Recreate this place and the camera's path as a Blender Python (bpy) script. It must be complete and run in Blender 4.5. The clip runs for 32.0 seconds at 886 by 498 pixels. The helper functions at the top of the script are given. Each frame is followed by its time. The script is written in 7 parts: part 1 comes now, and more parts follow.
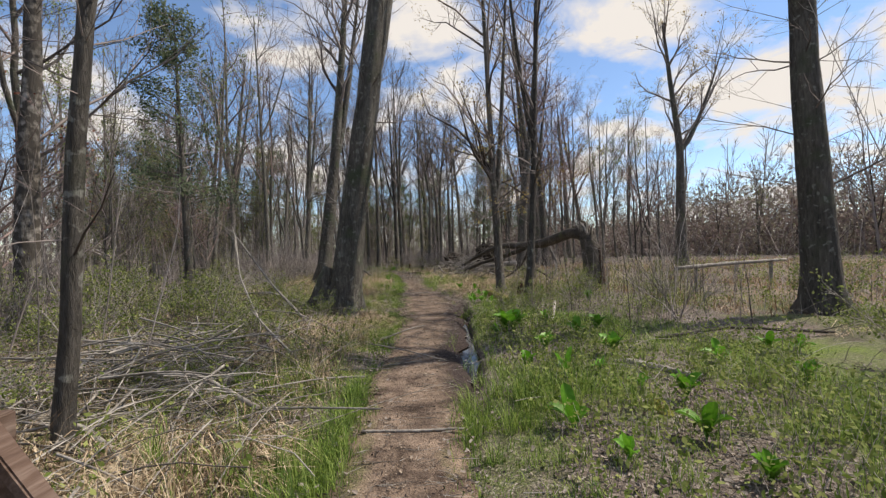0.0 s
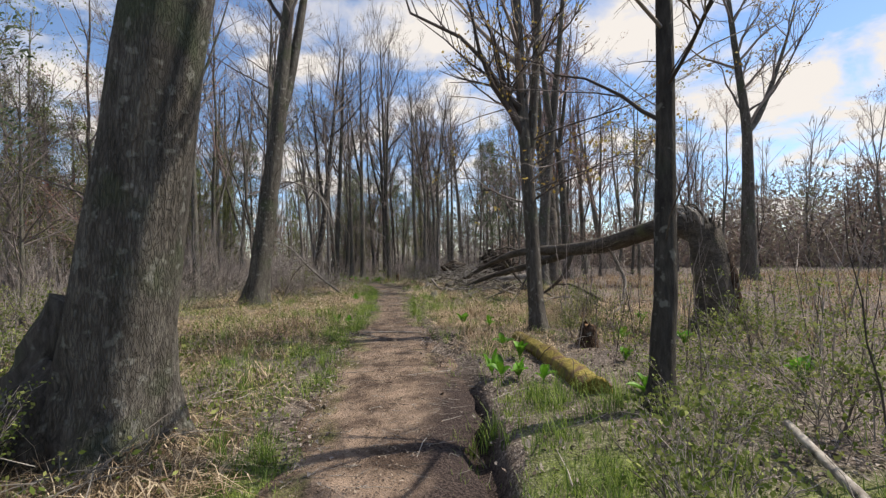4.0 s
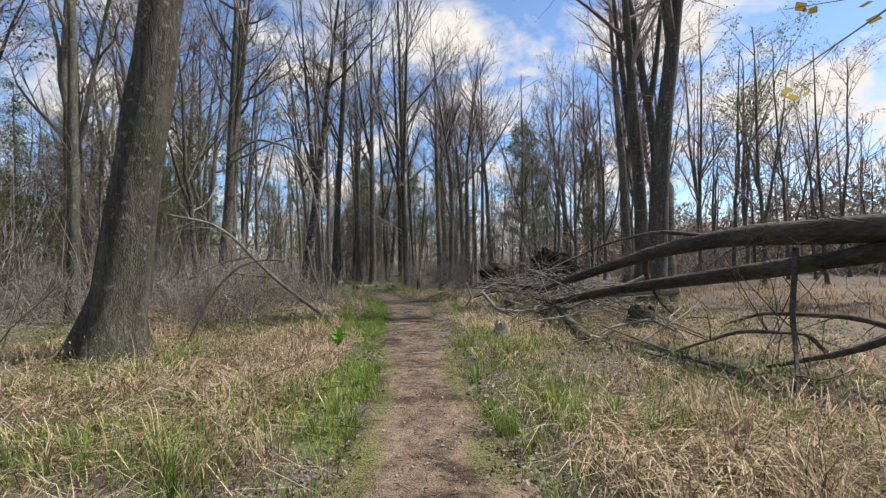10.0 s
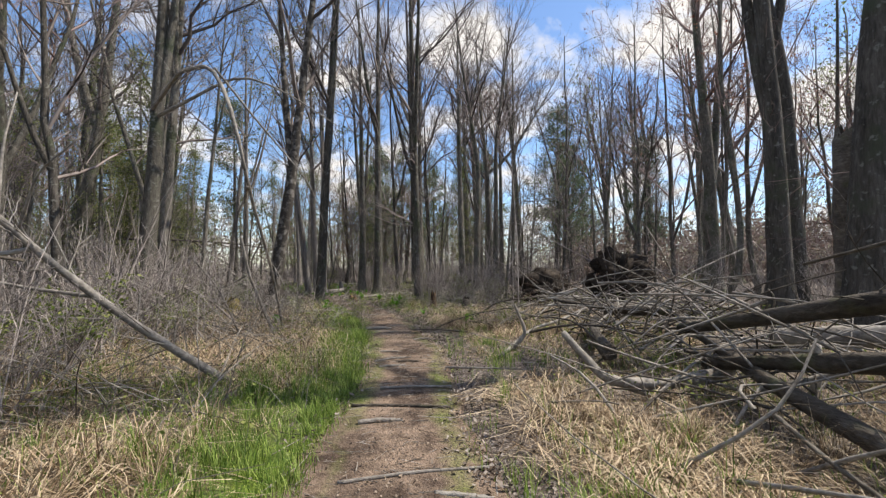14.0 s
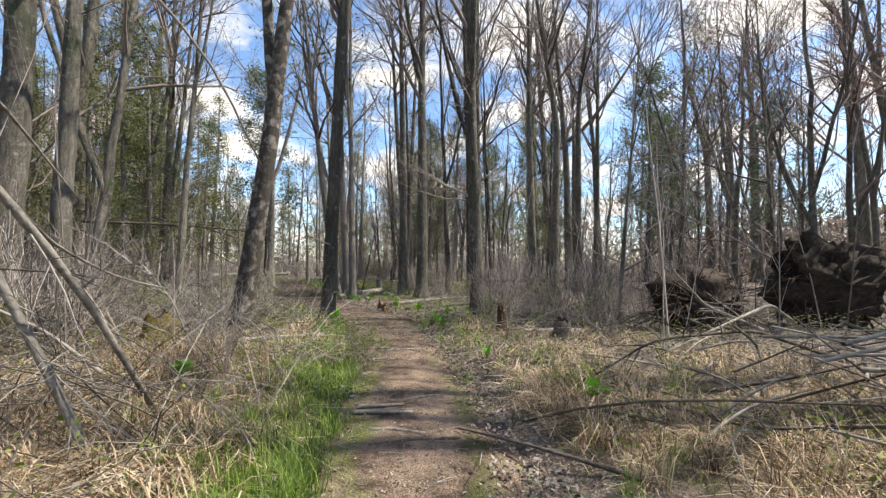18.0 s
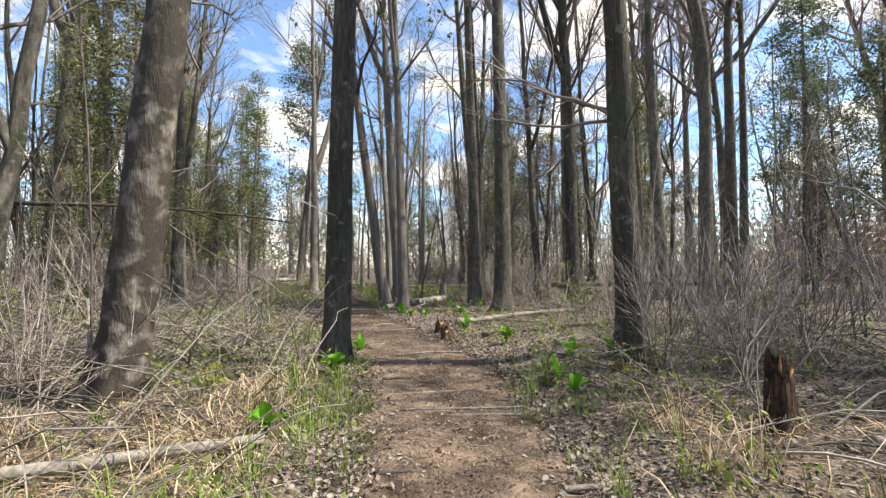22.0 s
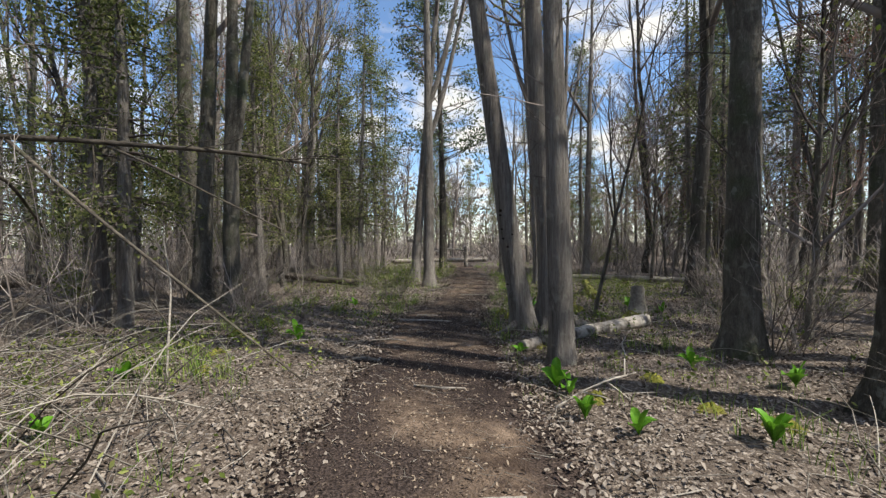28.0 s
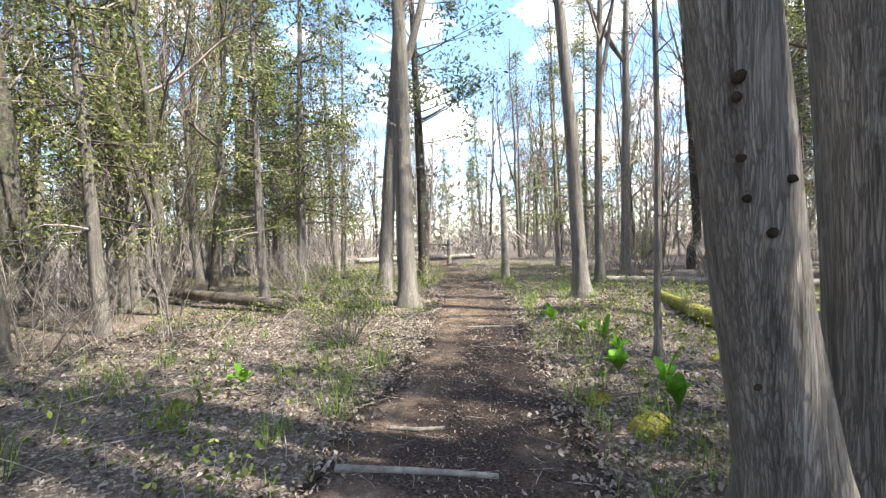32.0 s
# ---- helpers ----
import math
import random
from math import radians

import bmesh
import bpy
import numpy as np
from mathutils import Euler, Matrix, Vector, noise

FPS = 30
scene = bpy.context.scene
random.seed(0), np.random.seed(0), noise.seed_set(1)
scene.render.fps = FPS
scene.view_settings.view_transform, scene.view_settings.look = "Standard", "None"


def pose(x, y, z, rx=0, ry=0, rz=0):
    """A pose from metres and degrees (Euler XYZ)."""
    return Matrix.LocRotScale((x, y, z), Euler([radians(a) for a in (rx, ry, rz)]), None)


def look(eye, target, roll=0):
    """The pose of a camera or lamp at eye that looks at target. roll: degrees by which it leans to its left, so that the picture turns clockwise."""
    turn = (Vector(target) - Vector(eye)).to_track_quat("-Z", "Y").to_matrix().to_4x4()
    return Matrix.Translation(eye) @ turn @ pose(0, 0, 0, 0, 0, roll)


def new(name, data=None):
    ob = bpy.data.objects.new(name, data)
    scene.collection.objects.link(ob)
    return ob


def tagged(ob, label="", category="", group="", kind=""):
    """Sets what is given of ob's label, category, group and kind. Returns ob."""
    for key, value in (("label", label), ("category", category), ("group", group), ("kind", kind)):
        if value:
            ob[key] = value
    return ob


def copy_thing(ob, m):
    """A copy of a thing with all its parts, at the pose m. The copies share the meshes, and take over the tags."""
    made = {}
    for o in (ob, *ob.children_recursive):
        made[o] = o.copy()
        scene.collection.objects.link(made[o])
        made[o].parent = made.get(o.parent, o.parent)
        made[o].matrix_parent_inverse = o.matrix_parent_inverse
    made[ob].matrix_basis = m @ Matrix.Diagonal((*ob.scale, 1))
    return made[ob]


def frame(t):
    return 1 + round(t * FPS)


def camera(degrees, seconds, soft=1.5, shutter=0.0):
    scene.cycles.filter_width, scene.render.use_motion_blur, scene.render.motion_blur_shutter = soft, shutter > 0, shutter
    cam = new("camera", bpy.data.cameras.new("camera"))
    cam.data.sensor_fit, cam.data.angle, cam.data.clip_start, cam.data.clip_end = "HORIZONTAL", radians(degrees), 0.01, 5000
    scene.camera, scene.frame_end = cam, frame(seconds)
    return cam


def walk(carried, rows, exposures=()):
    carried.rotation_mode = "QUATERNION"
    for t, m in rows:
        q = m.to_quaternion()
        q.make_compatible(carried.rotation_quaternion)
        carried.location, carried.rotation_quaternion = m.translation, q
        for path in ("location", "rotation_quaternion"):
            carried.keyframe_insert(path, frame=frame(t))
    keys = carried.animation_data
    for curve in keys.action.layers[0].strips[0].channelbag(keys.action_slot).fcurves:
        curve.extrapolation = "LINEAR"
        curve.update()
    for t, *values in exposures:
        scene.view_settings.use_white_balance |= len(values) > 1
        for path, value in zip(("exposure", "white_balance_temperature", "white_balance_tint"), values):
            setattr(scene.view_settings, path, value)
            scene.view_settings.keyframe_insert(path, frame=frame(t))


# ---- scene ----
cam = camera(94.1, 32.0, soft=1.35)
PATH = [
    (0, (-0.575, -0.643, 1.551), (-0.334, 4.351, 1.574), -1.72),
    (0.5, (-0.525, 0.193, 1.541), (-0.303, 5.186, 1.666), -1.95),
    (1, (-0.461, 1.042, 1.527), (-0.247, 6.037, 1.624), -2.10),
    (1.5, (-0.412, 1.869, 1.506), (-0.357, 6.867, 1.608), -1.80),
    (2, (-0.359, 2.718, 1.478), (-0.320, 7.717, 1.557), -1.63),
    (2.5, (-0.302, 3.518, 1.453), (-0.265, 8.517, 1.540), -1.72),
    (4.5, (-0.040, 6.872, 1.503), (0.505, 11.840, 1.645), -0.33),
    (5, (-0.063, 7.510, 1.507), (1.105, 12.370, 1.624), 0.03),
    (5.5, (-0.150, 8.112, 1.503), (1.605, 12.794, 1.480), 0.40),
    (6, (-0.180, 8.680, 1.483), (1.853, 13.247, 1.362), 0.65),
    (6.5, (-0.247, 9.314, 1.454), (2.050, 13.750, 1.240), 0.89),
    (7, (-0.290, 9.960, 1.429), (1.933, 14.433, 1.207), 0.66),
    (7.5, (-0.358, 10.560, 1.416), (1.006, 15.368, 1.258), 0.33),
    (8, (-0.487, 11.180, 1.415), (0.111, 16.143, 1.305), 0.25),
    (8.5, (-0.625, 11.800, 1.421), (-0.710, 16.798, 1.318), 0.30),
    (9, (-0.759, 12.481, 1.419), (-0.950, 17.478, 1.436), -0.78),
    (9.5, (-0.800, 13.241, 1.405), (-0.961, 18.239, 1.381), -1.36),
    (10, (-0.806, 13.990, 1.386), (-0.739, 18.986, 1.559), -0.71),
    (10.5, (-0.817, 14.667, 1.362), (-0.644, 19.661, 1.543), -0.75),
    (11, (-0.842, 15.333, 1.339), (-0.634, 20.325, 1.507), -0.30),
    (11.5, (-0.826, 16.005, 1.328), (-0.557, 20.997, 1.425), -0.10),
    (12, (-0.799, 16.704, 1.326), (-0.767, 21.703, 1.408), 0.10),
    (12.5, (-0.764, 17.414, 1.328), (-0.731, 22.413, 1.425), -0.13),
    (13, (-0.790, 18.098, 1.339), (-0.953, 23.094, 1.443), -0.17),
    (13.5, (-0.835, 18.851, 1.346), (-0.977, 23.843, 1.575), -0.39),
    (15.5, (-0.881, 21.817, 1.532), (-1.466, 26.781, 1.677), 0.19),
    (16, (-0.962, 22.515, 1.503), (-1.645, 27.467, 1.605), 0.06),
    (16.5, (-1.058, 23.208, 1.481), (-1.822, 28.147, 1.634), 0.09),
    (17, (-1.161, 23.881, 1.458), (-1.901, 28.824, 1.606), -0.01),
    (17.5, (-1.286, 24.559, 1.456), (-2.031, 29.500, 1.619), 0.24),
    (18, (-1.442, 25.183, 1.430), (-2.312, 30.104, 1.592), 0.25),
    (18.5, (-1.618, 25.854, 1.396), (-2.921, 30.680, 1.530), 0.28),
    (19, (-1.826, 26.557, 1.360), (-3.087, 31.393, 1.511), 0.57),
    (19.5, (-2.064, 27.233, 1.327), (-3.437, 32.039, 1.482), 0.73),
    (20, (-2.292, 27.916, 1.292), (-3.506, 32.761, 1.506), 0.18),
    (20.5, (-2.435, 28.517, 1.258), (-3.744, 33.338, 1.453), 0.38),
    (21, (-2.596, 29.080, 1.233), (-3.983, 33.878, 1.475), 0.25),
    (21.5, (-2.748, 29.573, 1.212), (-4.201, 34.353, 1.406), -0.27),
    (22, (-2.892, 30.128, 1.208), (-4.562, 34.836, 1.422), -0.59),
    (22.5, (-3.078, 30.746, 1.228), (-4.693, 35.470, 1.508), -0.63),
    (23, (-3.212, 31.286, 1.258), (-4.815, 36.007, 1.631), -0.43),
    (23.5, (-3.362, 31.868, 1.264), (-4.945, 36.587, 1.739), -0.76),
    (24, (-3.543, 32.461, 1.236), (-5.440, 37.063, 1.715), -0.51),
    (24.5, (-3.717, 33.038, 1.207), (-5.565, 37.661, 1.670), -0.51),
    (26.5, (-4.471, 34.529, 1.409), (-7.072, 38.784, 1.767), -1.75),
    (27, (-4.838, 35.060, 1.429), (-7.456, 39.304, 1.802), -1.45),
    (27.5, (-5.215, 35.533, 1.443), (-8.364, 39.397, 1.837), -0.97),
    (28, (-5.681, 36.008, 1.419), (-8.934, 39.804, 1.352), -0.46),
    (28.5, (-6.111, 36.404, 1.347), (-9.251, 39.872, -0.419), -0.21),
    (29, (-6.544, 36.787, 1.271), (-9.249, 39.800, -1.662), -0.32),
    (29.5, (-6.953, 37.244, 1.236), (-9.447, 40.118, -2.008), 0.20),
    (30, (-7.424, 37.711, 1.265), (-10.288, 41.016, -1.158), 0.79),
    (30.5, (-7.920, 38.184, 1.320), (-11.031, 41.933, 0.197), 1.08),
    (31, (-8.391, 38.617, 1.349), (-11.593, 42.433, 0.919), 0.37),
    (31.5, (-8.836, 39.125, 1.364), (-11.864, 43.093, 1.076), -0.66),
    (32, (-9.203, 39.679, 1.382), (-12.185, 43.689, 1.239), -1.84),
]
walk(cam, [(t, look(eye, target, roll)) for t, eye, target, roll in PATH],
     exposures=[(0, 0.23, 7200, 11), (2, 0.4, 7200, 11), (5, 0.25, 7050, 11), (8.5, 0.38, 6950, 10), (10, 0.35, 6950, 10), (13, 0.42, 6950, 10), (17, 0.85, 7050, 9), (19, 0.95, 7150, 8), (24, 1.13, 7250, 9), (26.5, 0.9, 7100, 8),
                (28, 0.52, 6900, 7), (28.7, 0.95, 6600, 4), (29.5, 1.65, 6150, 1), (30.5, 2.05, 6150, 2), (31, 2.2, 6450, 5), (32, 1.95, 6950, 6)])

# ------------------------------------------------------------------ light
SUN_TO = Vector((0.80, 0.20, 1.10)).normalized()      # towards the sun
world = bpy.data.worlds.new("sky")
scene.world = world
world.use_nodes = True
wn, wl = world.node_tree.nodes, world.node_tree.links
wn.clear()


def wnode(kind, **values):
    n = wn.new(kind)
    for key, value in values.items():
        n.inputs[key].default_value = value
    return n


sky = wn.new("ShaderNodeTexSky")
sky.sky_type = 'NISHITA'
sky.sun_disc = False
sky.sun_elevation = math.asin(SUN_TO.z)
sky.sun_rotation = math.atan2(SUN_TO.x, SUN_TO.y)
sky.air_density, sky.dust_density, sky.ozone_density = 1.0, 0.15, 4.0
coord = wn.new("ShaderNodeTexCoord")
split = wn.new("ShaderNodeSeparateXYZ")
wl.new(coord.outputs["Generated"], split.inputs[0])
lift = wn.new("ShaderNodeMath")
lift.operation = 'MAXIMUM'
lift.inputs[1].default_value = 0.0
wl.new(split.outputs["Z"], lift.inputs[0])
add = wn.new("ShaderNodeMath")
add.operation = 'ADD'
add.inputs[1].default_value = 0.22
wl.new(lift.outputs[0], add.inputs[0])
plane = wn.new("ShaderNodeVectorMath")
plane.operation = 'DIVIDE'
join = wn.new("ShaderNodeCombineXYZ")
for k in range(3):
    wl.new(add.outputs[0], join.inputs[k])
wl.new(coord.outputs["Generated"], plane.inputs[0])
wl.new(join.outputs[0], plane.inputs[1])
cloud = wnode("ShaderNodeTexNoise", Scale=2.6, Detail=10.0, Roughness=0.56, Distortion=0.25)
wl.new(plane.outputs[0], cloud.inputs["Vector"])
ramp = wn.new("ShaderNodeValToRGB")
ramp.color_ramp.elements[0].position = 0.46
ramp.color_ramp.elements[1].position = 0.60
wl.new(cloud.outputs["Fac"], ramp.inputs[0])
blend = wn.new("ShaderNodeMixRGB")
blend.inputs["Color2"].default_value = (5.2, 5.15, 5.2, 1)
wl.new(ramp.outputs[0], blend.inputs["Fac"])
deep = wn.new("ShaderNodeMixRGB")
deep.blend_type = 'MULTIPLY'
deep.inputs["Fac"].default_value = 1.0
deep.inputs["Color2"].default_value = (1.0, 1.06, 1.14, 1)
wl.new(sky.outputs[0], deep.inputs["Color1"])
wl.new(deep.outputs[0], blend.inputs["Color1"])
back = wnode("ShaderNodeBackground", Strength=0.14)
wl.new(blend.outputs[0], back.inputs["Color"])
wout = wn.new("ShaderNodeOutputWorld")
wl.new(back.outputs[0], wout.inputs["Surface"])

sun_data = bpy.data.lights.new("sun", 'SUN')
sun_data.energy, sun_data.angle, sun_data.color = 5.0, radians(0.6), (1.0, 0.93, 0.84)
sun = new("sun", sun_data)
sun.matrix_world = look((0, 0, 60), Vector((0, 0, 60)) - SUN_TO)


# ------------------------------------------------------------------ materials
def material(name, colours, scale=6.0, stretch=(1, 1, 1), rough=0.85, bump=0.3, detail=6.0, vary=0.25, island=False, sheen=0.0,
             through_light=0.0, coat=None, coat_scale=2.0, coat_low=0.5, world_space=False, fissure=0.0, furrow=0.45):
    """A surface of a few base colours mixed by noise at two scales, with fine relief; vary: how much it differs from piece to piece."""
    m = bpy.data.materials.new(name)
    m.use_nodes = True
    nt = m.node_tree
    N, L = nt.nodes, nt.links
    b = N["Principled BSDF"]
    tc = N.new("ShaderNodeTexCoord")
    mp = N.new("ShaderNodeMapping")
    mp.inputs["Scale"].default_value = stretch
    if world_space:
        geo = N.new("ShaderNodeNewGeometry")
        L.new(geo.outputs["Position"], mp.inputs["Vector"])
    else:
        L.new(tc.outputs["Object"], mp.inputs["Vector"])
    n1 = N.new("ShaderNodeTexNoise")
    n1.inputs["Scale"].default_value, n1.inputs["Detail"].default_value, n1.inputs["Roughness"].default_value = scale, detail, 0.62
    L.new(mp.outputs[0], n1.inputs["Vector"])
    n2 = N.new("ShaderNodeTexNoise")
    n2.inputs["Scale"].default_value, n2.inputs["Detail"].default_value = scale * 0.17, 3.0
    L.new(mp.outputs[0], n2.inputs["Vector"])
    mixv = N.new("ShaderNodeMath")
    mixv.operation = 'MULTIPLY_ADD'
    mixv.inputs[1].default_value = 0.45
    L.new(n2.outputs["Fac"], mixv.inputs[0])
    half = N.new("ShaderNodeMath")
    half.operation = 'MULTIPLY'
    half.inputs[1].default_value = 0.55
    L.new(n1.outputs["Fac"], half.inputs[0])
    L.new(half.outputs[0], mixv.inputs[2])
    cr = N.new("ShaderNodeValToRGB")
    cr.color_ramp.elements[0].position, cr.color_ramp.elements[1].position = 0.34, 0.66
    cr.color_ramp.elements[0].color = (*colours[0], 1)
    cr.color_ramp.elements[1].color = (*colours[-1], 1)
    for i, c in enumerate(colours[1:-1]):
        e = cr.color_ramp.elements.new(0.34 + 0.32 * (i + 1) / (len(colours) - 1))
        e.color = (*c, 1)
    last = cr.outputs[0]
    if vary and island:
        geo2 = N.new("ShaderNodeNewGeometry")
        addr = N.new("ShaderNodeMath")
        addr.operation = 'MULTIPLY_ADD'
        addr.inputs[1].default_value = vary
        L.new(geo2.outputs["Random Per Island"], addr.inputs[0])
        sub = N.new("ShaderNodeMath")
        sub.operation = 'SUBTRACT'
        sub.inputs[1].default_value = vary / 2
        L.new(mixv.outputs[0], sub.inputs[0])
        L.new(sub.outputs[0], addr.inputs[2])
        L.new(addr.outputs[0], cr.inputs[0])
    else:
        L.new(mixv.outputs[0], cr.inputs[0])
    if vary and not island:
        info = N.new("ShaderNodeObjectInfo")
        hv = N.new("ShaderNodeHueSaturation")
        mr = N.new("ShaderNodeMapRange")
        mr.inputs["To Min"].default_value, mr.inputs["To Max"].default_value = 1 - vary, 1 + vary
        L.new(info.outputs["Random"], mr.inputs["Value"])
        L.new(mr.outputs[0], hv.inputs["Value"])
        L.new(last, hv.inputs["Color"])
        last = hv.outputs[0]
    if coat:
        n3 = N.new("ShaderNodeTexNoise")
        n3.inputs["Scale"].default_value, n3.inputs["Detail"].default_value = coat_scale, 5.0
        L.new((geo.outputs["Position"] if world_space else tc.outputs["Object"]), n3.inputs["Vector"])
        c3 = N.new("ShaderNodeValToRGB")
        c3.color_ramp.elements[0].position, c3.color_ramp.elements[1].position = coat_low, coat_low + 0.14
        L.new(n3.outputs["Fac"], c3.inputs[0])
        mx = N.new("ShaderNodeMixRGB")
        mx.inputs["Color2"].default_value = (*coat, 1)
        L.new(c3.outputs[0], mx.inputs["Fac"])
        L.new(last, mx.inputs["Color1"])
        last = mx.outputs[0]
    height_from = n1.outputs["Fac"]
    if fissure:
        # furrows between ridges of bark
        bend = N.new("ShaderNodeVectorMath")
        bend.operation = 'MULTIPLY_ADD'
        bend.inputs[1].default_value = (0.05, 0.05, 0.05)
        L.new(n1.outputs["Color"], bend.inputs[0])
        L.new(mp.outputs[0], bend.inputs[2])
        vor = N.new("ShaderNodeTexVoronoi")
        vor.feature = 'DISTANCE_TO_EDGE'
        vor.inputs["Scale"].default_value = fissure
        L.new(bend.outputs[0], vor.inputs["Vector"])
        fr = N.new("ShaderNodeMapRange")
        fr.inputs["From Max"].default_value = 0.16
        fr.inputs["To Min"].default_value = furrow
        L.new(vor.outputs["Distance"], fr.inputs["Value"])
        dk = N.new("ShaderNodeMixRGB")
        dk.blend_type = 'MULTIPLY'
        dk.inputs["Fac"].default_value = 1.0
        L.new(last, dk.inputs["Color1"])
        L.new(fr.outputs[0], dk.inputs["Color2"])
        last = dk.outputs[0]
        # flecks of pale lichen
        n4 = N.new("ShaderNodeTexNoise")
        n4.inputs["Scale"].default_value, n4.inputs["Detail"].default_value = 9.0, 6.0
        L.new(tc.outputs["Object"], n4.inputs["Vector"])
        c4 = N.new("ShaderNodeValToRGB")
        c4.color_ramp.elements[0].position, c4.color_ramp.elements[1].position = 0.60, 0.68
        c4.color_ramp.elements[1].color = (0.55, 0.55, 0.55, 1)
        L.new(n4.outputs["Fac"], c4.inputs[0])
        m4 = N.new("ShaderNodeMixRGB")
        m4.inputs["Color2"].default_value = (0.30, 0.31, 0.28, 1)
        L.new(c4.outputs[0], m4.inputs["Fac"])
        L.new(last, m4.inputs["Color1"])
        last = m4.outputs[0]
        hs = N.new("ShaderNodeMath")
        hs.operation = 'ADD'
        L.new(n1.outputs["Fac"], hs.inputs[0])
        L.new(fr.outputs[0], hs.inputs[1])
        height_from = hs.outputs[0]
    L.new(last, b.inputs["Base Color"])
    b.inputs["Roughness"].default_value = rough
    b.inputs["Specular IOR Level"].default_value = 0.25
    if bump:
        bp = N.new("ShaderNodeBump")
        bp.inputs["Strength"].default_value = bump
        bp.inputs["Distance"].default_value = 0.03
        L.new(height_from, bp.inputs["Height"])
        L.new(bp.outputs[0], b.inputs["Normal"])
    if through_light:
        tr = N.new("ShaderNodeBsdfTranslucent")
        L.new(last, tr.inputs["Color"])
        ms = N.new("ShaderNodeMixShader")
        ms.inputs[0].default_value = through_light
        L.new(b.outputs[0], ms.inputs[1])
        L.new(tr.outputs[0], ms.inputs[2])
        L.new(ms.outputs[0], N["Material Output"].inputs["Surface"])
    return m


BARK = material("bark_grey", [(0.062, 0.058, 0.050), (0.155, 0.146, 0.127), (0.27, 0.257, 0.226)], scale=20, stretch=(1, 1, 0.28), bump=1.0,
                vary=0.25, coat=(0.095, 0.112, 0.072), coat_scale=1.7, coat_low=0.52, fissure=60, furrow=0.72)
BARK_MID = material("bark_old_grey", [(0.042, 0.039, 0.034), (0.105, 0.098, 0.086), (0.195, 0.185, 0.163)], scale=22, stretch=(1, 1, 0.2), bump=1.0,
                    vary=0.15, coat=(0.082, 0.098, 0.062), coat_scale=1.7, coat_low=0.53, fissure=52, furrow=0.68)
BARK_DARK = material("bark_dark", [(0.032, 0.029, 0.026), (0.085, 0.078, 0.069), (0.16, 0.149, 0.134)], scale=24, stretch=(1, 1, 0.18), bump=1.0,
                     vary=0.25, coat=(0.080, 0.092, 0.062), coat_scale=1.5, coat_low=0.54, fissure=75, furrow=0.86)
BARK_PALE = material("bark_pale_flaky", [(0.065, 0.058, 0.051), (0.165, 0.152, 0.136), (0.36, 0.338, 0.313)], scale=16, stretch=(1, 1, 0.4), bump=1.0,
                     vary=0.1, coat=(0.055, 0.049, 0.043), coat_scale=6.0, coat_low=0.38)
CEDAR = material("cedar_bark", [(0.10, 0.091, 0.084), (0.19, 0.176, 0.164), (0.27, 0.252, 0.237), (0.36, 0.34, 0.323)], scale=46, stretch=(1, 1, 0.05), bump=0.8,
                 vary=0.12, coat=(0.20, 0.19, 0.155), coat_scale=1.6, coat_low=0.60, fissure=70, furrow=0.66)
TWIG = material("twigs", [(0.075, 0.063, 0.059), (0.165, 0.141, 0.133), (0.28, 0.245, 0.232)], scale=3, vary=0.5, island=True, bump=0)
TWIG_RED = material("twigs_reddish", [(0.10, 0.070, 0.064), (0.20, 0.145, 0.135), (0.32, 0.242, 0.225)], scale=3, vary=0.5, island=True, bump=0)
BRUSH = material("brush_stems", [(0.12, 0.104, 0.098), (0.25, 0.223, 0.209), (0.39, 0.354, 0.333)], scale=3, vary=0.6, island=True, bump=0)
DEAD = material("dead_wood", [(0.085, 0.077, 0.069), (0.20, 0.185, 0.166), (0.35, 0.33, 0.30)], scale=18, stretch=(1, 1, 1), vary=0.5, island=True, bump=0.6)
DEAD_DARK = material("dead_wood_dark", [(0.035, 0.03, 0.026), (0.085, 0.074, 0.062), (0.16, 0.145, 0.125)], scale=22, stretch=(1, 0.35, 1), vary=0.25, bump=1.0,
                     coat=(0.09, 0.10, 0.05), coat_scale=2.0, coat_low=0.60)
BIRCH = material("birch_bark", [(0.13, 0.115, 0.10), (0.34, 0.315, 0.285), (0.52, 0.50, 0.465)], scale=11, stretch=(1, 1, 1), bump=0.8, vary=0.0,
                 coat=(0.07, 0.06, 0.05), coat_scale=7.0, coat_low=0.55)
ROT = material("rotten_wood", [(0.025, 0.017, 0.012), (0.075, 0.047, 0.032), (0.18, 0.115, 0.075)], scale=22, stretch=(1, 1, 0.25), bump=1.0, vary=0.1, fissure=26)
SOIL = material("root_soil", [(0.010, 0.008, 0.006), (0.028, 0.021, 0.016), (0.07, 0.055, 0.042)], scale=9, bump=1.0, vary=0.1, world_space=True)
MOSS = material("moss", [(0.06, 0.045, 0.015), (0.17, 0.14, 0.03), (0.33, 0.28, 0.08)], scale=30, bump=0.9, vary=0.2, world_space=True,
                coat=(0.13, 0.085, 0.05), coat_scale=7.0, coat_low=0.50)
MOSS_BRIGHT = material("moss_bright", [(0.09, 0.085, 0.02), (0.17, 0.18, 0.03), (0.27, 0.26, 0.06)], scale=40, bump=1.0, vary=0.2, world_space=True,
                       coat=(0.13, 0.10, 0.07), coat_scale=14.0, coat_low=0.52)
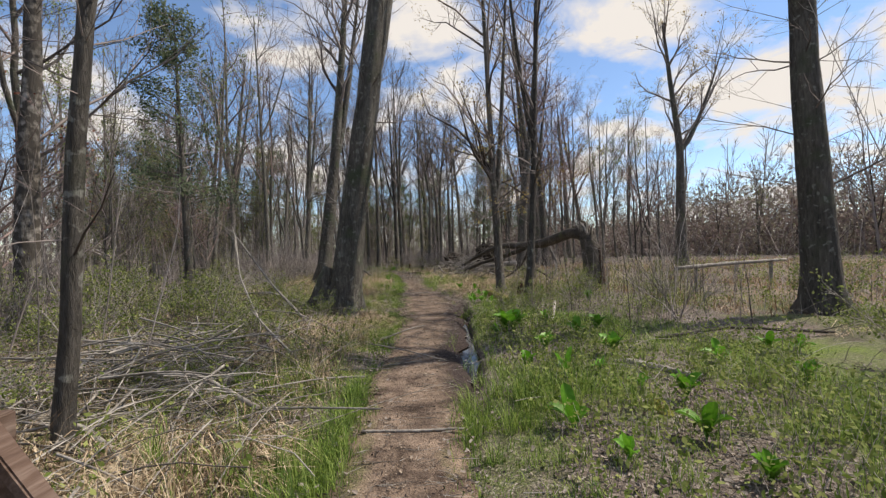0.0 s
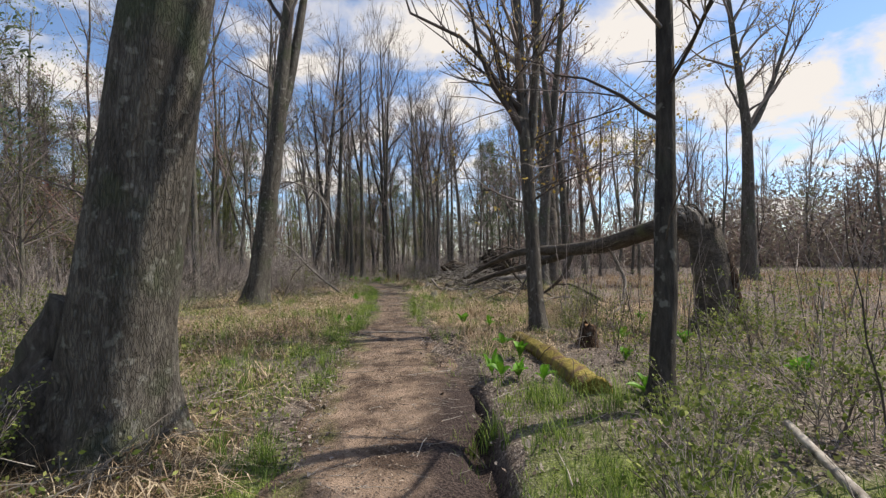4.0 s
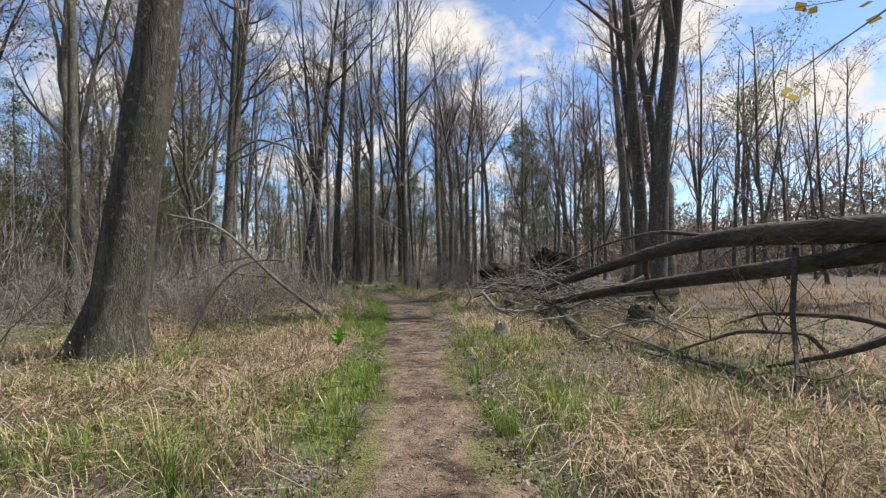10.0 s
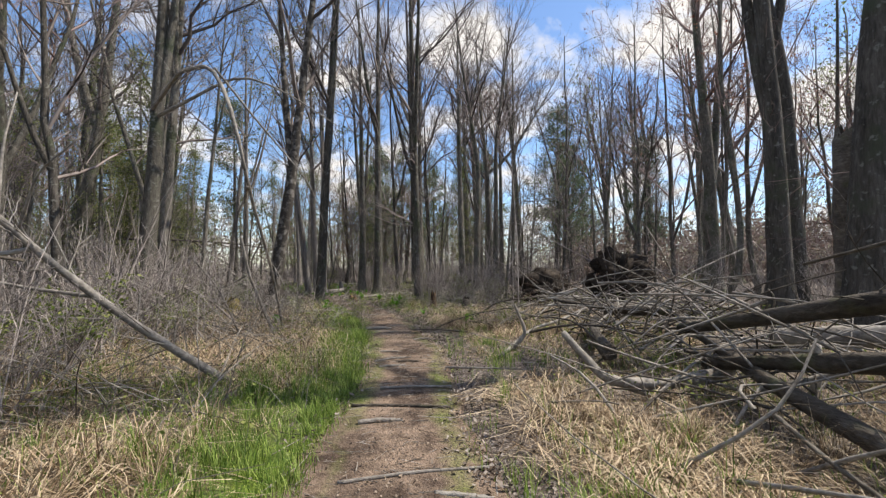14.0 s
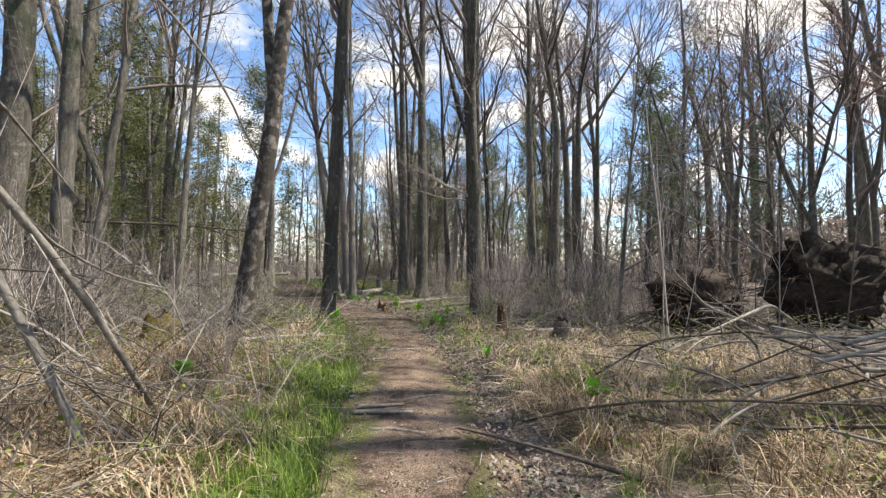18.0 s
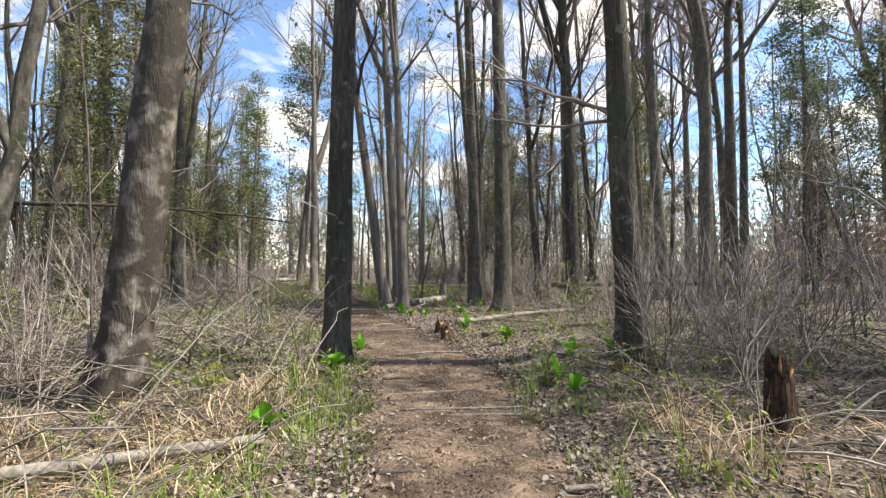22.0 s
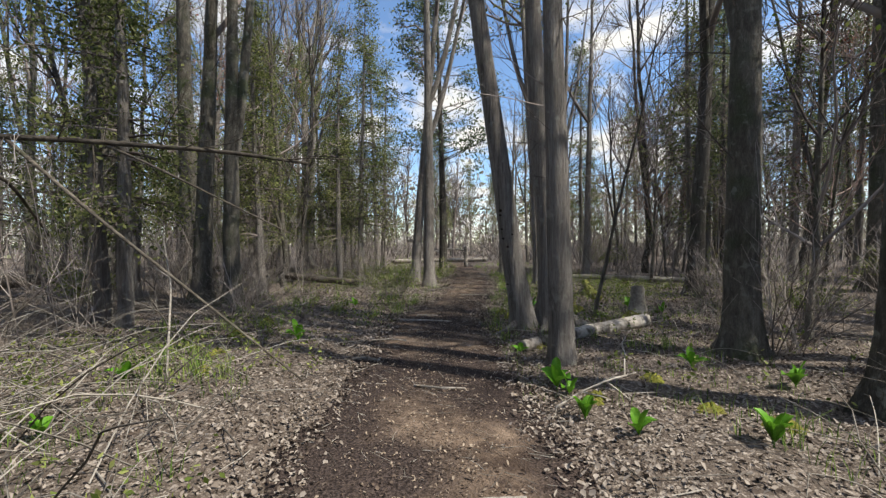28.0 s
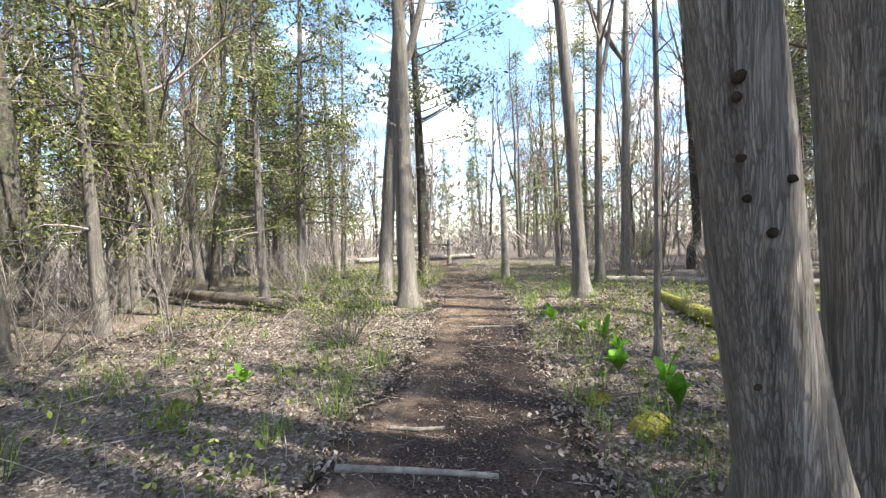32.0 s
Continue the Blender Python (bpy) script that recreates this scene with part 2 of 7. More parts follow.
RAIL = material("rail_wood", [(0.05, 0.032, 0.024), (0.10, 0.065, 0.05), (0.20, 0.15, 0.125)], scale=30, stretch=(1, 0.08, 1), bump=0.4, vary=0.0)
CABBAGE = material("cabbage_leaf", [(0.055, 0.155, 0.012), (0.10, 0.27, 0.02), (0.18, 0.38, 0.04)], scale=5, rough=0.42, bump=0.25, vary=0.22, through_light=0.3)
GRASS = material("green_grass", [(0.075, 0.135, 0.025), (0.15, 0.25, 0.045), (0.28, 0.37, 0.095)], scale=1.3, rough=0.6, bump=0, vary=0.65, island=True, through_light=0.35,
                 world_space=True)
RUSTY = material("rusty_marsh_grass", [(0.13, 0.075, 0.042), (0.29, 0.185, 0.105), (0.43, 0.315, 0.195)], scale=0.5, rough=0.75, bump=0, vary=0.6, island=True, through_light=0.25, world_space=True)
LAWN = material("short_grass", [(0.10, 0.17, 0.02), (0.19, 0.30, 0.04), (0.32, 0.42, 0.085)], scale=1.7, rough=0.6, bump=0, vary=0.6, island=True, through_light=0.4, world_space=True)
STRAW = material("dry_grass", [(0.095, 0.065, 0.038), (0.25, 0.178, 0.112), (0.41, 0.312, 0.205), (0.60, 0.50, 0.36)], scale=0.9, rough=0.7, bump=0, vary=0.7, island=True, through_light=0.25,
                 world_space=True)
LEAF = material("fallen_leaves", [(0.085, 0.066, 0.054), (0.155, 0.128, 0.109), (0.21, 0.18, 0.157), (0.275, 0.242, 0.215)], scale=1.5, rough=0.65, bump=0, vary=0.8, island=True,
                world_space=True)
CHIP = material("wood_chips", [(0.10, 0.075, 0.06), (0.185, 0.146, 0.116), (0.29, 0.238, 0.188)], scale=2, rough=0.8, bump=0, vary=0.75, island=True, world_space=True)
BUD_RED = material("red_buds", [(0.16, 0.05, 0.035), (0.30, 0.12, 0.085), (0.40, 0.22, 0.15)], scale=2, vary=0.7, island=True, bump=0, through_light=0.3)
BUD_GREEN = material("young_leaves", [(0.10, 0.145, 0.03), (0.185, 0.24, 0.06), (0.29, 0.325, 0.11)], scale=2, vary=0.7, island=True, bump=0, through_light=0.35)
BUD_GOLD = material("golden_young_leaves", [(0.26, 0.17, 0.05), (0.40, 0.29, 0.08), (0.50, 0.42, 0.14)], scale=2, vary=0.7, island=True, bump=0, through_light=0.4)
NEEDLE = material("pine_needles", [(0.06, 0.09, 0.055), (0.11, 0.15, 0.09), (0.18, 0.22, 0.13)], scale=1.5, vary=0.7, island=True, bump=0, through_light=0.45)
# far twigs and buds, colours lifted above TWIG to imitate haze in the air
HAZE = material("distant_twigs_air_paled", [(0.19, 0.172, 0.145), (0.29, 0.262, 0.228), (0.38, 0.33, 0.297), (0.33, 0.35, 0.22)], scale=0.12, vary=0.5, island=True, bump=0, world_space=True, through_light=0.4)
HAZE_RED = material("distant_reddish_buds", [(0.15, 0.122, 0.113), (0.22, 0.175, 0.162), (0.30, 0.228, 0.21), (0.26, 0.24, 0.18)], scale=0.14, vary=0.5, island=True, bump=0, world_space=True, through_light=0.25)
SPRAY = material("cedar_sprays", [(0.075, 0.10, 0.035), (0.16, 0.19, 0.068), (0.27, 0.295, 0.12)], scale=1.5, vary=0.7, island=True, bump=0, through_light=0.45)


def cell_ground(name, leaf_colours, soil, cell, soil_low, dry_soil=None):
    """Ground strewn with pieces: cells of many colours over soil, with grass and straw where the cover attribute has them."""
    m = bpy.data.materials.new(name)
    m.use_nodes = True
    N, L = m.node_tree.nodes, m.node_tree.links
    b = N["Principled BSDF"]
    geo = N.new("ShaderNodeNewGeometry")
    warp = N.new("ShaderNodeTexNoise")
    warp.inputs["Scale"].default_value = cell * 0.9
    L.new(geo.outputs["Position"], warp.inputs["Vector"])
    off = N.new("ShaderNodeVectorMath")
    off.operation = 'MULTIPLY_ADD'
    off.inputs[1].default_value = (3.0 / cell,) * 3
    L.new(warp.outputs["Color"], off.inputs[0])
    L.new(geo.outputs["Position"], off.inputs[2])
    vor = N.new("ShaderNodeTexVoronoi")
    vor.inputs["Scale"].default_value = cell
    L.new(off.outputs[0], vor.inputs["Vector"])
    bw = N.new("ShaderNodeSeparateColor")
    L.new(vor.outputs["Color"], bw.inputs[0])
    cr = N.new("ShaderNodeValToRGB")
    cr.color_ramp.interpolation = 'LINEAR'
    cr.color_ramp.elements[0].color = (*leaf_colours[0], 1)
    cr.color_ramp.elements[1].color = (*leaf_colours[-1], 1)
    for i, c in enumerate(leaf_colours[1:-1]):
        e = cr.color_ramp.elements.new((i + 1) / (len(leaf_colours) - 1))
        e.color = (*c, 1)
    L.new(bw.outputs[0], cr.inputs[0])
    big = N.new("ShaderNodeTexNoise")
    big.inputs["Scale"].default_value, big.inputs["Detail"].default_value = 1.1, 8.0
    big.inputs["Roughness"].default_value = 0.68
    L.new(geo.outputs["Position"], big.inputs["Vector"])
    sr = N.new("ShaderNodeValToRGB")
    sr.color_ramp.elements[0].position, sr.color_ramp.elements[1].position = soil_low, soil_low + 0.16
    L.new(big.outputs["Fac"], sr.inputs[0])
    edge = N.new("ShaderNodeMath")
    edge.operation = 'MULTIPLY'
    L.new(sr.outputs[0], edge.inputs[0])
    dr = N.new("ShaderNodeMapRange")
    dr.inputs["From Min"].default_value, dr.inputs["From Max"].default_value = 0.62 , 0.30
    L.new(vor.outputs["Distance"], dr.inputs["Value"])
    L.new(dr.outputs[0], edge.inputs[1])
    mx = N.new("ShaderNodeMixRGB")
    mx.inputs["Color1"].default_value = (*soil, 1)
    if dry_soil:
        # damp and dry patches of trodden earth
        patch = N.new("ShaderNodeTexNoise")
        patch.inputs["Scale"].default_value, patch.inputs["Detail"].default_value, patch.inputs["Roughness"].default_value = 2.1, 12.0, 0.72
        L.new(geo.outputs["Position"], patch.inputs["Vector"])
        pr_ramp = N.new("ShaderNodeValToRGB")
        pr_ramp.color_ramp.elements[0].position, pr_ramp.color_ramp.elements[1].position = 0.40, 0.62
        pr_ramp.color_ramp.elements[0].color, pr_ramp.color_ramp.elements[1].color = (*soil, 1), (*dry_soil, 1)
        L.new(patch.outputs["Fac"], pr_ramp.inputs[0])
        L.new(pr_ramp.outputs[0], mx.inputs["Color1"])
    L.new(edge.outputs[0], mx.inputs["Fac"])
    L.new(cr.outputs[0], mx.inputs["Color2"])
    last = mx.outputs[0]
    att = N.new("ShaderNodeVertexColor")
    att.layer_name = "cover"
    sp = N.new("ShaderNodeSeparateColor")
    L.new(att.outputs["Color"], sp.inputs[0])
    fine = N.new("ShaderNodeTexNoise")
    fine.inputs["Scale"].default_value, fine.inputs["Detail"].default_value = 55.0, 4.0
    L.new(geo.outputs["Position"], fine.inputs["Vector"])
    for k, lo, hi in ((0, (0.05, 0.085, 0.015), (0.17, 0.24, 0.035)), (1, (0.07, 0.054, 0.036), (0.33, 0.265, 0.185)), (2, (0.018, 0.013, 0.012), (0.085, 0.064, 0.058))):
        ramp2 = N.new("ShaderNodeValToRGB")
        ramp2.color_ramp.elements[0].position, ramp2.color_ramp.elements[1].position = 0.38, 0.62
        ramp2.color_ramp.elements[0].color, ramp2.color_ramp.elements[1].color = (*lo, 1), (*hi, 1)
        L.new(fine.outputs["Fac"], ramp2.inputs[0])
        mul = N.new("ShaderNodeMath")
        mul.operation = 'MULTIPLY_ADD'
        mul.inputs[1].default_value = 1.9 if k == 2 else 1.1
        L.new(sp.outputs[k], mul.inputs[0])
        sub = N.new("ShaderNodeMath")
        sub.operation = 'MULTIPLY_ADD'
        sub.inputs[1].default_value, sub.inputs[2].default_value = 2.4, -1.5
        L.new(big.outputs["Fac"], sub.inputs[0])
        L.new(sub.outputs[0], mul.inputs[2])
        cl = N.new("ShaderNodeClamp")
        L.new(mul.outputs[0], cl.inputs[0])
        gate = N.new("ShaderNodeMath")
        gate.operation = 'MULTIPLY'
        L.new(cl.outputs[0], gate.inputs[0])
        st = N.new("ShaderNodeMath")
        st.operation = 'MULTIPLY'
        st.use_clamp = True
        st.inputs[1].default_value = 3.0
        L.new(sp.outputs[k], st.inputs[0])
        L.new(st.outputs[0], gate.inputs[1])
        m2 = N.new("ShaderNodeMixRGB")
        L.new(gate.outputs[0], m2.inputs["Fac"])
        L.new(last, m2.inputs["Color1"])
        L.new(ramp2.outputs[0], m2.inputs["Color2"])
        last = m2.outputs[0]
    L.new(last, b.inputs["Base Color"])
    b.inputs["Roughness"].default_value = 0.9
    b.inputs["Specular IOR Level"].default_value = 0.2
    bp = N.new("ShaderNodeBump")
    bp.inputs["Strength"].default_value, bp.inputs["Distance"].default_value = 0.9, 0.03
    hsum = N.new("ShaderNodeMath")
    hsum.operation = 'ADD'
    L.new(bw.outputs[1], hsum.inputs[0])
    L.new(fine.outputs["Fac"], hsum.inputs[1])
    L.new(hsum.outputs[0], bp.inputs["Height"])
    L.new(bp.outputs[0], b.inputs["Normal"])
    return m


GROUND = cell_ground("leaf_litter", [(0.11, 0.09, 0.077), (0.19, 0.16, 0.138), (0.26, 0.225, 0.199), (0.35, 0.31, 0.278)], (0.10, 0.081, 0.069), 30, 0.28)
TRAIL = cell_ground("trail_chips", [(0.09, 0.065, 0.050), (0.19, 0.143, 0.111), (0.30, 0.233, 0.182), (0.42, 0.34, 0.27)], (0.070, 0.049, 0.038), 62, 0.56, (0.31, 0.233, 0.177))
TORN = material("torn_wood", [(0.13, 0.07, 0.035), (0.27, 0.16, 0.085), (0.42, 0.28, 0.16)], scale=24, stretch=(1, 1, 0.15), bump=1.0, vary=0.1)
WATER = bpy.data.materials.new("puddle_water")
WATER.use_nodes = True
wb = WATER.node_tree.nodes["Principled BSDF"]
wb.inputs["Base Color"].default_value = (0.012, 0.009, 0.007, 1)
wb.inputs["Roughness"].default_value = 0.04
ripple = WATER.node_tree.nodes.new("ShaderNodeTexNoise")
ripple.inputs["Scale"].default_value = 9
rb = WATER.node_tree.nodes.new("ShaderNodeBump")
rb.inputs["Strength"].default_value, rb.inputs["Distance"].default_value = 0.08, 0.01
WATER.node_tree.links.new(ripple.outputs["Fac"], rb.inputs["Height"])
WATER.node_tree.links.new(rb.outputs[0], wb.inputs["Normal"])


# ------------------------------------------------------------------ mesh tools
def mesh_of(name, V, Q, mat, smooth=False):
    """A mesh from an array of points and an array of four-cornered faces."""
    V, Q = np.asarray(V, np.float32).reshape(-1, 3), np.asarray(Q, np.int32).reshape(-1, 4)
    me = bpy.data.meshes.new(name)
    me.vertices.add(len(V))
    me.vertices.foreach_set("co", V.ravel())
    me.loops.add(len(Q) * 4)
    me.loops.foreach_set("vertex_index", Q.ravel())
    me.polygons.add(len(Q))
    me.polygons.foreach_set("loop_start", np.arange(0, len(Q) * 4, 4, dtype=np.int32))
    if smooth:
        me.polygons.foreach_set("use_smooth", np.ones(len(Q), bool))
    me.update(calc_edges=True)
    me.validate()
    me.materials.append(mat)
    return me


def part(name, VQ, mat, parent, label="", smooth=True):
    ob = new(name, VQ if isinstance(VQ, bpy.types.Mesh) else mesh_of(name, *VQ, mat, smooth))
    ob.parent = parent
    return tagged(ob, label)


def thing(name, place, label, category, group="", kind=""):
    ob = new(name)
    ob.empty_display_size = 0.2
    ob.matrix_world = pose(*place)
    return tagged(ob, label, category, group, kind)


def stuff(name, VQ, mat, label, category, smooth=False):
    return tagged(new(name, mesh_of(name, *VQ, mat, smooth)), label, category, "", "stuff")


def merged(pieces):
    Vs, Qs, n = [], [], 0
    for V, Q in pieces:
        V = np.asarray(V).reshape(-1, 3)
        Vs.append(V)
        Qs.append(np.asarray(Q).reshape(-1, 4) + n)
        n += len(V)
    return np.concatenate(Vs), np.concatenate(Qs)


def unit(a):
    return a / np.maximum(np.linalg.norm(a, axis=-1, keepdims=True), 1e-9)


def tubes(P, R, sides=5):
    """Round stems along N lines of k points, P (N, k, 3), with the radii R (N, k)."""
    P, R = np.asarray(P, float), np.asarray(R, float)
    if P.ndim == 2:
        P, R = P[None], R[None]
    n, k, _ = P.shape
    T = unit(np.gradient(P, axis=1))
    mean = unit(P[:, -1] - P[:, 0])
    ref = np.where(np.abs(mean[:, 2:3]) < 0.8, np.array([[0, 0, 1.0]]), np.array([[1.0, 0, 0]]))[:, None, :]
    A = unit(np.cross(T, np.broadcast_to(ref, T.shape)))
    B = np.cross(T, A)
    ang = np.linspace(0, 2 * np.pi, sides, endpoint=False)
    V = P[:, :, None] + R[:, :, None, None] * (np.cos(ang)[:, None] * A[:, :, None] + np.sin(ang)[:, None] * B[:, :, None])
    i, j, s = np.meshgrid(np.arange(n), np.arange(k - 1), np.arange(sides), indexing="ij")
    a = (i * k + j) * sides + s
    b = (i * k + j) * sides + (s + 1) % sides
    Q = np.stack([a, b, b + sides, a + sides], -1)
    return V.reshape(-1, 3), Q.reshape(-1, 4)


def lattice(x, y, seed):
    h = np.sin(x * 127.1 + y * 311.7 + seed * 74.7) * 43758.5453
    return h - np.floor(h)


def wave(x, y, scale=1.0, seed=0):
    """Smooth random heights between 0 and 1."""
    x, y = np.asarray(x) * scale, np.asarray(y) * scale
    xi, yi = np.floor(x), np.floor(y)
    u, v = x - xi, y - yi
    u, v = u * u * (3 - 2 * u), v * v * (3 - 2 * v)
    a, b = lattice(xi, yi, seed), lattice(xi + 1, yi, seed)
    c, d = lattice(xi, yi + 1, seed), lattice(xi + 1, yi + 1, seed)
    return (a * (1 - u) + b * u) * (1 - v) + (c * (1 - u) + d * u) * v


# ------------------------------------------------------------------ the trail
TRAIL_LINE = np.array([
    (-0.80, -9.0, 0.9), (-0.77, 2.3, 0.9), (-0.70, 4.1, 1.0), (-0.60, 7.0, 1.1), (-0.42, 9.5, 1.2), (-0.50, 11.4, 1.45), (-0.70, 14.0, 1.5),
    (-0.88, 16.0, 1.15), (-1.0, 18.5, 1.1), (-1.15, 20.8, 1.2), (-1.36, 22.5, 1.25), (-1.52, 25.0, 1.15), (-1.85, 27.0, 1.3), (-2.5, 29.4, 1.3),
    (-3.2, 31.5, 1.2), (-3.8, 33.0, 1.3), (-4.7, 34.85, 1.5), (-6.3, 36.8, 1.75), (-7.4, 37.9, 1.85)])
TRAIL_LINE = np.concatenate([TRAIL_LINE, np.array([
    (-9.65, 40.45, 1.75), (-10.8, 41.85, 1.6), (-12.1, 44.3, 1.45), (-14.4, 47.7, 1.6), (-16.4, 50.2, 1.5), (-19.5, 54.0, 1.5), (-24.5, 59.5, 1.4)])])


def smooth_line(rows, step):
    """The rows, rounded, at even steps along their length."""
    s = np.r_[0, np.cumsum(np.linalg.norm(np.diff(rows[:, :2], axis=0), axis=1))]
    q = np.arange(0, s[-1], step)
    out = np.stack([np.interp(q, s, rows[:, k]) for k in range(rows.shape[1])], 1)
    w = int(1.2 / step)
    ker = np.hanning(2 * w + 1)
    ker /= ker.sum()
    return np.stack([np.convolve(np.pad(out[:, k], w, mode="edge"), ker, mode="valid") for k in range(rows.shape[1])], 1)


LINE = smooth_line(TRAIL_LINE, 0.15)
COARSE = LINE[::4]


def off_trail(x, y):
    """Distance to the middle of the trail, with its sign (right of it is positive), and the trail's width there."""
    x, y = np.asarray(x, float).ravel(), np.asarray(y, float).ravel()
    d, w, side = np.full(len(x), 1e9), np.zeros(len(x)), np.ones(len(x))
    for (ax, ay, aw), (bx, by, bw) in zip(COARSE[:-1], COARSE[1:]):
        ex, ey = bx - ax, by - ay
        t = np.clip(((x - ax) * ex + (y - ay) * ey) / (ex * ex + ey * ey), 0, 1)
        px, py = x - ax - t * ex, y - ay - t * ey
        q = np.hypot(px, py)
        near = q < d
        d[near], w[near] = q[near], (aw + t * (bw - aw))[near]
        side[near] = np.where(px * ey - py * ex > 0, 1, -1)[near]
    return d, side, w


def height(x, y, known=None):
    x, y = np.asarray(x, float), np.asarray(y, float)
    d, side, w = known if known is not None else off_trail(x, y)
    x, y = x.ravel(), y.ravel()
    rise = np.clip((d - w * 0.42) / 0.8, 0, 1)
    rise = rise * rise * (3 - 2 * rise)
    z = -0.05 + rise * 0.10 + rise * (wave(x, y, 0.6, 3) - 0.5) * 0.12 + rise * (wave(x, y, 2.2, 5) - 0.5) * 0.06
    # the muddy ditch that drains beside the trail
    along = np.exp(-((y - 8.0) / 3.9) ** 6) * (0.7 + 0.6 * wave(x * 0, y, 1.1, 8))
    z -= 0.21 * along * np.exp(-((d - w * 0.66 - 0.02 + 0.10 * (wave(x * 0, y, 1.6, 6) - 0.5)) / 0.145) ** 4) * (side > 0)
    return z


fine_x = np.r_[np.arange(-34, -0.6, 0.24), np.arange(-0.56, 0.8, 0.06), np.arange(0.86, 26, 0.24)]
fine_y = np.arange(-6, 72, 0.24)
far = np.array([1.5, 4, 9, 18, 35, 70, 140, 300, 700, 1500.0])
gx = np.r_[fine_x[0] - far[::-1], fine_x, fine_x[-1] + far]
gy = np.r_[fine_y[0] - far[::-1], fine_y, fine_y[-1] + far]
X, Y = np.meshgrid(gx, gy, indexing="ij")
KNOWN = off_trail(X, Y)
Z = height(X, Y, KNOWN)
nx, ny = len(gx), len(gy)
I, J = np.meshgrid(np.arange(nx - 1), np.arange(ny - 1), indexing="ij")
base = (I * ny + J).ravel()
GQ = np.stack([base, base + ny, base + ny + 1, base + 1], -1)
ground = new("ground", mesh_of("ground", np.stack([X.ravel(), Y.ravel(), Z], 1), GQ, GROUND, True))
tagged(ground, "leaf-strewn forest floor with patches of grass and straw", "ground", "", "structure")


def zones(x, y, known=None):
    """How grassy, how strawy and how muddy the ground is at a place, each from 0 to 1."""
    d, side, w = known if known is not None else off_trail(x, y)
    x, y = np.asarray(x, float).ravel(), np.asarray(y, float).ravel()
    e = d - w * 0.5
    n = wave(x, y, 0.5, 11)
    early = np.clip((34.0 - y) / 4, 0, 1)
    left = side < 0
    patch = np.clip((wave(x, y, 0.9, 14) * 0.6 + wave(x, y, 2.3, 15) * 0.4 - 0.33) * 3.2, 0, 1)
    weedy = np.clip((wave(x, y, 0.42, 16) * 0.7 + wave(x, y, 1.5, 18) * 0.3 - 0.36) * 3.5, 0, 1)
    green = np.where(left, (0.10 + 1.05 * patch) * np.exp(-((e - 0.20 - 0.35 * (wave(x, y, 0.7, 19) - 0.4)) / 0.42) ** 2), np.where(y < 11, 0.38, 0.20) * patch * np.exp(-((e - 0.45) / 0.7) ** 2)) * early * (0.5 + 0.7 * n)
    green += np.where((y > 29) & (y < 37), 0.35, 0) * np.exp(-((e - 0.4) / 0.5) ** 2) * n
    green += np.where(~left & (y < 14) & (x > 0.3), np.where((y < 9) & (x < 4.8), 0.62, 0.18) * n * (0.2 + patch), 0)
    green += np.where(left & (y > 21.5) & (y < 30), 0.85, 0) * np.exp(-((e - 0.4) / 0.5) ** 2)
    green += np.clip((26 - y) / 6, 0, 1) * (d < 9) * np.clip((wave(x, y, 0.8, 17) - 0.45) * 1.6, 0, 0.6)
    green = np.where(~left & (y > 10.5), green * 0.5, green)
    straw_l = np.clip((e - 0.35) / 0.5, 0, 1) * np.clip((9 - e) / 4, 0, 1) * early
    straw_r = np.clip((e - 0.3) / 0.5, 0, 1) * np.clip((8 - e) / 4, 0, 1) * np.clip((y - 12) / 2.5, 0, 1) * early
    marsh = np.clip((x - 5.5) / 2.5, 0, 1) * np.clip((40 - x + 8 * n) / 8, 0, 1) * np.clip((y + 14 + 9 * n) / 6, 0, 1) * np.clip((33 + 6 * n - y) / 5, 0, 1)
    green += weedy * np.where(left, 0.26 + 0.2 * np.clip((y - 9) / 4, 0, 1), 0.2) * early * (d < 12) * (e > 0.5)
    straw = np.where(left, straw_l, np.maximum(straw_r, marsh * 0.9)) * (0.45 + 0.9 * n) * (1.05 - np.where(left & (y < 9), 0.2, 0.72) * weedy)
    mud = np.exp(-((d - w * 0.64) / 0.20) ** 2) * (~left) * np.exp(-((y - 7.8) / 4.2) ** 6)
    green, straw = green * (1 - np.clip(mud * 1.3, 0, 1)), straw * (1 - np.clip(mud, 0, 1))
    return np.clip(green, 0, 1), np.clip(straw, 0, 1), np.clip(mud, 0, 1)


def paint(me, cover):
    lay = me.color_attributes.new("cover", 'FLOAT_COLOR', 'POINT')
    lay.data.foreach_set("color", np.concatenate([np.stack(cover, 1), np.ones((len(cover[0]), 1))], 1).astype(np.float32).ravel())


paint(ground.data, zones(X, Y, KNOWN))

# the trail itself: a slightly hollow strip whose edges sink under the litter
across = np.linspace(-1, 1, 15)
nrm = unit(np.gradient(LINE[:, :2], axis=0))
rgt = np.stack([nrm[:, 1], -nrm[:, 0]], 1)
ragged = 1 + 0.36 * (wave(LINE[:, 1], LINE[:, 0], 1.7, 21) - 0.5) + 0.12 * (wave(LINE[:, 1], LINE[:, 0], 5, 22) - 0.5)
TX = LINE[:, 0:1] + rgt[:, 0:1] * across * (LINE[:, 2] * 0.62 * ragged)[:, None]
TY = LINE[:, 1:2] + rgt[:, 1:2] * across * (LINE[:, 2] * 0.62 * ragged)[:, None]
TZ = 0.012 + 0.034 * (wave(TX, TY, 1.1, 31) - 0.5) + 0.022 * (wave(TX * 0.6, TY, 3, 32) - 0.5) - 0.075 * np.abs(across) ** 5
n0, n1 = TX.shape
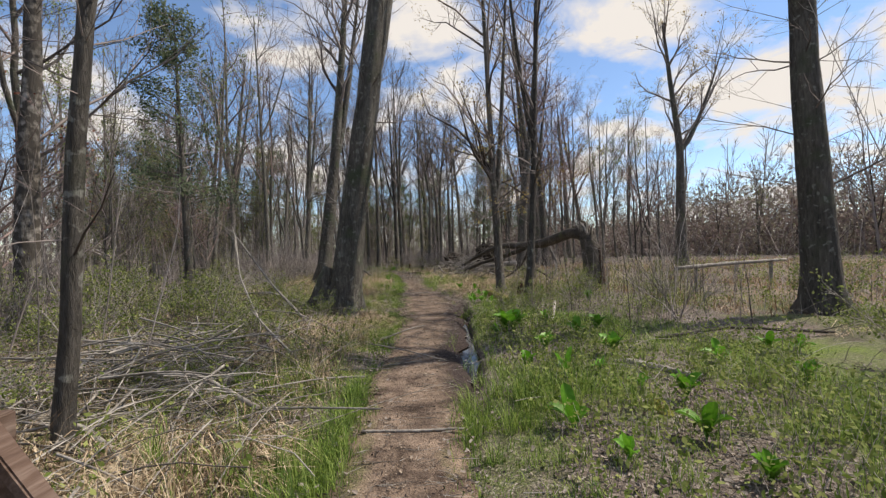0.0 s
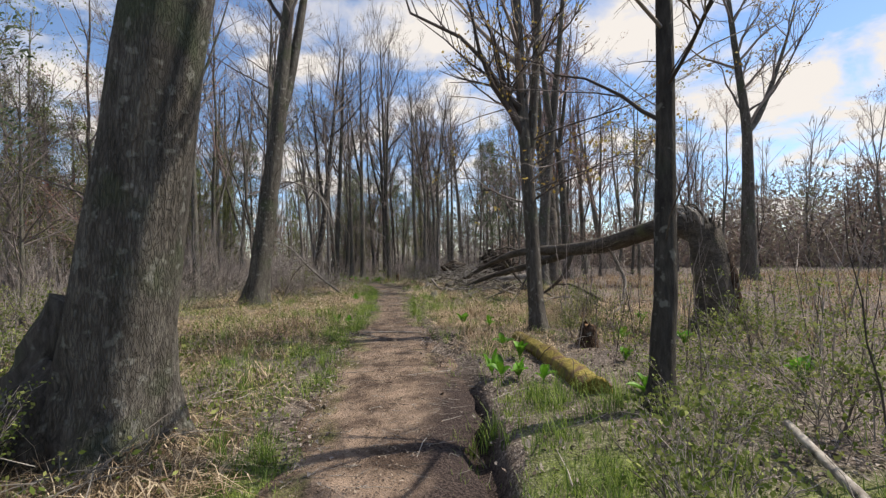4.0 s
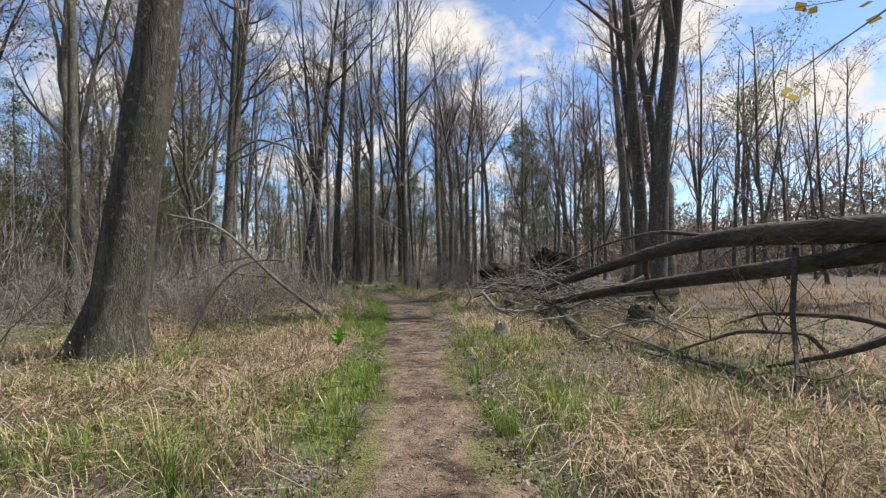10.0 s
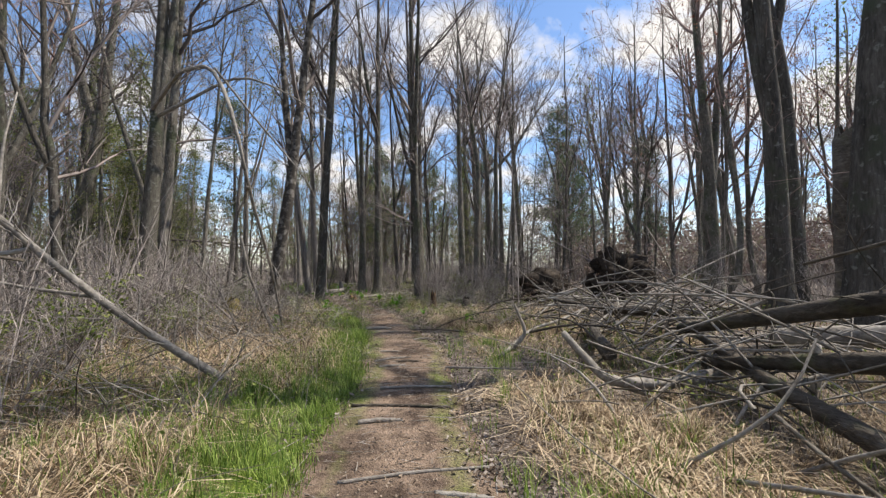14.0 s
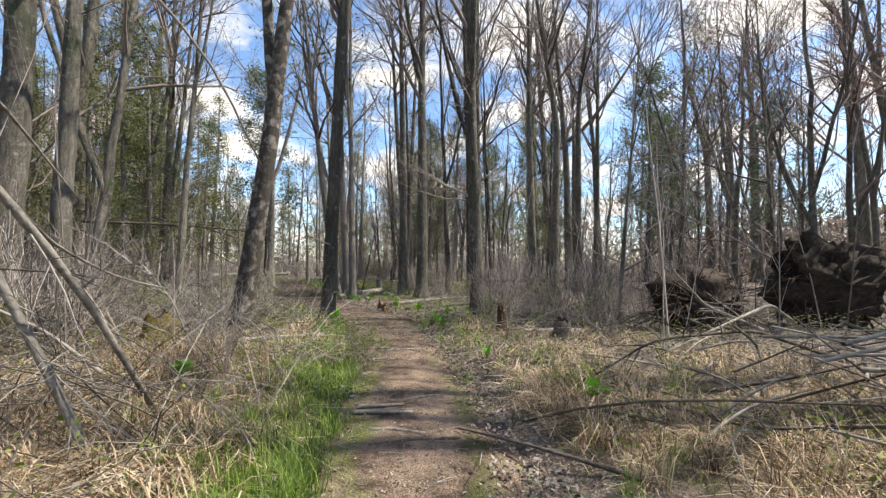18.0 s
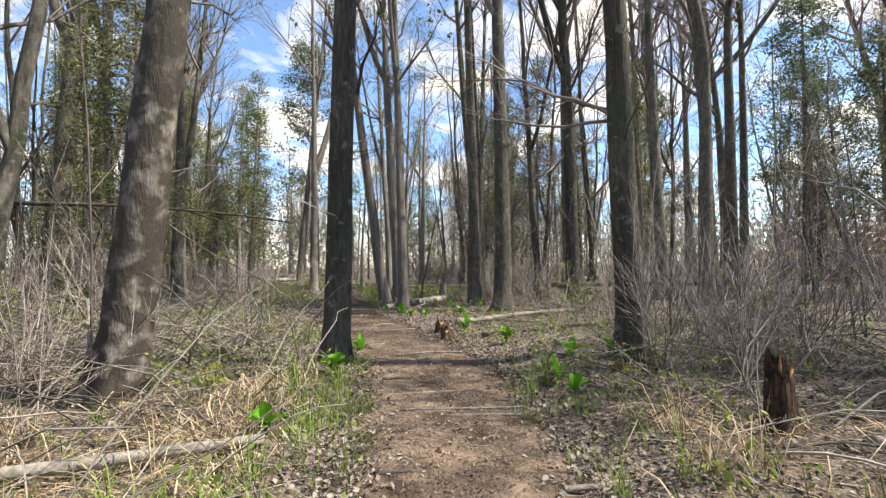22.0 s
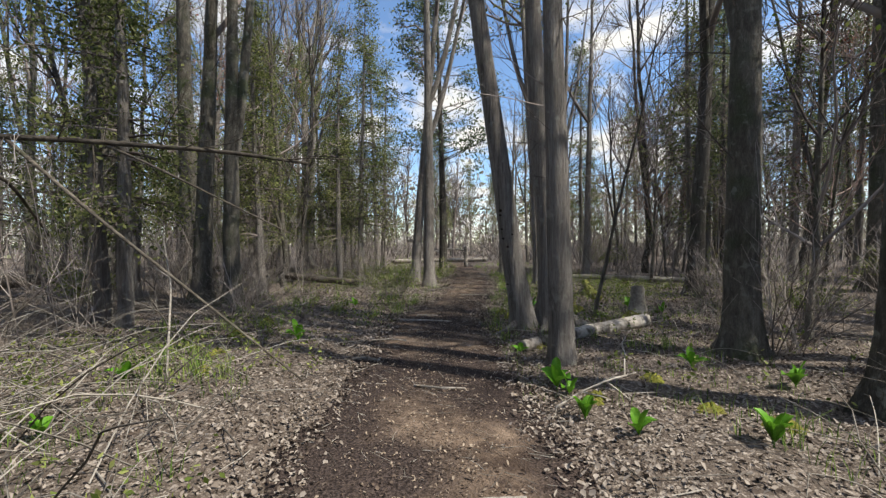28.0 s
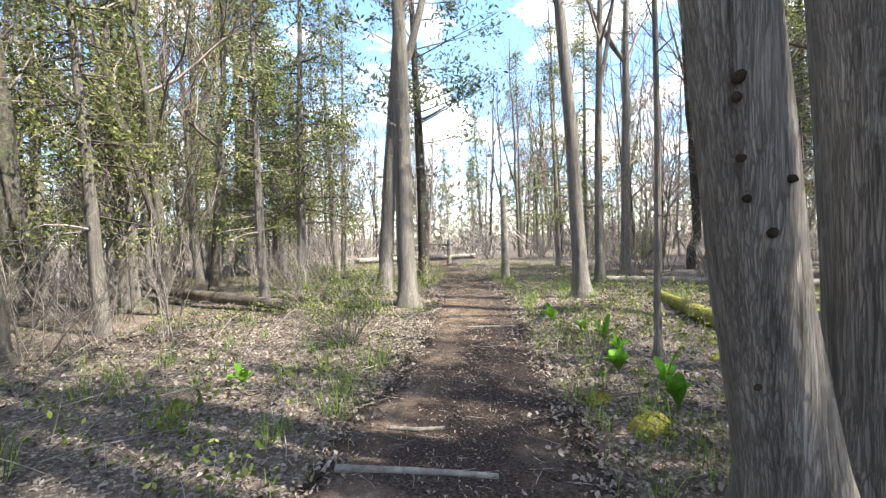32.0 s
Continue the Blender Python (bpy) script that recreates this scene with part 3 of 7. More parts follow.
I, J = np.meshgrid(np.arange(n0 - 1), np.arange(n1 - 1), indexing="ij")
base = (I * n1 + J).ravel()
trail = new("dirt_trail", mesh_of("dirt_trail", np.stack([TX, TY, TZ], -1), np.stack([base, base + 1, base + n1 + 1, base + n1], -1)[:, ::-1], TRAIL, True))
tagged(trail, "trodden brown earth footpath with wood chips", "path", "", "structure")
moss_mid = np.clip(0.75 - np.abs(np.abs(across) - 0.62) * 2.2, 0, 1)[None] * (wave(TX, TY, 0.8, 41) > 0.40) * np.clip((33 - TY) / 3, 0, 1)
wet = np.clip((np.abs(across)[None] - 0.45) * 1.6, 0, 0.8) * np.clip((TY - 34) / 3, 0.25, 1) * (0.4 + wave(TX, TY, 0.7, 42))
wet = np.clip(wet + 0.30 * np.clip((TY - 33.5) / 2, 0, 1) * np.clip((40.5 - TY) / 2, 0.4, 1) + 0.75 * np.clip((TY - 35.5) / 2, 0, 1) * np.clip(wave(TX, TY, 1.3, 46) * 1.6 - 0.45, 0, 1) + np.clip(across[None] * 1.3 - 0.15, 0, 1) * np.exp(-((TY - 7.6) / 4.0) ** 6), 0, 1)
paint(trail.data, (moss_mid.ravel() * np.where(TY.ravel() > 13, 1.0, 0.6), (np.clip(0.5 - np.abs(across), 0, 1)[None] * (wave(TX, TY, 0.9, 43))).ravel() * 0.7, np.clip(wet, 0, 1).ravel()))


def ground_z(x, y):
    return float(height(np.array([x]), np.array([y]))[0])


# the puddle in the ditch
side_pts = LINE[(LINE[:, 1] > 4.4) & (LINE[:, 1] < 8.6)]
pr = rgt[(LINE[:, 1] > 4.4) & (LINE[:, 1] < 8.6)]
mid = side_pts[:, :2] + pr * (side_pts[:, 2] * 0.66 + 0.02)[:, None]
wid = 0.19 * np.sin(np.linspace(0.15, np.pi - 0.1, len(mid))) * (0.7 + 0.6 * wave(mid[:, 1], mid[:, 0], 2.0, 51))
PV = np.stack([np.c_[mid - pr * wid[:, None], np.full(len(mid), -0.10)], np.c_[mid + pr * wid[:, None], np.full(len(mid), -0.10)]], 1).reshape(-1, 3)
pk = np.arange(len(mid) - 1) * 2
puddle = new("puddle", mesh_of("puddle", PV, np.stack([pk, pk + 1, pk + 3, pk + 2], -1), WATER))
tagged(puddle, "dark still water in a muddy ditch", "puddle", "", "structure")


# ------------------------------------------------------------------ trees
def grow(S, D, length, r0, k, rng, lift=0.25, wobble=0.07, tip=0.25):
    """Bowed stems from the points S along D; returns their lines and radii."""
    n = len(S)
    t = np.linspace(0, 1, k)
    P = S[:, None] + D[:, None] * (length[:, None] * t)[:, :, None]
    P[:, :, 2] += lift * length[:, None] * t ** 2
    P += np.cumsum(rng.normal(0, wobble, (n, k, 3)), axis=1) * (length[:, None] * t / k ** 0.5)[:, :, None]
    P[:, 0] = S
    return P, r0[:, None] * (1 - (1 - tip) * t)


def shoots(P, R, count, rng, low=0.3, spread=0.8, share=0.5, up=0.3):
    """Where side shoots spring from the stems P, which way they go, and how thick and long they are."""
    n, k, _ = P.shape
    f = rng.uniform(low, 0.98, (n, count)) * (k - 1)
    i = np.minimum(f.astype(int), k - 2)
    u = (f - i)[..., None]
    rows = np.arange(n)[:, None]
    S = P[rows, i] * (1 - u) + P[rows, i + 1] * u
    T = unit(P[rows, i + 1] - P[rows, i])
    D = unit(T + spread * unit(rng.normal(0, 1, T.shape)) + np.array([0, 0, up]))
    r = (R[rows, i] * (1 - u[..., 0]) + R[rows, i + 1] * u[..., 0]) * share
    L = np.linalg.norm(P[:, -1] - P[:, 0], axis=1)[:, None] * (1.15 - f / (k - 1)) * rng.uniform(0.45, 0.8, f.shape)
    return S.reshape(-1, 3), D.reshape(-1, 3), L.ravel(), r.ravel()


def cards(S, size, rng, n=1, long=1.4, spread=0.05):
    """Small leaves as lone folded quads round the points S."""
    S = np.repeat(S, n, axis=0) + rng.normal(0, spread, (len(S) * n, 3))
    A = unit(rng.normal(0, 1, S.shape))
    B = unit(np.cross(A, rng.normal(0, 1, S.shape)))
    sz = (size * rng.uniform(0.6, 1.4, len(S)))[:, None]
    V = np.stack([S - A * sz * long * 0.5, S + B * sz * 0.45, S + A * sz * long * 0.5, S - B * sz * 0.45], 1)
    return V.reshape(-1, 3), np.arange(len(S) * 4).reshape(-1, 4)


def trunk_mesh(spine, radius, rng, sides=12, flare=0.6, top_ragged=0.0, lobes=5):
    """A trunk along a line, with spreading lobed roots, hollows and ridges."""
    k = len(spine)
    V, Q = tubes(spine[None], radius[None], sides)
    V = V.reshape(k, sides, 3)
    ang = np.linspace(0, 2 * np.pi, sides, endpoint=False)
    ph = rng.uniform(0, 6)
    z = spine[:, 2][:, None]
    out = V - spine[:, None]
    swell = 1 + flare * np.exp(-np.maximum(z, 0) / (radius[0] * 0.9 + 0.05)) * (0.75 + 0.6 * np.cos(lobes * ang + ph)[None])
    swell = swell * (1 + rng.normal(0, 0.028, (k, sides))) * (1 + 0.05 * np.sin(2 * ang + ph)[None])
    V = spine[:, None] + out * swell[..., None]
    if top_ragged:
        V[-1, :, 2] += rng.uniform(-1, 1, sides) * top_ragged
        V[-2, :, 2] += rng.uniform(-0.4, 0.4, sides) * top_ragged
    return V.reshape(-1, 3), Q


def spine_of(mid, top, H, rng, step=0.7, stray=0.009):
    """The middle line of a trunk through its foot, mid and top, drawn on to the height H."""
    mid, top = np.array(mid, float), np.array(top, float)
    z = np.r_[-0.15, 0.0, 0.12, 0.3, 0.6, np.arange(1.0, H, step), H]
    slope = (top[:2] - mid[:2]) / max(top[2] - mid[2], 0.3)
    far_z = max(H, top[2] + 0.1)
    endp = top[:2] + slope * (far_z - top[2]) * 0.8
    kz = [0, mid[2], top[2], far_z]
    xy = np.stack([np.interp(z, kz, [0, mid[c], top[c], endp[c]]) for c in (0, 1)], 1)
    ker = np.array([1, 2, 3, 2, 1]) / 9
    sm = np.stack([np.convolve(np.pad(xy[:, c], 2, mode="edge"), ker, mode="valid") for c in (0, 1)], 1)
    sm[:4] = xy[:4]
    sm += np.cumsum(rng.normal(0, stray, sm.shape), axis=0) * (z > 0.6)[:, None]
    return np.c_[sm, z]


def crown(spine, radius, rng, first=0.42, limbs=11, twigs=5, fine=5, lean_out=0.75, reach=0.30, sides=4, sprigs=16, thin=0.0055):
    """Limbs, branches and twigs of a leafless crown; returns the mesh and the twigs' ends."""
    H = spine[-1, 2]
    zs = H * (first + (0.97 - first) * np.sort(rng.uniform(0, 1, limbs)) ** 0.85)
    S = np.stack([np.interp(zs, spine[:, 2], spine[:, c]) for c in range(3)], 1)
    r = np.interp(zs, spine[:, 2], radius)
    a = rng.uniform(0, 2 * np.pi, limbs)
    D = unit(np.stack([np.cos(a) * lean_out, np.sin(a) * lean_out, rng.uniform(0.35, 1.5, limbs)], 1))
    length = H * reach * rng.uniform(0.5, 1.15, limbs) * (1.25 - 0.6 * zs / H)
    P1, R1 = grow(S, D, length, np.minimum(r * 0.58, 0.085), 6, rng, 0.22, 0.15, 0.2)
    S, D, L, r = shoots(P1, R1, twigs, rng, 0.2, 0.95, 0.6)
    P2, R2 = grow(S, D, L, np.maximum(r, thin * 1.3), 4, rng, 0.12, 0.12)
    S, D, L, r = shoots(P2, R2, fine, rng, 0.12, 1.0, 0.6)
    P3, R3 = grow(S, D, np.clip(L * 1.1, 0.4, 1.9), np.maximum(r, thin), 3 if thin < 0.007 else 2, rng, 0.05, 0.12, 0.5)
    # thin sprays low on the trunk
    m = sprigs
    zs = H * rng.uniform(0.10, 0.75, m)
    S = np.stack([np.interp(zs, spine[:, 2], spine[:, c]) for c in range(3)], 1)
    a = rng.uniform(0, 2 * np.pi, m)
    D = unit(np.stack([np.cos(a), np.sin(a), rng.uniform(-0.1, 0.9, m)], 1))
    P4, R4 = grow(S, D, rng.uniform(0.5, 1.9, m) * H / 16, rng.uniform(0.005, 0.012, m), 4, rng, 0.05, 0.10, 0.3)
    S, D, L, r = shoots(P4, R4, 4, rng, 0.25, 0.8, 0.6, 0.15)
    P5, R5 = grow(S, D, np.clip(L, 0.15, 0.7), np.maximum(r * 0.7, 0.003), 2, rng, 0.0, 0.06, 0.5)
    V, Q = merged([tubes(P1, R1, sides + 1), tubes(P2, R2, 3), tubes(P3, R3, 3), tubes(P4, R4, 3), tubes(P5, R5, 3)])
    return (V, Q), P3[:, 1:].reshape(-1, 3)


TREE_SEED = [100]


def tree(x, y, d, mid, top, H=None, bark=BARK, label="", twig=TWIG, first=0.40, limbs=14, buds=None, bud_size=0.05, bud_share=0.5, flare=0.6,
         fork=None, sides=12, fine=5, reach=0.28, name="tree", group="forest trees", low=0):
    """A leafless tree that stands at (x, y), its trunk d thick and bent through two points given from its foot."""
    TREE_SEED[0] += 1
    rng = np.random.default_rng(TREE_SEED[0])
    H = H or float(np.clip(9 + d * 18 + rng.uniform(-1, 1.5), 8, 19))
    spine = spine_of(mid, top, H, rng)
    z = np.maximum(spine[:, 2], 0)
    radius = d / 2 * np.clip(1.04 - 0.85 * (z / H) ** 0.9, 0.06, 2)
    ob = thing(name, (x, y, ground_z(x, y)), label or "tall leafless tree with grey-brown bark", "tree", group)
    pieces = [trunk_mesh(spine, radius, rng, sides, flare)]
    branch_sets = []
    if fork is None and d > 0.15:
        a, w = rng.uniform(0, 6.28), rng.uniform(1.1, 2.6)
        fork = (float(np.clip(top[2] * rng.uniform(0.8, 1.0), 0.3 * H, 0.62 * H)), w * math.cos(a), w * math.sin(a))
    if fork:
        fz, dx, dy = fork
        s0 = np.array([np.interp(fz, spine[:, 2], spine[:, c]) for c in range(3)])
        r0 = float(np.interp(fz, spine[:, 2], radius))
        tt = np.linspace(0, 1, 12)
        arm = s0 + np.stack([dx * (tt ** 0.75), dy * (tt ** 0.75), (H - fz) * 0.9 * tt], 1)
        ar = r0 * (0.8 - 0.72 * tt)
        pieces.append(tubes(arm[None], ar[None], sides - 3))
        branch_sets.append(crown(arm, ar, rng, (fz + (H - fz) * 0.3) / (arm[-1, 2]), limbs // 2, 4, fine, reach=reach))
    part("trunk", merged(pieces), bark, ob)
    branch_sets.append(crown(spine, radius, rng, first, limbs, 6, fine, reach=reach))
    if low:
        # long thin limbs that reach out level, low on the trunk
        zs = rng.uniform(1.9, 5.6, low)
        S = np.stack([np.interp(zs, spine[:, 2], spine[:, c]) for c in range(3)], 1)
        a = rng.uniform(0, 6.28, low)
        P1, R1 = grow(S, unit(np.stack([np.cos(a), np.sin(a), rng.uniform(0.1, 0.75, low)], 1)), rng.uniform(1.6, 3.6, low), rng.uniform(0.014, 0.028, low), 8, rng, -0.05, 0.13, 0.15)
        S, D, L, r = shoots(P1, R1, 7, rng, 0.15, 0.8, 0.6, 0.15)
        P2, R2 = grow(S, D, np.clip(L, 0.3, 1.4), np.maximum(r, 0.005), 5, rng, 0.05, 0.12, 0.4)
        S, D, L, r = shoots(P2, R2, 4, rng, 0.2, 0.8, 0.7, 0.1)
        P3, R3 = grow(S, D, np.clip(L, 0.12, 0.5), np.maximum(r * 0.7, 0.003), 3, rng, 0.0, 0.08, 0.5)
        branch_sets.append((merged([tubes(P1, R1, 5), tubes(P2, R2, 3), tubes(P3, R3, 3)]), P3[:, 1:].reshape(-1, 3)))
    part("crown", merged([b[0] for b in branch_sets]), twig, ob)
    if buds:
        tips = np.concatenate([b[1] for b in branch_sets])
        tips = tips[rng.uniform(0, 1, len(tips)) < bud_share]
        part("foliage", cards(tips, bud_size, rng, 2, 1.3, 0.07), buds, ob, smooth=False)
    return ob


tree(-3.43, 2.72, 0.14, (0.18, -0.02, 2.69), (0.27, -0.03, 3.3), bark=BARK_DARK, label="slender dark young tree beside the boardwalk rail", fork=(3.2, 0.5, 0.3), limbs=7, first=0.4)
tree(-9.6, 9.13, 0.47, (0.18, -0.02, 4.82), (0.34, -0.04, 7.28), bark=BARK_PALE, label="pale rough-barked tree at the thicket")
tree(-2.6, 9.6, 0.75, (0.4, -0.05, 2.73), (0.8, -0.09, 5.15), bark=BARK_MID, label="big leaning grey tree with flared roots beside the trail", H=19, sides=18, flare=0.75, fork=(5.6, 1.6, 0.4), first=0.36, limbs=13, low=3)
tree(-5.66, 20.19, 0.71, (0.43, 0.01, 3.58), (0.74, 0.01, 6.28), bark=BARK_MID, label="large grey-brown tree leaning over the dry grass", H=18, sides=16, fork=(6.3, 1.5, 0.8), flare=0.7)
tree(2.21, 14.27, 0.33, (-0.04, 0.2, 2.43), (-0.09, 0.4, 4.76), bark=BARK_DARK, label="dark slim tree with golden young leaves by the trail", buds=BUD_GOLD, bud_size=0.05, bud_share=0.75, first=0.2, limbs=18, fork=(3.2, 0.9, 0.5), reach=0.24, low=12)
tree(2.05, 9.73, 0.21, (0.19, 0.22, 2.15), (0.3, 0.34, 3.4), bark=BARK_DARK, label="straight dark tree among skunk cabbages", H=14, limbs=7, fine=4, first=0.3, low=5)
tree(17.6, 27.6, 0.75, (0.07, -0.14, 8.32), (-0.68, -0.23, 13.87), bark=BARK_DARK, label="dark forked tree standing in the marsh", fork=(8.0, 4.2, 1.0), H=17, limbs=14, buds=BUD_GOLD, bud_size=0.08)
tree(7.62, 7.44, 0.65, (-0.19, -0.0, 3.56), (-0.22, -0.01, 6.45), bark=BARK_DARK, label="stout dark tree at the marsh edge", H=18, sides=16, limbs=8, fine=4, first=0.22, low=8)
tree(-13.31, 25.0, 0.29, (0.35, 0.0, 4.51), (0.66, -0.0, 8.42), label="thin grey sapling in the undergrowth", limbs=6)
tree(-9.68, 24.18, 0.3, (-0.06, -0.02, 5.23), (-0.23, -0.04, 8.86), label="thin grey tree in the undergrowth", limbs=7)
tree(5.92, 26.85, 0.68, (0.39, -0.12, 4.77), (0.89, -0.28, 8.81), bark=BARK_DARK, label="dark leaning tree behind the fallen trunk", twig=TWIG_RED, buds=BUD_RED, bud_share=0.25, H=18, limbs=9, fine=4)
tree(7.67, 30.97, 0.57, (-0.24, -0.17, 7.1), (-0.44, -0.26, 10.17), bark=BARK_DARK, fork=(5.0, -1.0, 0.5), twig=TWIG_RED, buds=BUD_RED, bud_share=0.25, limbs=9, fine=4)
tree(9.32, 32.43, 0.58, (-0.3, -0.13, 7.16), (-0.82, -0.21, 10.04), bark=BARK_DARK, twig=TWIG_RED, buds=BUD_RED, bud_share=0.25, limbs=9, fine=4)
tree(10.55, 38.47, 0.6, (-0.29, -0.15, 8.3), (-0.55, -0.24, 12.14), twig=TWIG_RED, buds=BUD_RED, fork=(4.5,1.2,0.3))
tree(-2.42, 35.8, 0.33, (-0.06, -0.21, 3.67), (-0.12, -0.38, 6.35), bark=BARK_MID, label="straight grey tree standing near the trail", H=17, sides=16, flare=0.7, low=5)
tree(-5.0, 40.7, 0.42, (0.01, -0.23, 5.31), (0.05, -0.41, 9.83), label="straight tall grey tree near the bend of the trail", H=18, sides=14)
tree(-6.2, 42.2, 0.4, (0.13, -0.17, 4.66), (0.09, -0.25, 6.32), label="twisted forked grey tree near the trail", fork=(3.6, -0.9, 0.5), H=16)
tree(-6.97, 32.7, 0.42, (0.45, 0.02, 2.34), (0.71, -0.0, 4.25), bark=BARK_PALE, label="leaning tree with dark flaking pale bark", H=15, sides=16, fork=(4.6, -0.9, 0.4))
tree(-6.0, 34.7, 0.34, (0.17, -0.08, 2.74), (0.33, -0.17, 5.32), bark=BARK_MID, label="grey tree at the trail edge, forked high up", H=16, sides=16, fork=(4.7, 0.5, 0.2), flare=0.4)
tree(-9.22, 30.18, 0.43, (0.33, -0.04, 4.55), (0.43, -0.08, 6.93), label="grey tree with a dead branch hanging down", H=16, fork=(5.5,0.9,0.1))
tree(-9.45, 31.16, 0.35, (0.3, -0.06, 4.9), (0.48, -0.09, 7.56))
tree(-0.64, 45.65, 0.41, (-0.13, -0.21, 9.51), (-0.17, -0.34, 15.77))
tree(0.16, 43.42, 0.39, (0.16, -0.12, 7.29), (-0.66, -0.35, 12.63))
tree(1.44, 45.93, 0.38, (0.12, -0.18, 9.51), (0.75, -0.18, 13.89))
tree(19.01, 53.55, 0.75, (-0.54, -0.3, 11.31), (-0.91, -0.42, 15.15), twig=TWIG_RED, buds=BUD_RED)
tree(20.93, 52.81, 0.75, (-1.52, -0.38, 9.11), (-2.6, -0.66, 15.4), twig=TWIG_RED, buds=BUD_RED)
tree(16.14, 59.17, 0.75, (-0.43, -0.28, 13.42), (-0.88, -0.47, 19.94), twig=TWIG_RED, buds=BUD_RED)
tree(-18.9, 38.24, 0.75, (0.69, -0.05, 5.52), (1.29, -0.08, 9.55))
tree(-11.15, 35.68, 0.21, (0.36, -0.11, 4.6), (0.64, -0.16, 7.5))
tree(-3.95, 52.3, 0.66, (0.08, -0.41, 10.24), (0.11, -0.55, 13.53))
tree(0.06, 55.37, 0.57, (-0.42, -0.65, 12.77), (-0.65, -0.94, 18.11))
tree(1.34, 47.59, 0.45, (-0.19, -0.34, 6.82), (-0.36, -0.46, 8.56), label="slim tree whose limb arches far out", fork=(7.6, 5.5, 1.2))
tree(3.11, 50.3, 0.39, (0.06, -0.31, 7.5), (0.1, -0.53, 12.78))
tree(14.79, 63.09, 0.75, (-0.53, -0.48, 10.46), (-1.89, -1.03, 15.39), twig=TWIG_RED, buds=BUD_RED)
tree(18.88, 68.21, 0.75, (-0.59, -0.62, 14.02), (-1.64, -1.29, 23.32), twig=TWIG_RED, buds=BUD_RED)
tree(17.74, 60.78, 0.75, (-0.03, -0.44, 11.41), (-0.77, -0.86, 16.58), twig=TWIG_RED, buds=BUD_RED)
tree(-3.37, 43.24, 0.4, (0.05, -0.45, 4.67), (-0.07, -0.85, 7.99), label="dark straight tree in the undergrowth", bark=BARK_DARK)
tree(1.21, 57.22, 0.69, (-0.55, -0.97, 8.59), (-1.07, -1.93, 15.76), twig=TWIG_RED, buds=BUD_RED)
tree(3.6, 62.55, 0.62, (-0.13, -1.19, 12.36), (-0.55, -2.0, 18.5), twig=TWIG_RED, buds=BUD_RED)
tree(5.18, 59.97, 0.6, (-0.48, -1.01, 8.9), (-1.05, -1.84, 14.61))
tree(-21.96, 41.28, 0.62, (0.92, -0.41, 7.73), (1.33, -0.53, 10.59))
tree(-16.6, 39.75, 0.42, (0.07, 0.11, 2.79), (0.14, 0.22, 5.84))
tree(-16.0, 40.25, 0.40, (0.01, 0.07, 3.44), (-0.01, 0.1, 6.17), label="pair-standing grey tree with a forked stem", fork=(3.2, 0.5, 0.9))
tree(-30.86, 51.3, 0.75, (-0.17, 0.05, 12.29), (-0.47, -0.15, 15.75))
tree(-14.62, 45.74, 0.36, (-0.02, 0.1, 3.3), (-0.09, 0.15, 6.09), bark=CEDAR, label="slim cedar trunk with grey stringy bark", limbs=7, buds=SPRAY, bud_size=0.06, bud_share=1.0)
tree(-16.25, 46.73, 0.35, (0.13, 0.16, 1.97), (0.25, 0.32, 3.73), bark=CEDAR, label="slim cedar trunk with grey stringy bark", limbs=7, buds=SPRAY, bud_size=0.06, bud_share=1.0)
tree(-11.9, 47.92, 0.29, (-0.13, 0.01, 3.22), (-0.31, -0.01, 6.06), bark=CEDAR, label="slim cedar trunk with grey stringy bark", limbs=7, buds=SPRAY, bud_size=0.06, bud_share=1.0)
tree(-12.22, 50.3, 0.23, (0.03, 0.15, 3.67), (0.06, 0.26, 6.08), bark=CEDAR, label="slim cedar trunk with grey stringy bark", limbs=7, buds=SPRAY, bud_size=0.06, bud_share=1.0)
tree(-9.98, 44.46, 0.08, (-0.02, 0.05, 1.73), (-0.03, 0.09, 3.21), bark=CEDAR, label="slim cedar trunk with grey stringy bark", limbs=7, buds=SPRAY, bud_size=0.06, bud_share=1.0)
tree(-12.07, 52.22, 0.29, (0.04, 0.17, 3.96), (0.07, 0.3, 7.04), bark=CEDAR, label="slim cedar trunk with grey stringy bark", limbs=7, buds=SPRAY, bud_size=0.06, bud_share=1.0)
tree(-28.39, 46.61, 0.42, (0.87, 0.77, 4.98), (1.95, 1.75, 10.06), bark=CEDAR, label="slim cedar trunk with grey stringy bark", limbs=7, buds=SPRAY, bud_size=0.06, bud_share=1.0)
tree(-29.03, 49.86, 0.55, (0.05, 0.22, 6.36), (-0.06, 0.33, 11.57), bark=CEDAR, label="slim cedar trunk with grey stringy bark", limbs=7, buds=SPRAY, bud_size=0.06, bud_share=1.0)
tree(-30.53, 51.24, 0.6, (0.05, 0.24, 6.84), (0.34, 0.62, 11.35), bark=CEDAR, label="slim cedar trunk with grey stringy bark", limbs=7, buds=SPRAY, bud_size=0.06, bud_share=1.0)
tree(-28.28, 44.18, 0.37, (0.17, 0.28, 5.29), (0.27, 0.48, 8.77), bark=CEDAR, label="slim cedar trunk with grey stringy bark", limbs=7, buds=SPRAY, bud_size=0.06, bud_share=1.0)
tree(-31.53, 46.76, 0.42, (0.29, 0.36, 5.47), (0.63, 0.73, 8.58), bark=CEDAR, label="slim cedar trunk with grey stringy bark", limbs=7, buds=SPRAY, bud_size=0.06, bud_share=1.0)
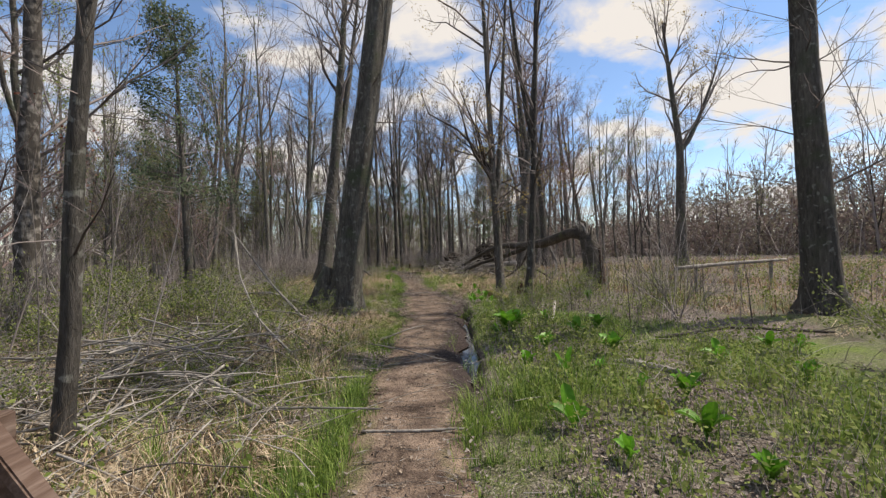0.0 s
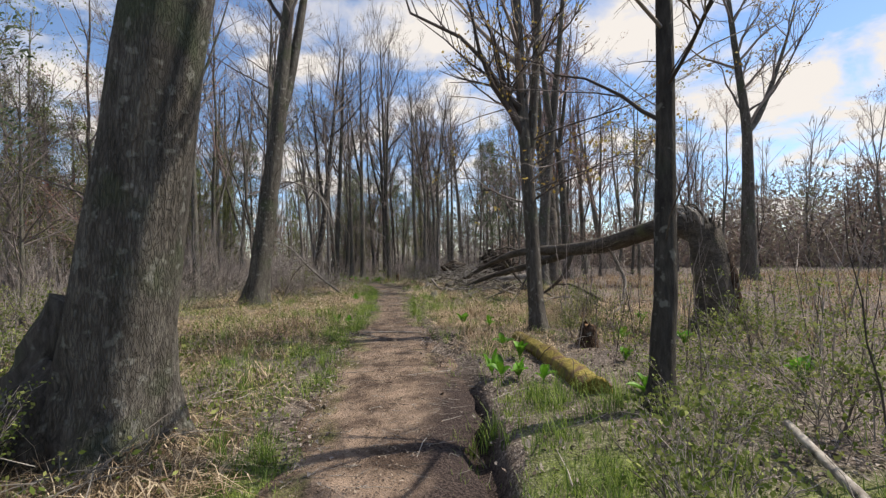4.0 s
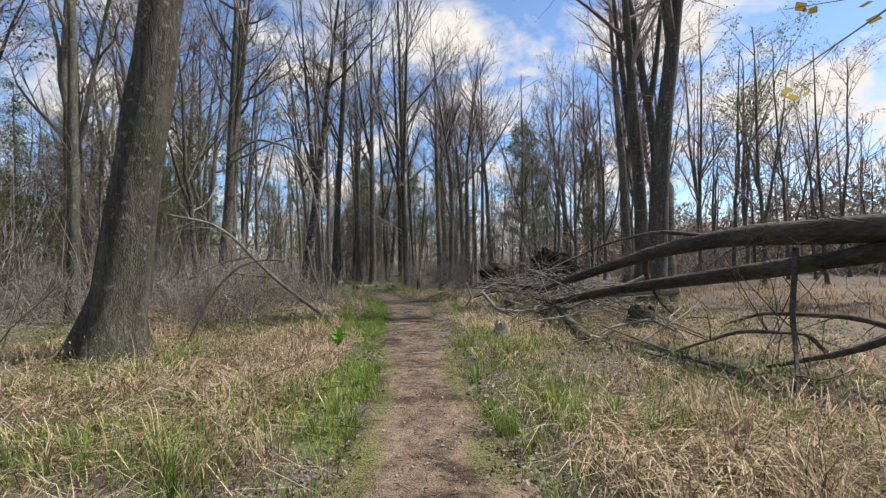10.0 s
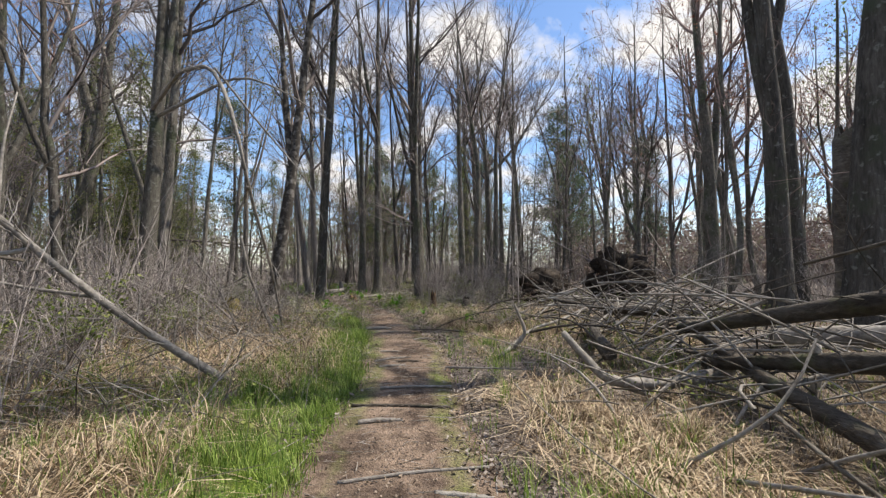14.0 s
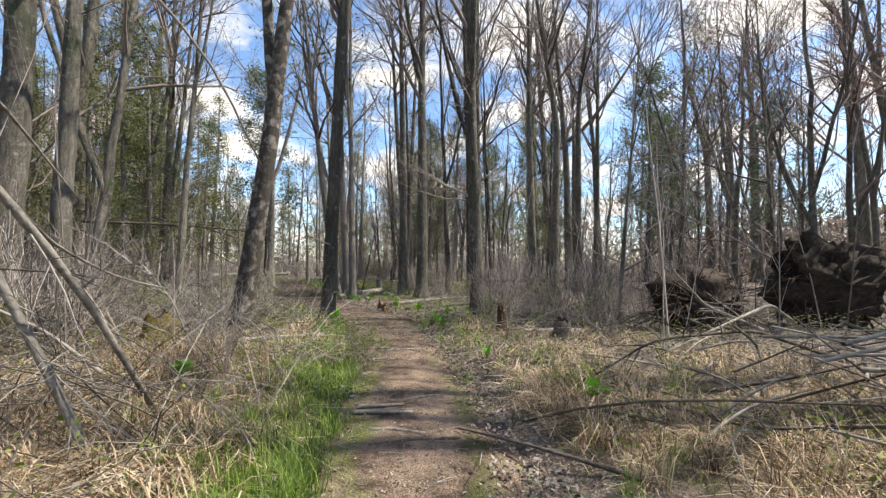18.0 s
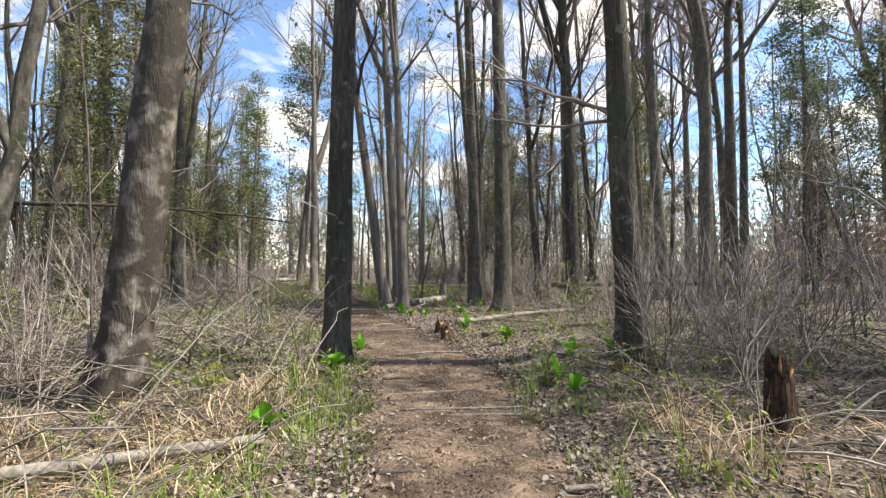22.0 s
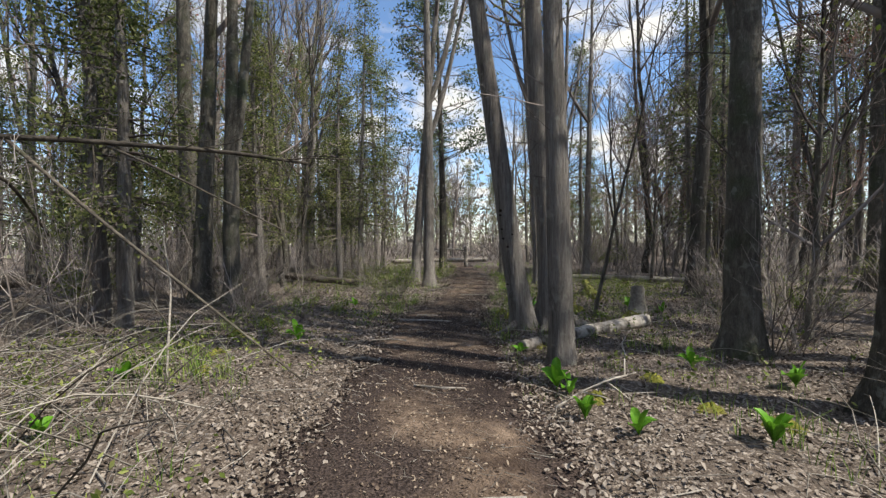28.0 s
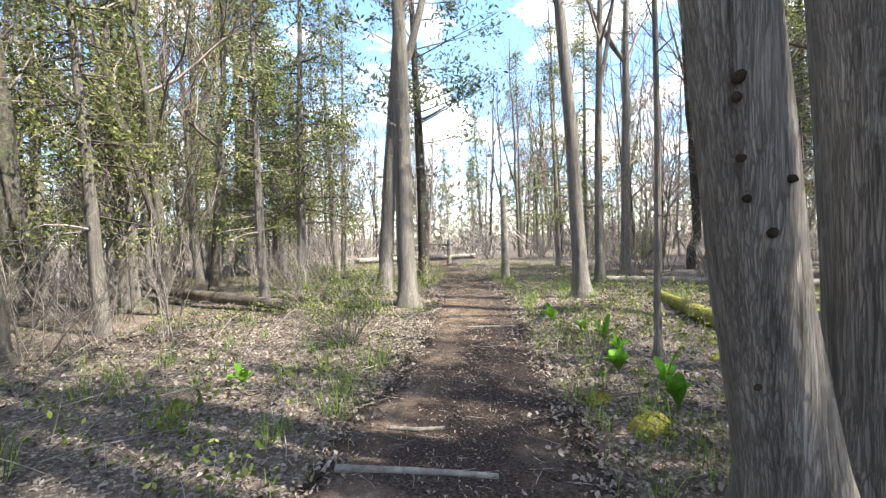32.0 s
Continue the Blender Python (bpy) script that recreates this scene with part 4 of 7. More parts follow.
tree(-9.05, 41.95, 0.37, (-0.32, -0.35, 3.3), (-0.75, -0.85, 7.8), bark=CEDAR, label="big old cedar with stringy grey bark and woodpecker holes", H=15, sides=22, flare=0.35, limbs=12, buds=SPRAY, bud_size=0.10, bud_share=0.3)
tree(-8.72, 42.30, 0.37, (-0.12, -0.18, 3.3), (-0.15, -0.45, 7.6), bark=CEDAR, label="old cedar grown against its neighbour, with sinewy roots", H=15, sides=22, flare=1.1, limbs=10, buds=SPRAY, bud_size=0.10, bud_share=0.3)
tree(-7.75, 40.55, 0.27, (-0.01, -0.15, 3.7), (0.0, -0.38, 7.3), bark=CEDAR, label="grey mossy-footed tree leaning beside the trail", H=14, sides=18, flare=0.35)
tree(-7.6, 47.65, 0.40, (0.15, 0.10, 3.0), (0.30, 0.15, 6.0), bark=BARK_DARK, label="dark mossy tree with bark peeled at its foot", H=15)
tree(-8.40, 43.30, 0.07, (0.25, -0.15, 1.2), (0.75, -0.30, 2.9), bark=BARK_DARK, label="crooked dark sapling behind the cedars", H=5, limbs=6, first=0.3)


# ------------------------------------------------------------------ the woods further off: a few kinds of tree, copied
def mean_tree(kind, seed):
    rng = np.random.default_rng(seed)
    H = rng.uniform(14, 17)
    lean = rng.uniform(-0.5, 0.5, 2)
    spine = spine_of((lean[0] * 0.4, lean[1] * 0.4, 3.5), (lean[0], lean[1], 7.5), H, rng, 1.1, 0.05)
    d = rng.uniform(0.19, 0.29)
    radius = d / 2 * np.clip(1.05 - 0.85 * (np.maximum(spine[:, 2], 0) / H) ** 0.9, 0.06, 2)
    twig, buds, label = {"bare": (TWIG, None, "tall leafless forest tree with grey bark"), "red": (TWIG_RED, BUD_RED, "tall maple with reddish spring buds"),
                         "green": (TWIG, BUD_GREEN, "slim forest tree with yellow-green young leaves")}[kind]
    ob = thing("tree", (0, 0, -60), label, "tree", "background forest trees")
    pieces = [trunk_mesh(spine, radius, rng, 7, 0.4)]
    sets = [crown(spine, radius, rng, rng.uniform(0.20, 0.32), 10, 5, 6, reach=0.30, sides=3, sprigs=10, thin=0.006)]
    turn0 = rng.uniform(0, 6.3)
    for nth in range((1, 1, 2, 1)[seed % 4]):
        # leaders that part from the trunk in a narrow fork and rise beside it
        fz = rng.uniform(2.2, 6.5) if nth else rng.uniform(1.6, 5.0)
        s0 = np.array([np.interp(fz, spine[:, 2], spine[:, c]) for c in range(3)])
        tt = np.linspace(0, 1, 9)
        a, w = turn0 + nth * 2.3, rng.uniform(1.3, 2.8)
        arm = s0 + np.stack([np.cos(a) * w * tt ** 0.8, np.sin(a) * w * tt ** 0.8, (H - fz) * rng.uniform(0.7, 0.92) * tt], 1)
        arm[1:] += np.cumsum(rng.normal(0, 0.05, (8, 3)), axis=0)
        ar = np.interp(fz, spine[:, 2], radius) * (0.8 - 0.72 * tt)
        pieces.append(tubes(arm[None], ar[None], 5))
        sets.append(crown(arm, ar, rng, min((fz + 1.5) / arm[-1, 2], 0.6), 6, 5, 5, reach=0.24, sides=3, sprigs=3, thin=0.006))
    part("trunk", merged(pieces), BARK_DARK if seed % 2 else BARK, ob)
    part("crown", merged([s[0] for s in sets]), twig, ob)
    if buds:
        tips = np.concatenate([s[1] for s in sets])
        part("foliage", cards(tips[rng.uniform(0, 1, len(tips)) < (0.75 if kind == "green" else 0.5)], 0.10 if kind == "green" else 0.075, rng, 1, 1.3, 0.12), buds, ob,
             smooth=False)
    return ob


def evergreen(kind, seed):
    """A pine with clumped needles on whorled boughs, or a narrow cedar with hanging sprays."""
    rng = np.random.default_rng(seed)
    pine = kind == "pine"
    H = rng.uniform(14, 16) if pine else rng.uniform(9, 12)
    spine = spine_of((0.1, 0, 3), (0.15, 0.1, 6), H, rng, 1.2)
    radius = (0.19 if pine else 0.13) * np.clip(1.05 - 0.95 * np.maximum(spine[:, 2], 0) / H, 0.05, 2)
    ob = thing("pine_tree" if pine else "cedar_tree", (0, 0, -60), "dark evergreen pine with open ragged crown" if pine else "narrow cedar with yellow-green hanging sprays",
               "tree", "evergreen trees")
    n = 72 if pine else 75
    zs = H * np.sort(rng.uniform(0.30 if pine else 0.16, 0.99, n))
    S = np.stack([np.interp(zs, spine[:, 2], spine[:, c]) for c in range(3)], 1)
    a = rng.uniform(0, 6.3, n)
    D = unit(np.stack([np.cos(a), np.sin(a), rng.uniform(0.0, 0.4, n) if pine else rng.uniform(-0.25, 0.25, n)], 1))
    u = (zs / H - 0.3) / 0.7
    length = ((2.7 * np.clip(1.25 - u, 0.2, 0.95) if pine else 1.5 * np.clip(1.15 - zs / H, 0.15, 1)) * rng.uniform(0.55, 1.15, n))
    P, R = grow(S, D, length, np.full(n, 0.03), 5, rng, 0.10 if pine else -0.12, 0.06)
    S2, D2, L2, r2 = shoots(P, R, 5, rng, 0.25, 0.8, 0.5, 0.1 if pine else -0.2)
    P2, R2 = grow(S2, D2, np.clip(L2, 0.2, 0.9), np.full(len(S2), 0.008), 3, rng, 0.05 if pine else -0.15, 0.08)
    part("trunk", trunk_mesh(spine, radius, rng, 8, 0.4), BARK_DARK if pine else CEDAR, ob)
    part("crown", merged([tubes(P, R, 3), tubes(P2, R2, 3)]), TWIG, ob)
    tips = np.concatenate([P2[:, 1], P2[:, 2], P[:, 3], P[:, 4]])
    part("foliage", cards(tips, 0.066 if pine else 0.045, rng, 9 if pine else 8, 2.8 if pine else 1.9, 0.20 if pine else 0.17), NEEDLE if pine else SPRAY, ob, smooth=False)
    return ob


def put(template, x, y, turn, size, tall=1.0):
    return copy_thing(template, Matrix.LocRotScale((x, y, ground_z(x, y) - 0.02), Euler((0, 0, turn)), (size, size, size * tall)))


def young_tree(kind, seed):
    """A young understorey tree that spreads wide with fine twigs."""
    rng = np.random.default_rng(seed)
    H = rng.uniform(6.5, 9.0)
    lean = rng.uniform(-0.5, 0.5, 2)
    spine = spine_of((lean[0] * 0.5, lean[1] * 0.5, 2.0), (lean[0] * 1.5, lean[1] * 1.5, 4.5), H, rng, 0.9)
    radius = rng.uniform(0.045, 0.07) * np.clip(1.05 - 0.9 * np.maximum(spine[:, 2], 0) / H, 0.08, 2)
    twig, buds, label = {"bare": (TWIG, None, "young spreading tree with fine grey twigs"), "red": (TWIG_RED, BUD_RED, "young maple hazy with reddish buds"),
                         "green": (TWIG, BUD_GREEN, "young tree with sparse yellow-green leaves")}[kind]
    ob = thing("young_tree", (0, 0, -60), label, "tree", "understorey trees")
    part("trunk", trunk_mesh(spine, radius, rng, 6, 0.3), BARK, ob)
    V, tips = crown(spine, radius, rng, 0.14, 20, 6, 5, lean_out=1.1, reach=0.36, sides=3, sprigs=10, thin=0.006)
    part("crown", V, twig, ob)
    if buds:
        part("foliage", cards(tips[rng.uniform(0, 1, len(tips)) < 0.6], 0.05, rng, 1, 1.3, 0.08), buds, ob, smooth=False)
    return ob


YOUNG = [young_tree("bare", 21), young_tree("bare", 22), young_tree("red", 23), young_tree("green", 24)]
KINDS = [mean_tree("bare", 1), mean_tree("bare", 2), mean_tree("bare", 3), mean_tree("red", 4), mean_tree("red", 5), mean_tree("green", 6), mean_tree("bare", 7), mean_tree("bare", 8)]
PINES = [evergreen("pine", 11), evergreen("pine", 12)]
CEDARS = [evergreen("cedar", 13), evergreen("cedar", 14), evergreen("cedar", 15)]
STANDING = np.array([o.location[:2] for o in scene.objects if o.parent is None and o.name.startswith("tree") and o.location.z > -5])


def is_marsh(x, y):
    return (x > 5.0) & (x < 48) & (y > -14) & (y < 31 + 0.12 * x) & (x > 4.6 + 0.05 * abs(y - 12))


rng = np.random.default_rng(77)
planted = []
tries = 0
while len(planted) < 84 and tries < 9000:
    tries += 1
    if rng.uniform() < 0.72:
        k = rng.integers(20, len(LINE))
        reach_out = 6.0 + abs(rng.normal(0, 13))
        sg = rng.choice((-1, 1))
        x, y = LINE[k, 0] + rgt[k, 0] * sg * reach_out, LINE[k, 1] + rgt[k, 1] * sg * reach_out
    else:
        x, y = rng.uniform(-36, 24), rng.uniform(36, 84)
    if is_marsh(x, y) or (x > -4.5 and 30 < y < 47 and x < 7.5) or (0.5 < x < 9 and 8 < y < 33) or (x < -4 and y < 26 and rng.uniform() < 0.45):
        continue
    d, side, w = off_trail(np.array([x]), np.array([y]))
    ahead = y > 47 or x < -22
    if d[0] < (6.0 if not ahead else 3.0):
        continue
    if np.min(np.hypot(STANDING[:, 0] - x, STANDING[:, 1] - y)) < 1.3 or (planted and min(math.hypot(a - x, b - y) for a, b in planted) < 2.4):
        continue
    planted.append((x, y))
    right = x > 3
    odds = [4, 4, 4, 5 if right else 1.2, 5 if right else 1.2, 5 if y > 24 or x < -6 else 1.0, 4, 4]
    put(KINDS[rng.choice(8, p=np.array(odds) / sum(odds))], x, y, rng.uniform(0, 6.28), rng.uniform(0.72, 1.18), rng.uniform(0.9, 1.15))
# reddish maples beyond the fallen trunks
for x, y, k, z in ((9.8, 36.2, 3, 0.9), (12.5, 34.8, 4, 0.85), (13.8, 40.5, 3, 1.0), (16.5, 38.0, 0, 0.9), (11.2, 43.5, 4, 1.0), (8.0, 40.2, 1, 0.95), (18.5, 44.5, 3, 1.05), (21.5, 40.0, 4, 0.95),
                   (15.0, 48.0, 3, 1.1), (24.0, 46.0, 4, 1.0), (5.2, 43.5, 6, 0.95), (9.5, 49.5, 5, 1.0), (27.5, 42.0, 3, 0.9), (20.0, 35.8, 4, 0.8)):
    put(KINDS[k], x, y, x * 2.7 + y, z)
# the tree line on the far side of the marsh, reddish with buds
for i in range(44):
    a = i / 43
    x, y = 38 + 14 * math.sin(a * 3.1) + rng.uniform(-5, 5), -16 + 62 * a + rng.uniform(-3, 3)
    put(KINDS[rng.choice((3, 4, 3, 4, 0, 5))], x, y, rng.uniform(0, 6.28), rng.uniform(0.55, 0.85))
for x, y, s in ((7.9, 57.2, 1.12), (10.8, 62.5, 1.0), (6.0, 47.0, 0.6), (-7.4, 11.7, 0.62), (-17.6, 49.9, 1.0), (-25.0, 30.0, 0.7), (13.5, 52.0, 0.8),
                (-8.0, 56.0, 0.85), (2.0, 64.0, 1.0), (-24.0, 18.0, 0.75), (-3.5, 66.0, 0.9), (14.0, 70.0, 1.0)):
    put(PINES[int(abs(x * 7)) % 2], x, y, x * 3.1, s)
for i in range(40):
    k = rng.integers(320, len(LINE))
    sg = -1 if rng.uniform() < 0.84 else 1
    o = rng.uniform(4.0, 20) if sg < 0 else rng.uniform(12, 20)
    x, y = LINE[k, 0] + rgt[k, 0] * sg * o, LINE[k, 1] + rgt[k, 1] * sg * o
    d, side, w = off_trail(np.array([x]), np.array([y]))
    if d[0] > 3.5 and np.min(np.hypot(STANDING[:, 0] - x, STANDING[:, 1] - y)) > 0.9:
        put(CEDARS[i % 3], x, y, rng.uniform(0, 6.28), rng.uniform(0.7, 1.1))
for i in range(34):
    x, y = (rng.uniform(-34, -14), rng.uniform(55, 76)) if i < 14 else (rng.uniform(-32, -19), rng.uniform(41, 54)) if i < 26 else (rng.uniform(-10, 2), rng.uniform(52, 62))
    if off_trail(np.array([x]), np.array([y]))[0][0] < 3.5:
        continue
    put(CEDARS[i % 3], x, y, rng.uniform(0, 6.28), rng.uniform(0.8, 1.2))

# young trees spreading under the tall ones
m = 0
while m < 52:
    k = rng.integers(40, len(LINE))
    sg = -1 if rng.uniform() < 0.6 else 1
    o = rng.uniform(4.2, 17)
    x, y = LINE[k, 0] + rgt[k, 0] * sg * o, LINE[k, 1] + rgt[k, 1] * sg * o
    d, side, w = off_trail(np.array([x]), np.array([y]))
    if d[0] < 3.8 or is_marsh(x, y) or (x > 0.5 and y < 33) or (y < 23 and d[0] < 7) or (y < 33 and x < -4 and rng.uniform() < 0.65) or np.min(np.hypot(STANDING[:, 0] - x, STANDING[:, 1] - y)) < 0.8:
        continue
    put(YOUNG[rng.choice(4, p=(0.26, 0.22, 0.14, 0.38))], x, y, rng.uniform(0, 6.28), rng.uniform(0.6, 1.15))
    m += 1

for x, y, z in ((-14.2, 17.6, 0.9), (-15.5, 21.0, 0.9)):
    put(YOUNG[3], x, y, x * 3.7, z)

# the closing ring of woods, too far to tell tree from tree
n = 560
a = rng.uniform(0, 2 * np.pi, n)
rr = 46 + 70 * rng.uniform(0, 1, n) ** 1.6 * np.where((a < 1.1) | (a > 5.6), 1.15, 1.0)
S = np.stack([-5 + np.cos(a) * rr, 25 + np.sin(a) * rr * 1.1, np.full(n, -0.2)], 1)
D = unit(np.stack([rng.normal(0, 0.05, n), rng.normal(0, 0.05, n), np.ones(n)], 1))
P0, R0 = grow(S, D, rng.uniform(9, 16, n), rng.uniform(0.08, 0.19, n), 6, rng, 0, 0.05, 0.15)
S1, D1, L1, r1 = shoots(P0, R0, 12, rng, 0.12, 0.75, 0.5, 0.4)
P1, R1 = grow(S1, D1, np.clip(L1 * 0.75, 1.2, 6), np.maximum(r1, 0.032), 3, rng, 0.1, 0.08)
S2, D2, L2, r2 = shoots(P1, R1, 4, rng, 0.3, 0.9, 0.6, 0.3)
P2, R2 = grow(S2, D2, np.clip(L2 * 1.2, 0.8, 3.2), np.maximum(r2 * 0.8, 0.030), 2, rng, 0.1, 0.05)
stuff("far_woods", merged([tubes(P0, R0, 4), tubes(P1, R1, 3), tubes(P2, R2, 3)]), TWIG, "distant leafless woods all round", "woods")
n = 100000
a = rng.uniform(0, 2 * np.pi, n)
rr = 50 + 60 * rng.uniform(0, 1, n)
ridge = 3.5 + 8 * wave(np.cos(a) * rr, np.sin(a) * rr, 0.11, 27) + 3.0 * wave(np.cos(a) * rr, np.sin(a) * rr, 0.5, 28)
S = np.stack([-5 + np.cos(a) * rr, 25 + np.sin(a) * rr * 1.1, ridge * rng.uniform(0, 1, n) ** 1.3], 1)
m = 120000
a2 = rng.uniform(-1.0, 1.0, m)
rr2 = rng.uniform(52, 90, m)
top2 = 4 + 8 * wave(a2 * 40, rr2 * 0.1, 0.35, 29)
S2 = np.stack([-5 + np.cos(a2) * rr2, 12 + np.sin(a2) * rr2, top2 * rng.uniform(0, 1, m) ** 2.0], 1)
stuff("far_budding_woods", cards(S2, 0.15, rng, 1, 3.4, 0.3), HAZE_RED, "hazy reddish budding trees beyond the marsh", "woods")
low_a, low_r = rng.uniform(-1.2, 1.3, 70000), rng.uniform(50, 84, 70000)
S3 = np.stack([-5 + np.cos(low_a) * low_r, 12 + np.sin(low_a) * low_r, 5.0 * rng.uniform(0, 1, 70000) ** 1.4], 1)
stuff("far_marsh_brush", cards(S3, 0.20, rng, 1, 3.4, 0.3), HAZE_RED, "hazy grey brush at the far edge of the marsh", "undergrowth")
# the paleness of this far underwood is aerial haze put into its colour
stuff("far_underwood", cards(S, 0.30, rng, 1, 2.2, 0.3), HAZE, "distant underwood of twigs and young leaves, coloured pale for air haze", "woods")
n = 1600
a = rng.uniform(0, 2 * np.pi, n)
rr = rng.uniform(34, 105, n)
S = np.stack([-5 + np.cos(a) * rr, 25 + np.sin(a) * rr * 1.1, np.full(n, 0.0)], 1)
S = S[~(is_marsh(S[:, 0], S[:, 1]) & (S[:, 0] < 36))]
S = np.repeat(S, 7, axis=0) + rng.normal(0, 0.6, (len(S) * 7, 3)) * (1, 1, 0)
D = unit(np.stack([rng.normal(0, 0.45, len(S)), rng.normal(0, 0.45, len(S)), np.ones(len(S))], 1))
P, R = grow(S, D, rng.uniform(1.5, 6.5, len(S)), np.full(len(S), 0.042), 3, rng, -0.1, 0.08)
stuff("far_thicket", tubes(P, R, 3), BRUSH, "distant grey thicket under the woods", "undergrowth")


# ------------------------------------------------------------------ undergrowth
def shrub(seed, high, stems, leafy=None, label="bare grey-brown shrub with many thin stems"):
    rng = np.random.default_rng(seed)
    S = np.stack([rng.normal(0, 0.16, stems), rng.normal(0, 0.16, stems), np.full(stems, -0.05)], 1)
    D = unit(np.stack([rng.normal(0, 0.42, stems), rng.normal(0, 0.42, stems), np.ones(stems)], 1))
    P, R = grow(S, D, high * rng.uniform(0.5, 1.0, stems), rng.uniform(0.006, 0.013, stems), 4, rng, -0.06, 0.10, 0.35)
    S1, D1, L1, r1 = shoots(P, R, 6, rng, 0.25, 0.8, 0.7, 0.3)
    P1, R1 = grow(S1, D1, np.clip(L1 * 0.7, 0.15, 0.9), np.maximum(r1, 0.0045), 3, rng, 0.05, 0.10, 0.5)
    S2, D2, L2, r2 = shoots(P1, R1, 3, rng, 0.2, 0.9, 0.7, 0.2)
    P2, R2 = grow(S2, D2, np.clip(L2, 0.1, 0.45), np.maximum(r2, 0.0035), 2, rng, 0.0, 0.05, 0.6)
    ob = thing("shrub", (0, 0, -60), label, "shrub", "undergrowth shrubs")
    part("stem_clump", merged([tubes(P, R, 3), tubes(P1, R1, 3), tubes(P2, R2, 3)]), BRUSH, ob)
    if leafy:
        tips = np.concatenate([P2[:, 1], P1[:, 2]])
        part("foliage", cards(tips, 0.032, rng, 3, 1.5, 0.05), leafy, ob, smooth=False)
    return ob


SHRUBS = [shrub(31, 2.6, 16), shrub(32, 1.9, 20), shrub(33, 3.2, 13), shrub(34, 1.5, 18, BUD_GREEN, "low shrub breaking into yellow-green leaf"),
          shrub(35, 2.1, 16, BUD_GREEN, "tall shrub breaking into yellow-green leaf")]
set_at = []
tries = 0
while len(set_at) < 200 and tries < 6000:
    tries += 1
    k = rng.integers(30, len(LINE))
    y0 = LINE[k, 1]
    sg = rng.choice((-1, 1))
    near = 2.2 if y0 > 30 else ((6.0 if 9 < y0 < 22.5 else 3.2) if sg < 0 else 4.5)
    o = near + abs(rng.normal(0, 6.5))
    x, y = LINE[k, 0] + rgt[k, 0] * sg * o, LINE[k, 1] + rgt[k, 1] * sg * o
    d, side, w = off_trail(np.array([x]), np.array([y]))
    if d[0] < near or (is_marsh(x, y) and rng.uniform() < 0.8) or (2 < x < 8 and 12 < y < 38):
        continue
    if y0 > 36 and d[0] < 5 and rng.uniform() < 0.6:
        continue
    set_at.append((x, y))
    leafy = (y < 14 and rng.uniform() < 0.55) or rng.uniform() < 0.14
    s = rng.uniform(0.55, 1.1) * (0.7 if d[0] < 4 else 1)
    put(SHRUBS[rng.integers(3, 5) if leafy else rng.integers(0, 3)], x, y, rng.uniform(0, 6.28), s)
for x, y, s, k in ((-8.6, 29.6, 0.75, 3), (-3.6, 31.0, 0.5, 3), (1.2, 7.9, 0.6, 3), (1.9, 8.9, 0.55, 3), (2.6, 13.2, 0.5, 3), (3.2, 9.2, 0.7, 4), (4.2, 11.2, 0.7, 4), (4.8, 9.0, 0.65, 4),
                   (3.4, 15.2, 0.6, 4), (-2.9, 8.7, 0.55, 3), (-3.3, 6.2, 0.6, 3), (-13.4, 43.2, 0.8, 3), (-16.6, 45.2, 0.8, 3), (-15.6, 47.6, 0.7, 3), (-4.6, 7.6, 0.7, 4), (-5.6, 9.2, 0.8, 4), (-4.2, 10.4, 0.7, 3),
                   (-6.6, 7.0, 0.8, 4), (-7.6, 9.6, 0.9, 4), (-5.2, 12.0, 0.8, 3), (-8.6, 6.4, 0.9, 4), (-6.8, 11.4, 0.9, 4), (-9.4, 8.2, 1.0, 4)):
    put(SHRUBS[k], x, y, x * 5.3, s)

for i in range(0, 60, 2):
    y = 23.5 + 12 * (i % 13) / 13 + rng.uniform(-0.4, 0.4)
    x = float(np.interp(y, LINE[:, 1], LINE[:, 0])) - rng.uniform(3.4, 7.5) if i < 44 else float(np.interp(y + 5, LINE[:, 1], LINE[:, 0])) + rng.uniform(3.2, 7.0)
    if i >= 44 and x > 0.6:
        continue
    put(SHRUBS[rng.integers(0, 3) if i < 36 else rng.integers(3, 5)], x, y + (0 if i < 44 else 5), rng.uniform(0, 6.28), rng.uniform(0.6, 1.0))

# thin upright saplings everywhere between the trees
m = 1050
k = rng.integers(60, len(LINE), m)
sg = np.where(rng.uniform(0, 1, m) < 0.5, -1, 1)
o = sg * (3.2 + np.abs(rng.normal(0, 9, m)))
sx0, sy0 = LINE[k, 0] + rgt[k, 0] * o, LINE[k, 1] + rgt[k, 1] * o
dd, ss, ww = off_trail(sx0, sy0)
ok = (dd > 2.6) & ~((sx0 > 1.5) & (sx0 < 40) & (sy0 < 33) & (rng.uniform(0, 1, m) < 0.93)) & ~((sy0 > 41) & (dd < 6)) & ~((sy0 > 7) & (sy0 < 24) & (dd < 8))
sx0, sy0 = sx0[ok], sy0[ok]
S = np.stack([sx0, sy0, height(sx0, sy0) - 0.03], 1)
n = len(S)
D = unit(np.stack([rng.normal(0, 0.16, n), rng.normal(0, 0.16, n), np.ones(n)], 1))
P0, R0 = grow(S, D, rng.uniform(1.5, 5.5, n), rng.uniform(0.006, 0.018, n), 5, rng, -0.02, 0.05, 0.25)
S1, D1, L1, r1 = shoots(P0, R0, 9, rng, 0.2, 0.7, 0.5, 0.35)
P1, R1 = grow(S1, D1, np.clip(L1 * 0.5, 0.2, 1.3), np.maximum(r1, 0.003), 3, rng, 0.08, 0.08, 0.4)
stuff("saplings", merged([tubes(P0, R0, 4), tubes(P1, R1, 3)]), BRUSH, "thin bare grey saplings between the trees", "saplings")

